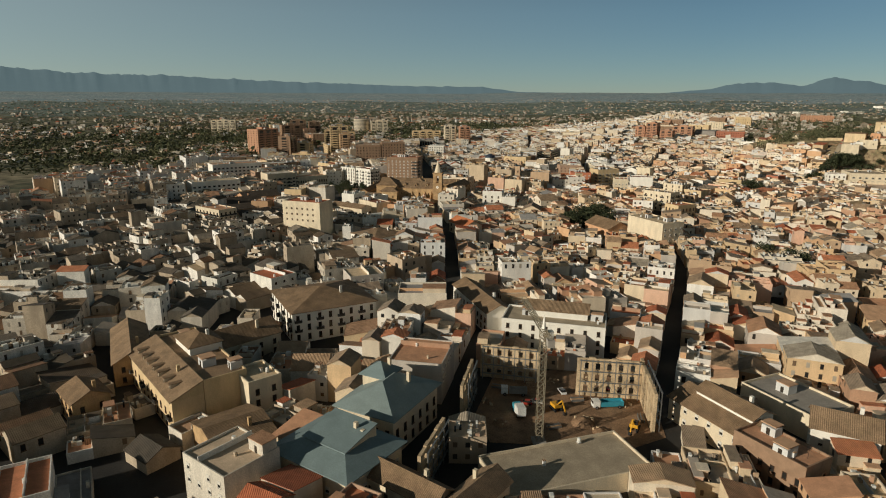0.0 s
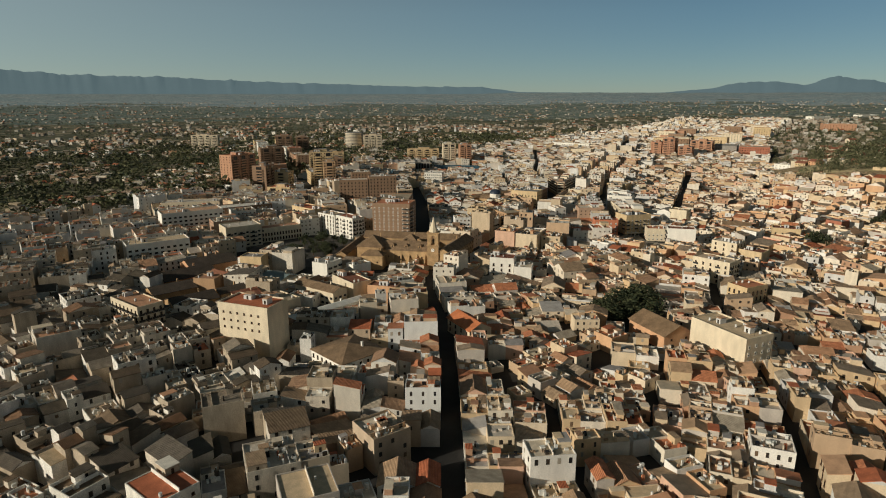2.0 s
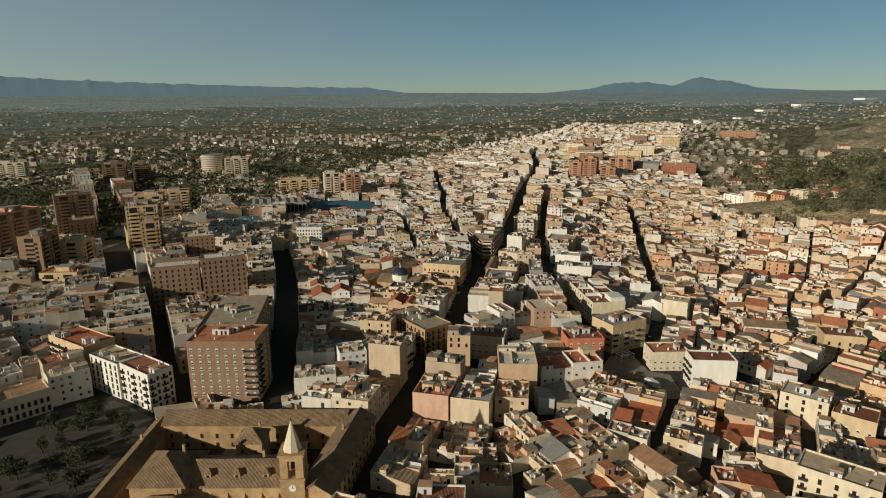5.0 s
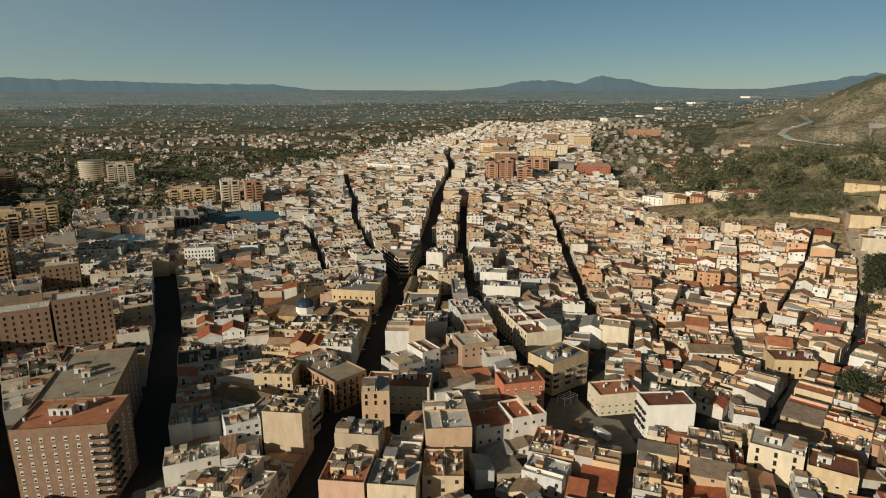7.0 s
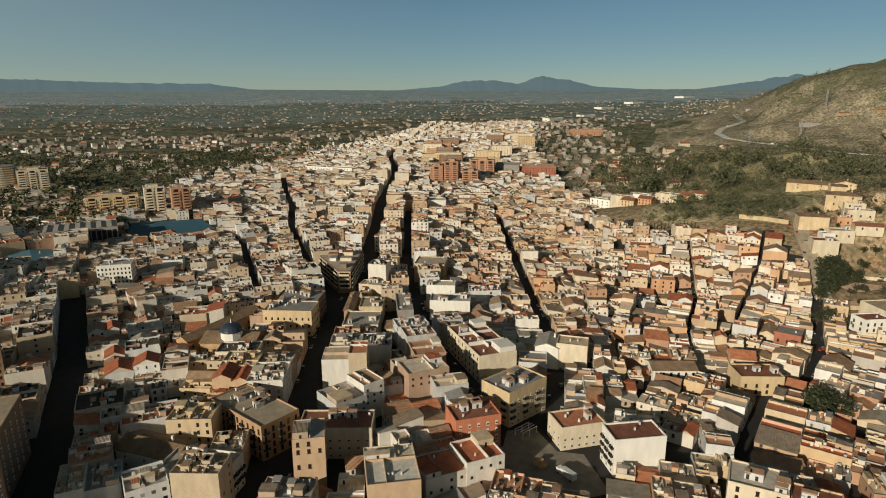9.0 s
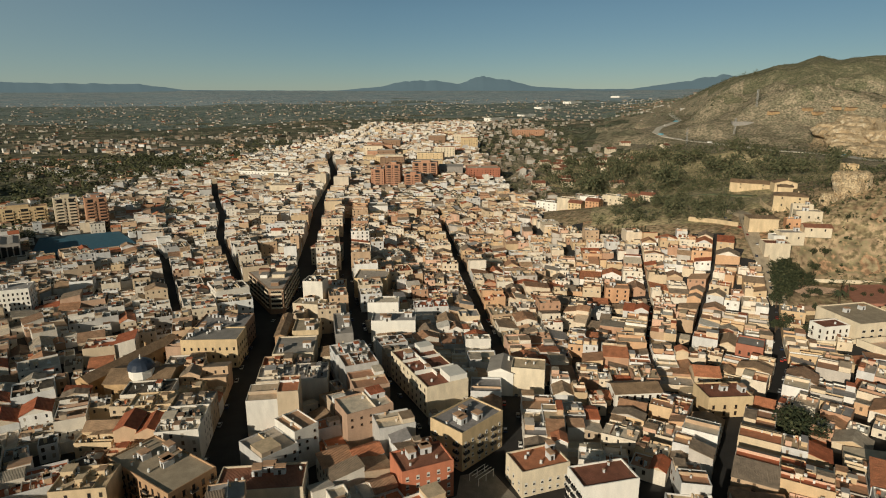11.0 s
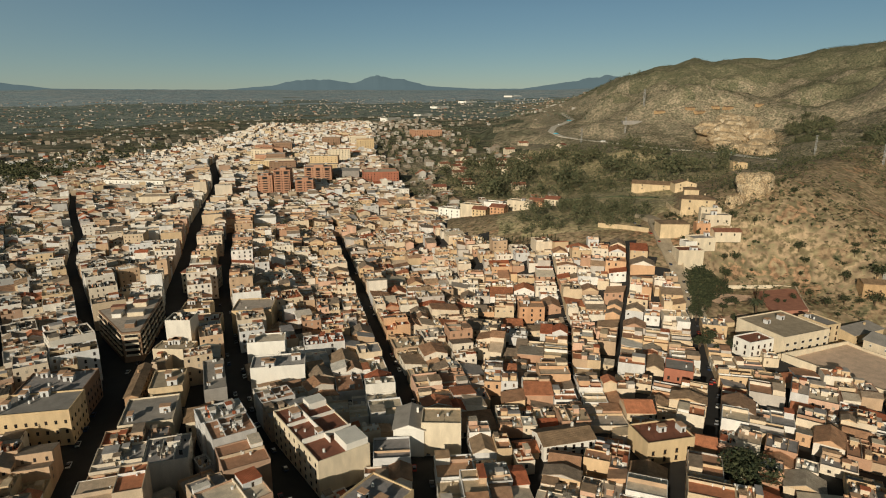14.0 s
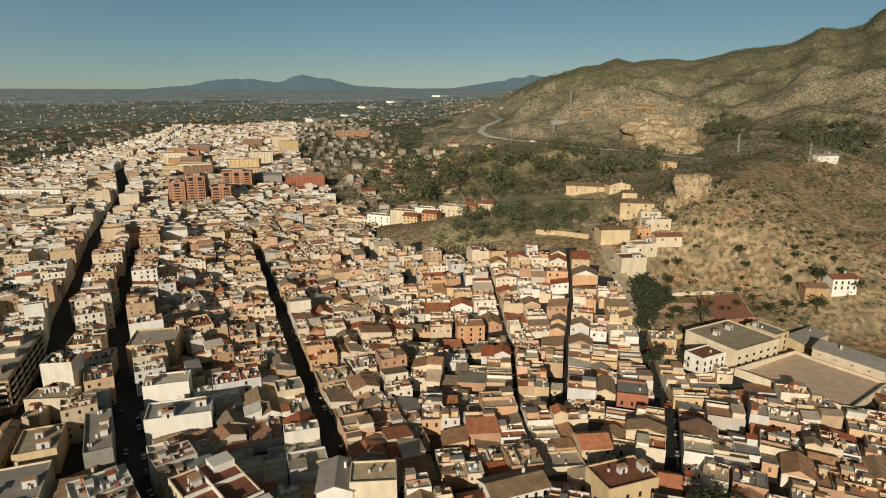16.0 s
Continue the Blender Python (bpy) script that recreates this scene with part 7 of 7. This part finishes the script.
# ---- trees ----
def tree_meshes(seed, height, spread, n, shape="round"):
    """Trunk with limbs, and a crown of many small leaf clumps."""
    g = random.Random(seed)
    t = Build()
    t.tube(0, 0, -1, height * 0.45, 0.28, 0.18, 7, M_BARK, False)
    for k in range(5):
        a, q = g.uniform(0, 6.28), g.uniform(0.4, 0.7) * spread
        x, y, z = math.cos(a) * q, math.sin(a) * q, height * g.uniform(0.55, 0.85)
        z0, s = height * g.uniform(0.25, 0.42), 0.09
        t.add([(-s, -s, z0), (s, -s, z0), (0, s, z0), (x - 0.03, y, z), (x + 0.03, y, z), (x, y + 0.03, z)], [(0, 1, 4, 3), (1, 2, 5, 4), (2, 0, 3, 5)], M_BARK)
    c = Build()
    lobes = [(g.uniform(-0.6, 0.6) * spread, g.uniform(-0.6, 0.6) * spread, height * g.uniform(0.5, 0.85), spread * g.uniform(0.35, 0.6)) for _ in range(9)]
    for k in range(n):
        if shape == "tall":
            z = g.uniform(0.1, 1.0)
            a, q = g.uniform(0, 6.28), spread * (1 - z * 0.85) * g.uniform(0.5, 1)
            x, y, z = math.cos(a) * q, math.sin(a) * q, z * height
        else:
            lx, ly, lz, lr = g.choice(lobes)
            u = Vector((g.gauss(0, 1), g.gauss(0, 1), g.gauss(0, 0.8))).normalized() * lr * g.uniform(0.7, 1.08)
            x, y, z = lx + u.x, ly + u.y, lz + u.z
        s = g.uniform(0.22, 0.5) * (spread / 3) ** 0.5
        p = [Vector((g.uniform(-1, 1), g.uniform(-1, 1), g.uniform(-0.7, 0.7))) * s for _ in range(4)]
        c.add([(x + q.x, y + q.y, z + q.z) for q in p], [(0, 1, 2), (0, 2, 3), (0, 3, 1), (1, 3, 2)], M_LEAF)
    return t.mesh("trunk"), c.mesh("crown")


KINDS = [tree_meshes(1, 5.5, 2.6, 420), tree_meshes(2, 6.5, 3.2, 520), tree_meshes(3, 4.5, 2.2, 340), tree_meshes(4, 8, 1.1, 260, "tall")]
BIG = tree_meshes(9, 7.5, 7.5, 2600)


def tree(x, y, kind, size, label, g, group="trees", tall=1.0):
    root = thing("tree", x, y, land(x, y), g.uniform(0, 6.28), label, "tree", group)
    root.scale = (size, size, size * g.uniform(0.9, 1.1) * tall)
    part("trunk", kind[0], root)
    part("crown", kind[1], root)


tg = random.Random(33)
tree(90, 357, BIG, 1.7, "great dark fig tree among the roofs", tg, tall=0.68)
tree(79, 350, BIG, 1.2, "dark broad-crowned tree among the roofs", tg, tall=0.75)
tree(243.5, 476.5, BIG, 1.05, "dense green tree between the houses", tg)
tree(161, 268, BIG, 0.8, "broad green tree among the houses", tg)
tree(150, 276, KINDS[1], 1.3, "green garden tree among the houses", tg)
for i in range(40):
    tree(tg.uniform(-92, -60), tg.uniform(440, 505), tg.choice(KINDS[:3]), tg.uniform(0.7, 1.1), "small tree on the town square", tg)
for i in range(30):
    q = tg.random()
    tree(360 + q * 28 + tg.uniform(-6, 6), 562 + q * 14 + tg.uniform(-5, 4), tg.choice(KINDS[:2]), tg.uniform(0.9, 1.6), "dark pine beside the rising lane", tg)
for i in range(14):
    tree(tg.uniform(322, 333), tg.uniform(525, 540), tg.choice(KINDS[:3]), tg.uniform(0.6, 1.1), "shrub in the roadside bed", tg)
for i in range(60):
    tree(tg.uniform(395, 480), tg.uniform(500, 625), tg.choice(KINDS[:3]), tg.uniform(0.4, 0.8), "scrub tree on the dry slope", tg)


for i in range(22):
    tree(339 + i * 1.1 + tg.uniform(-0.4, 0.4), 712 - i * 2.4, KINDS[3], tg.uniform(0.85, 1.0), "dark clipped cypress in the garden hedge", tg)


for x, y, k in ((366, 566, 1.5), (372, 570, 1.4), (384, 568, 1.2), (392, 566, 1.3), (378, 560, 1.2), (354, 553, 1.1), (360, 557, 1.3), (349, 556, 1.0), (356, 561, 1.2), (363, 550, 0.8), (386, 560, 1.1), (440, 548, 0.9), (447, 493, 1.6), (425, 503, 1.3),
                (435, 521, 1.1), (420, 515, 1.0), (440, 508, 1.1), (452, 500, 1.0), (412, 520, 0.9)):
    tree(x, y, tg.choice(KINDS[:3]), k * 1.15, "dark green tree round the sports court", tg)
for x, y, k in ((343, 553, 1.1), (351, 556, 1.5), (357, 558, 1.6), (364, 557, 1.5), (360, 564, 1.6), (367, 569, 1.3), (385, 569, 1.3), (398, 569, 1.1), (374, 549, 0.9), (371, 552, 1.0), (360, 543, 0.7), (378, 575, 1.2),
                (412, 577, 0.9), (418, 573, 0.8), (392, 579, 0.9), (407, 572, 0.9)):
    tree(x, y, tg.choice(KINDS[:3]), k * 1.2, "dark green tree on the garden terrace", tg)


def palm_tree(x, y, s):
    """Ringed trunk under a head of arching fronds."""
    g = random.Random(int(x + y))
    root = thing("palm_tree", x, y, land(x, y), 0, "tall date palm with arching fronds beside the court", "palm")
    b = Build()
    for k in range(8):
        b.box(-0.4 + 0.02 * k, -0.4 + 0.02 * k, k * s * 0.12 - 0.5, 0.4 - 0.02 * k, 0.4 - 0.02 * k, (k + 1) * s * 0.12, M_BARK)
    part("trunk", b, root)
    for i in range(26):
        a, lift, reach = i * 2.4, g.uniform(-0.2, 1.0), s * g.uniform(0.42, 0.55)
        v, f, b = [], [], Build()
        for k in range(6):
            q = k / 5
            o, z, e = reach * q, s * 0.98 + reach * (lift * q - 0.9 * q * q), 0.42 * math.sin(math.pi * (0.15 + 0.8 * q))
            c, t = math.cos(a), math.sin(a)
            v += [(c * o - t * e, t * o + c * e, z - 0.2 * e), (c * o, t * o, z + 0.12), (c * o + t * e, t * o - c * e, z - 0.2 * e)]
        for k in range(5):
            p = 3 * k
            f += [(p, p + 3, p + 4, p + 1), (p + 1, p + 4, p + 5, p + 2)]
        b.add(v, f, M_PINE)
        part("frond", b, root)


palm_tree(374.2, 538.6, 8.5)
for x, y in ((389, 545), (390.5, 543), (396, 549)):
    tree(x, y, KINDS[3], 0.9, "narrow dark cypress beside the court", tg)


def crowns(name, spots, label, g, kinds, leaf=M_LEAF, size=0.42, high=1.0):
    """A wood too large to count, as leaf clumps on the ground."""
    b = Build()
    for x, y, s in spots:
        z = land(x, y)
        lob = [(x + g.uniform(-0.7, 0.7) * s, y + g.uniform(-0.7, 0.7) * s, z + s * g.uniform(0.6, 1.5) * high, s * g.uniform(0.4, 0.7)) for _ in range(4)]
        b.at()
        for k in range(kinds):
            lx, ly, lz, lr = g.choice(lob)
            u = Vector((g.gauss(0, 1), g.gauss(0, 1), g.gauss(0, 0.8 * high))).normalized() * lr
            q = [Vector((g.uniform(-1, 1), g.uniform(-1, 1), g.uniform(-0.7, 0.7) * high)) * s * size for _ in range(4)]
            b.add([(lx + u.x + p.x, ly + u.y + p.y, lz + u.z + p.z) for p in q], [(0, 1, 2), (0, 2, 3), (0, 3, 1), (1, 3, 2)], leaf)
    tagged(new(name, b.mesh(name)), label, "trees", kind="stuff")


GARDEN = ((352, 706), (440, 745), (490, 700), (440, 645), (415, 632), (386, 655))
spots = []
while len(spots) < 400:
    x, y = tg.uniform(490, 890), tg.uniform(715, 1100)
    if inside(x, y, WOOD) and noise.noise(Vector((x / 38, y / 38, 0))) > -0.04 and plan.free(x, y, 0, 8, 8):
        spots.append((x, y, tg.uniform(3.6, 9.5)))
while len(spots) < 640:
    x, y = tg.uniform(350, 500), tg.uniform(632, 750)
    if inside(x, y, GARDEN) and noise.noise(Vector(((x - y) / 9, (x + y) / 60, 4))) > -0.08:
        spots.append((x, y, tg.uniform(1.8, 3.8)))
while len(spots) < 1340:
    y = tg.uniform(820, 1700)
    x = between(y, RIGHT) + 3 + 250 * tg.random()
    if plan.free(x, y, 0, 4, 4):
        spots.append((x, y, tg.uniform(2.2, 4.6)))
while len(spots) < 1690:
    y = tg.uniform(900, 2050)
    x = tg.uniform(between(y, LEFT), between(y, RIGHT))
    if plan.free(x, y, 0, 3, 3):
        spots.append((x, y, tg.uniform(2.6, 4.4)))
crowns("pine_wood", spots, "dark pines and garden trees below the hill", tg, 52, M_PINE, 0.21, 1.35)
spots = []
PINES = (((1315, 933), (1317, 891), (1277, 841), (1044, 754), (981, 762), (1093, 835)), ((1077, 728), (1090, 681), (1097, 609), (987, 586), (900, 600), (948, 680)))
for area, n in zip(PINES, (260, 300)):
    x0, x1, y0, y1 = min(p[0] for p in area), max(p[0] for p in area), min(p[1] for p in area), max(p[1] for p in area)
    while n:
        x, y = tg.uniform(x0, x1), tg.uniform(y0, y1)
        if inside(x, y, area):
            spots.append((x, y, tg.uniform(3.2, 6)))
            n -= 1
crowns("pine_plantation", spots, "dark pines planted in blocks on the hill", tg, 26, M_PINE, 0.32, 1.2)
spots = []
while len(spots) < 15000:
    r, th = 950 + 1700 * tg.random(), math.radians(tg.uniform(49, 86))
    x, y = 89 + r * math.sin(th), 430 + r * math.cos(th)
    if noise.fractal(Vector((x / 300, y / 300, 2)), 1, 2, 3) > -0.1:
        spots.append((x, y, tg.uniform(2.2, 5.0)))
crowns("hill_scrub", spots, "grey-green scrub scattered over the dry hills", tg, 3, M_SCRUB, 0.42, 0.5)
spots = []
while len(spots) < 9000:
    x, y = tg.uniform(405, 1000), tg.uniform(400, 900)
    if noise.noise(Vector((x / 50, y / 50, 5))) > -0.15 and not inside(x, y, COURT) and (y < 620 or x > 570):
        spots.append((x, y, tg.uniform(1.2, 2.4) if tg.random() < 0.8 else tg.uniform(2.4, 4)))
crowns("slope_shrubs", spots, "dark shrubs dotted over the near slope", tg, 3, M_SCRUB)
spots = []
while len(spots) < 11000:
    r, th = 300 + 6000 * tg.random() ** 1.6, math.radians(tg.uniform(-62, 56))
    x, y = 40 + r * math.sin(th), 400 + r * math.cos(th)
    if in_town(x, y) or (th > 0.6 and r < 1500) or (x > 300 and r < 1000) or r > 4300:
        continue
    if noise.fractal(Vector((x / 250, y / 250, 4)), 1, 2, 3) > -0.12 * (1 if r > 1200 else 4):
        spots.append((x, y, (tg.uniform(3, 6.5) if r < 1500 else tg.uniform(2.4, 4.6)) * (1 + r / 6000)))
count = 0
while count < 4600:
    y = tg.uniform(560, 1600)
    x = between(y, LEFT) - 2 - 620 * tg.random()
    if plan.free(x, y, 0, 5, 5):
        spots.append((x, y, tg.uniform(3, 6.5)))
        count += 1
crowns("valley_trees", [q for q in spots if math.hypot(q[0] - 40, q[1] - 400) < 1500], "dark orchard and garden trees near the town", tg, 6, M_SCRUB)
# distant trees get the leaves with haze painted into the colour
crowns("orchard_trees", [q for q in spots if math.hypot(q[0] - 40, q[1] - 400) >= 1500], "grey-green orchard trees spread over the valley", tg, 6, M_HAZELEAF)

# ---- farmhouses of the valley ----
b = Build()
count = 0
while count < 5400:
    r, th = 420 + (5600 * tg.random() ** 1.3 if count < 4000 else 1300 * tg.random()), math.radians(tg.uniform(-62, 52))
    x, y = 40 + r * math.sin(th), 400 + r * math.cos(th)
    if in_town(x, y) or (th > 0.55 and r < 1900) or (x > 250 and y < 1000) or r > 5000 or noise.noise(Vector((x / 160, y / 160, 11))) < -0.12:
        continue
    count += 1
    w, d, h = tg.uniform(5, 13), tg.uniform(5, 9), tg.uniform(2.6, 5) * (1 if count < 4000 else 1.6)
    b.at(x, y, land(x, y), tg.uniform(-0.6, 0.6))
    b.box(-w / 2, -d / 2, -3, w / 2, d / 2, h, M_WALLS if r < 1500 and count % 2 else M_FARM)
    if tg.random() < 0.3:
        b.gable(w, d, h, 1.6, M_TILES, M_WALLS, 0.4)
    else:
        b.box(-w / 2 + 0.4, -d / 2 + 0.4, h, w / 2 - 0.4, d / 2 - 0.4, h + 0.1, M_ROOFS)
tagged(new("valley_houses", b.mesh("valley_houses")), "white farmhouses and sheds spread over the valley", "houses", kind="stuff")

# ---- motorway and railway ----
def strip(name, pts, half, lift, mat, label, category):
    """A band along a line, level with its highest edge."""
    b, v, f, n = Build(), [], [], 10 * (len(pts) - 1)
    for i in range(n + 1):
        j = min(len(pts) - 2, i // 10)
        (ax, ay), (bx, by) = pts[j], pts[j + 1]
        x, y = ax + (bx - ax) * (i / 10 - j), ay + (by - ay) * (i / 10 - j)
        q = math.hypot(bx - ax, by - ay)
        nx, ny = -(by - ay) / q * half, (bx - ax) / q * half
        z = max(land(x, y), land(x + nx, y + ny), land(x - nx, y - ny)) + lift
        v += [(x - nx, y - ny, z), (x + nx, y + ny, z), (x - nx, y - ny, z - 5), (x + nx, y + ny, z - 5)]
    for i in range(n):
        p = 4 * i
        f += [(p, p + 4, p + 5, p + 1), (p + 2, p + 6, p + 4, p), (p + 1, p + 5, p + 7, p + 3)]
    b.add(v, f, mat)
    setting(name, b, label, category)


P_CONCRETE = paint("pale_concrete", (208, 198, 180), stain=0.2)
strip("motorway", tuple(p[:2] for p in MOTORWAY), 6.5, 0.8, P_CONCRETE, "pale concrete motorway along the hill", "road")
strip("railway", RAILWAY, 9, 0.4, P_PAVE, "pale gravel railway bed beside the town", "railway")
for side in (-4, 1.5):
    strip("track", tuple((x + side, y) for x, y in RAILWAY), 0.7, 0.6, P_RAIL, "dark rails along the gravel bed", "railway")
strip("hill_track", ((1287, 859), (1100, 776), (908, 694), (899, 677), (840, 640)), 2.2, 0.5, P_PAVE, "pale dirt track over the hill", "road")
strip("lane", ((346, 553), (358, 565), (374, 583), (390, 602), (405, 616), (420, 629), (430, 646)), 4.2, 0.3, P_PAVE, "pale concrete lane climbing past the last houses", "road")
strip("lawn", ((512, 798), (514, 762), (517, 725), (520, 692)), 5.0, 0.4, P_LAWN, "long dry lawn below the farmhouse", "field")
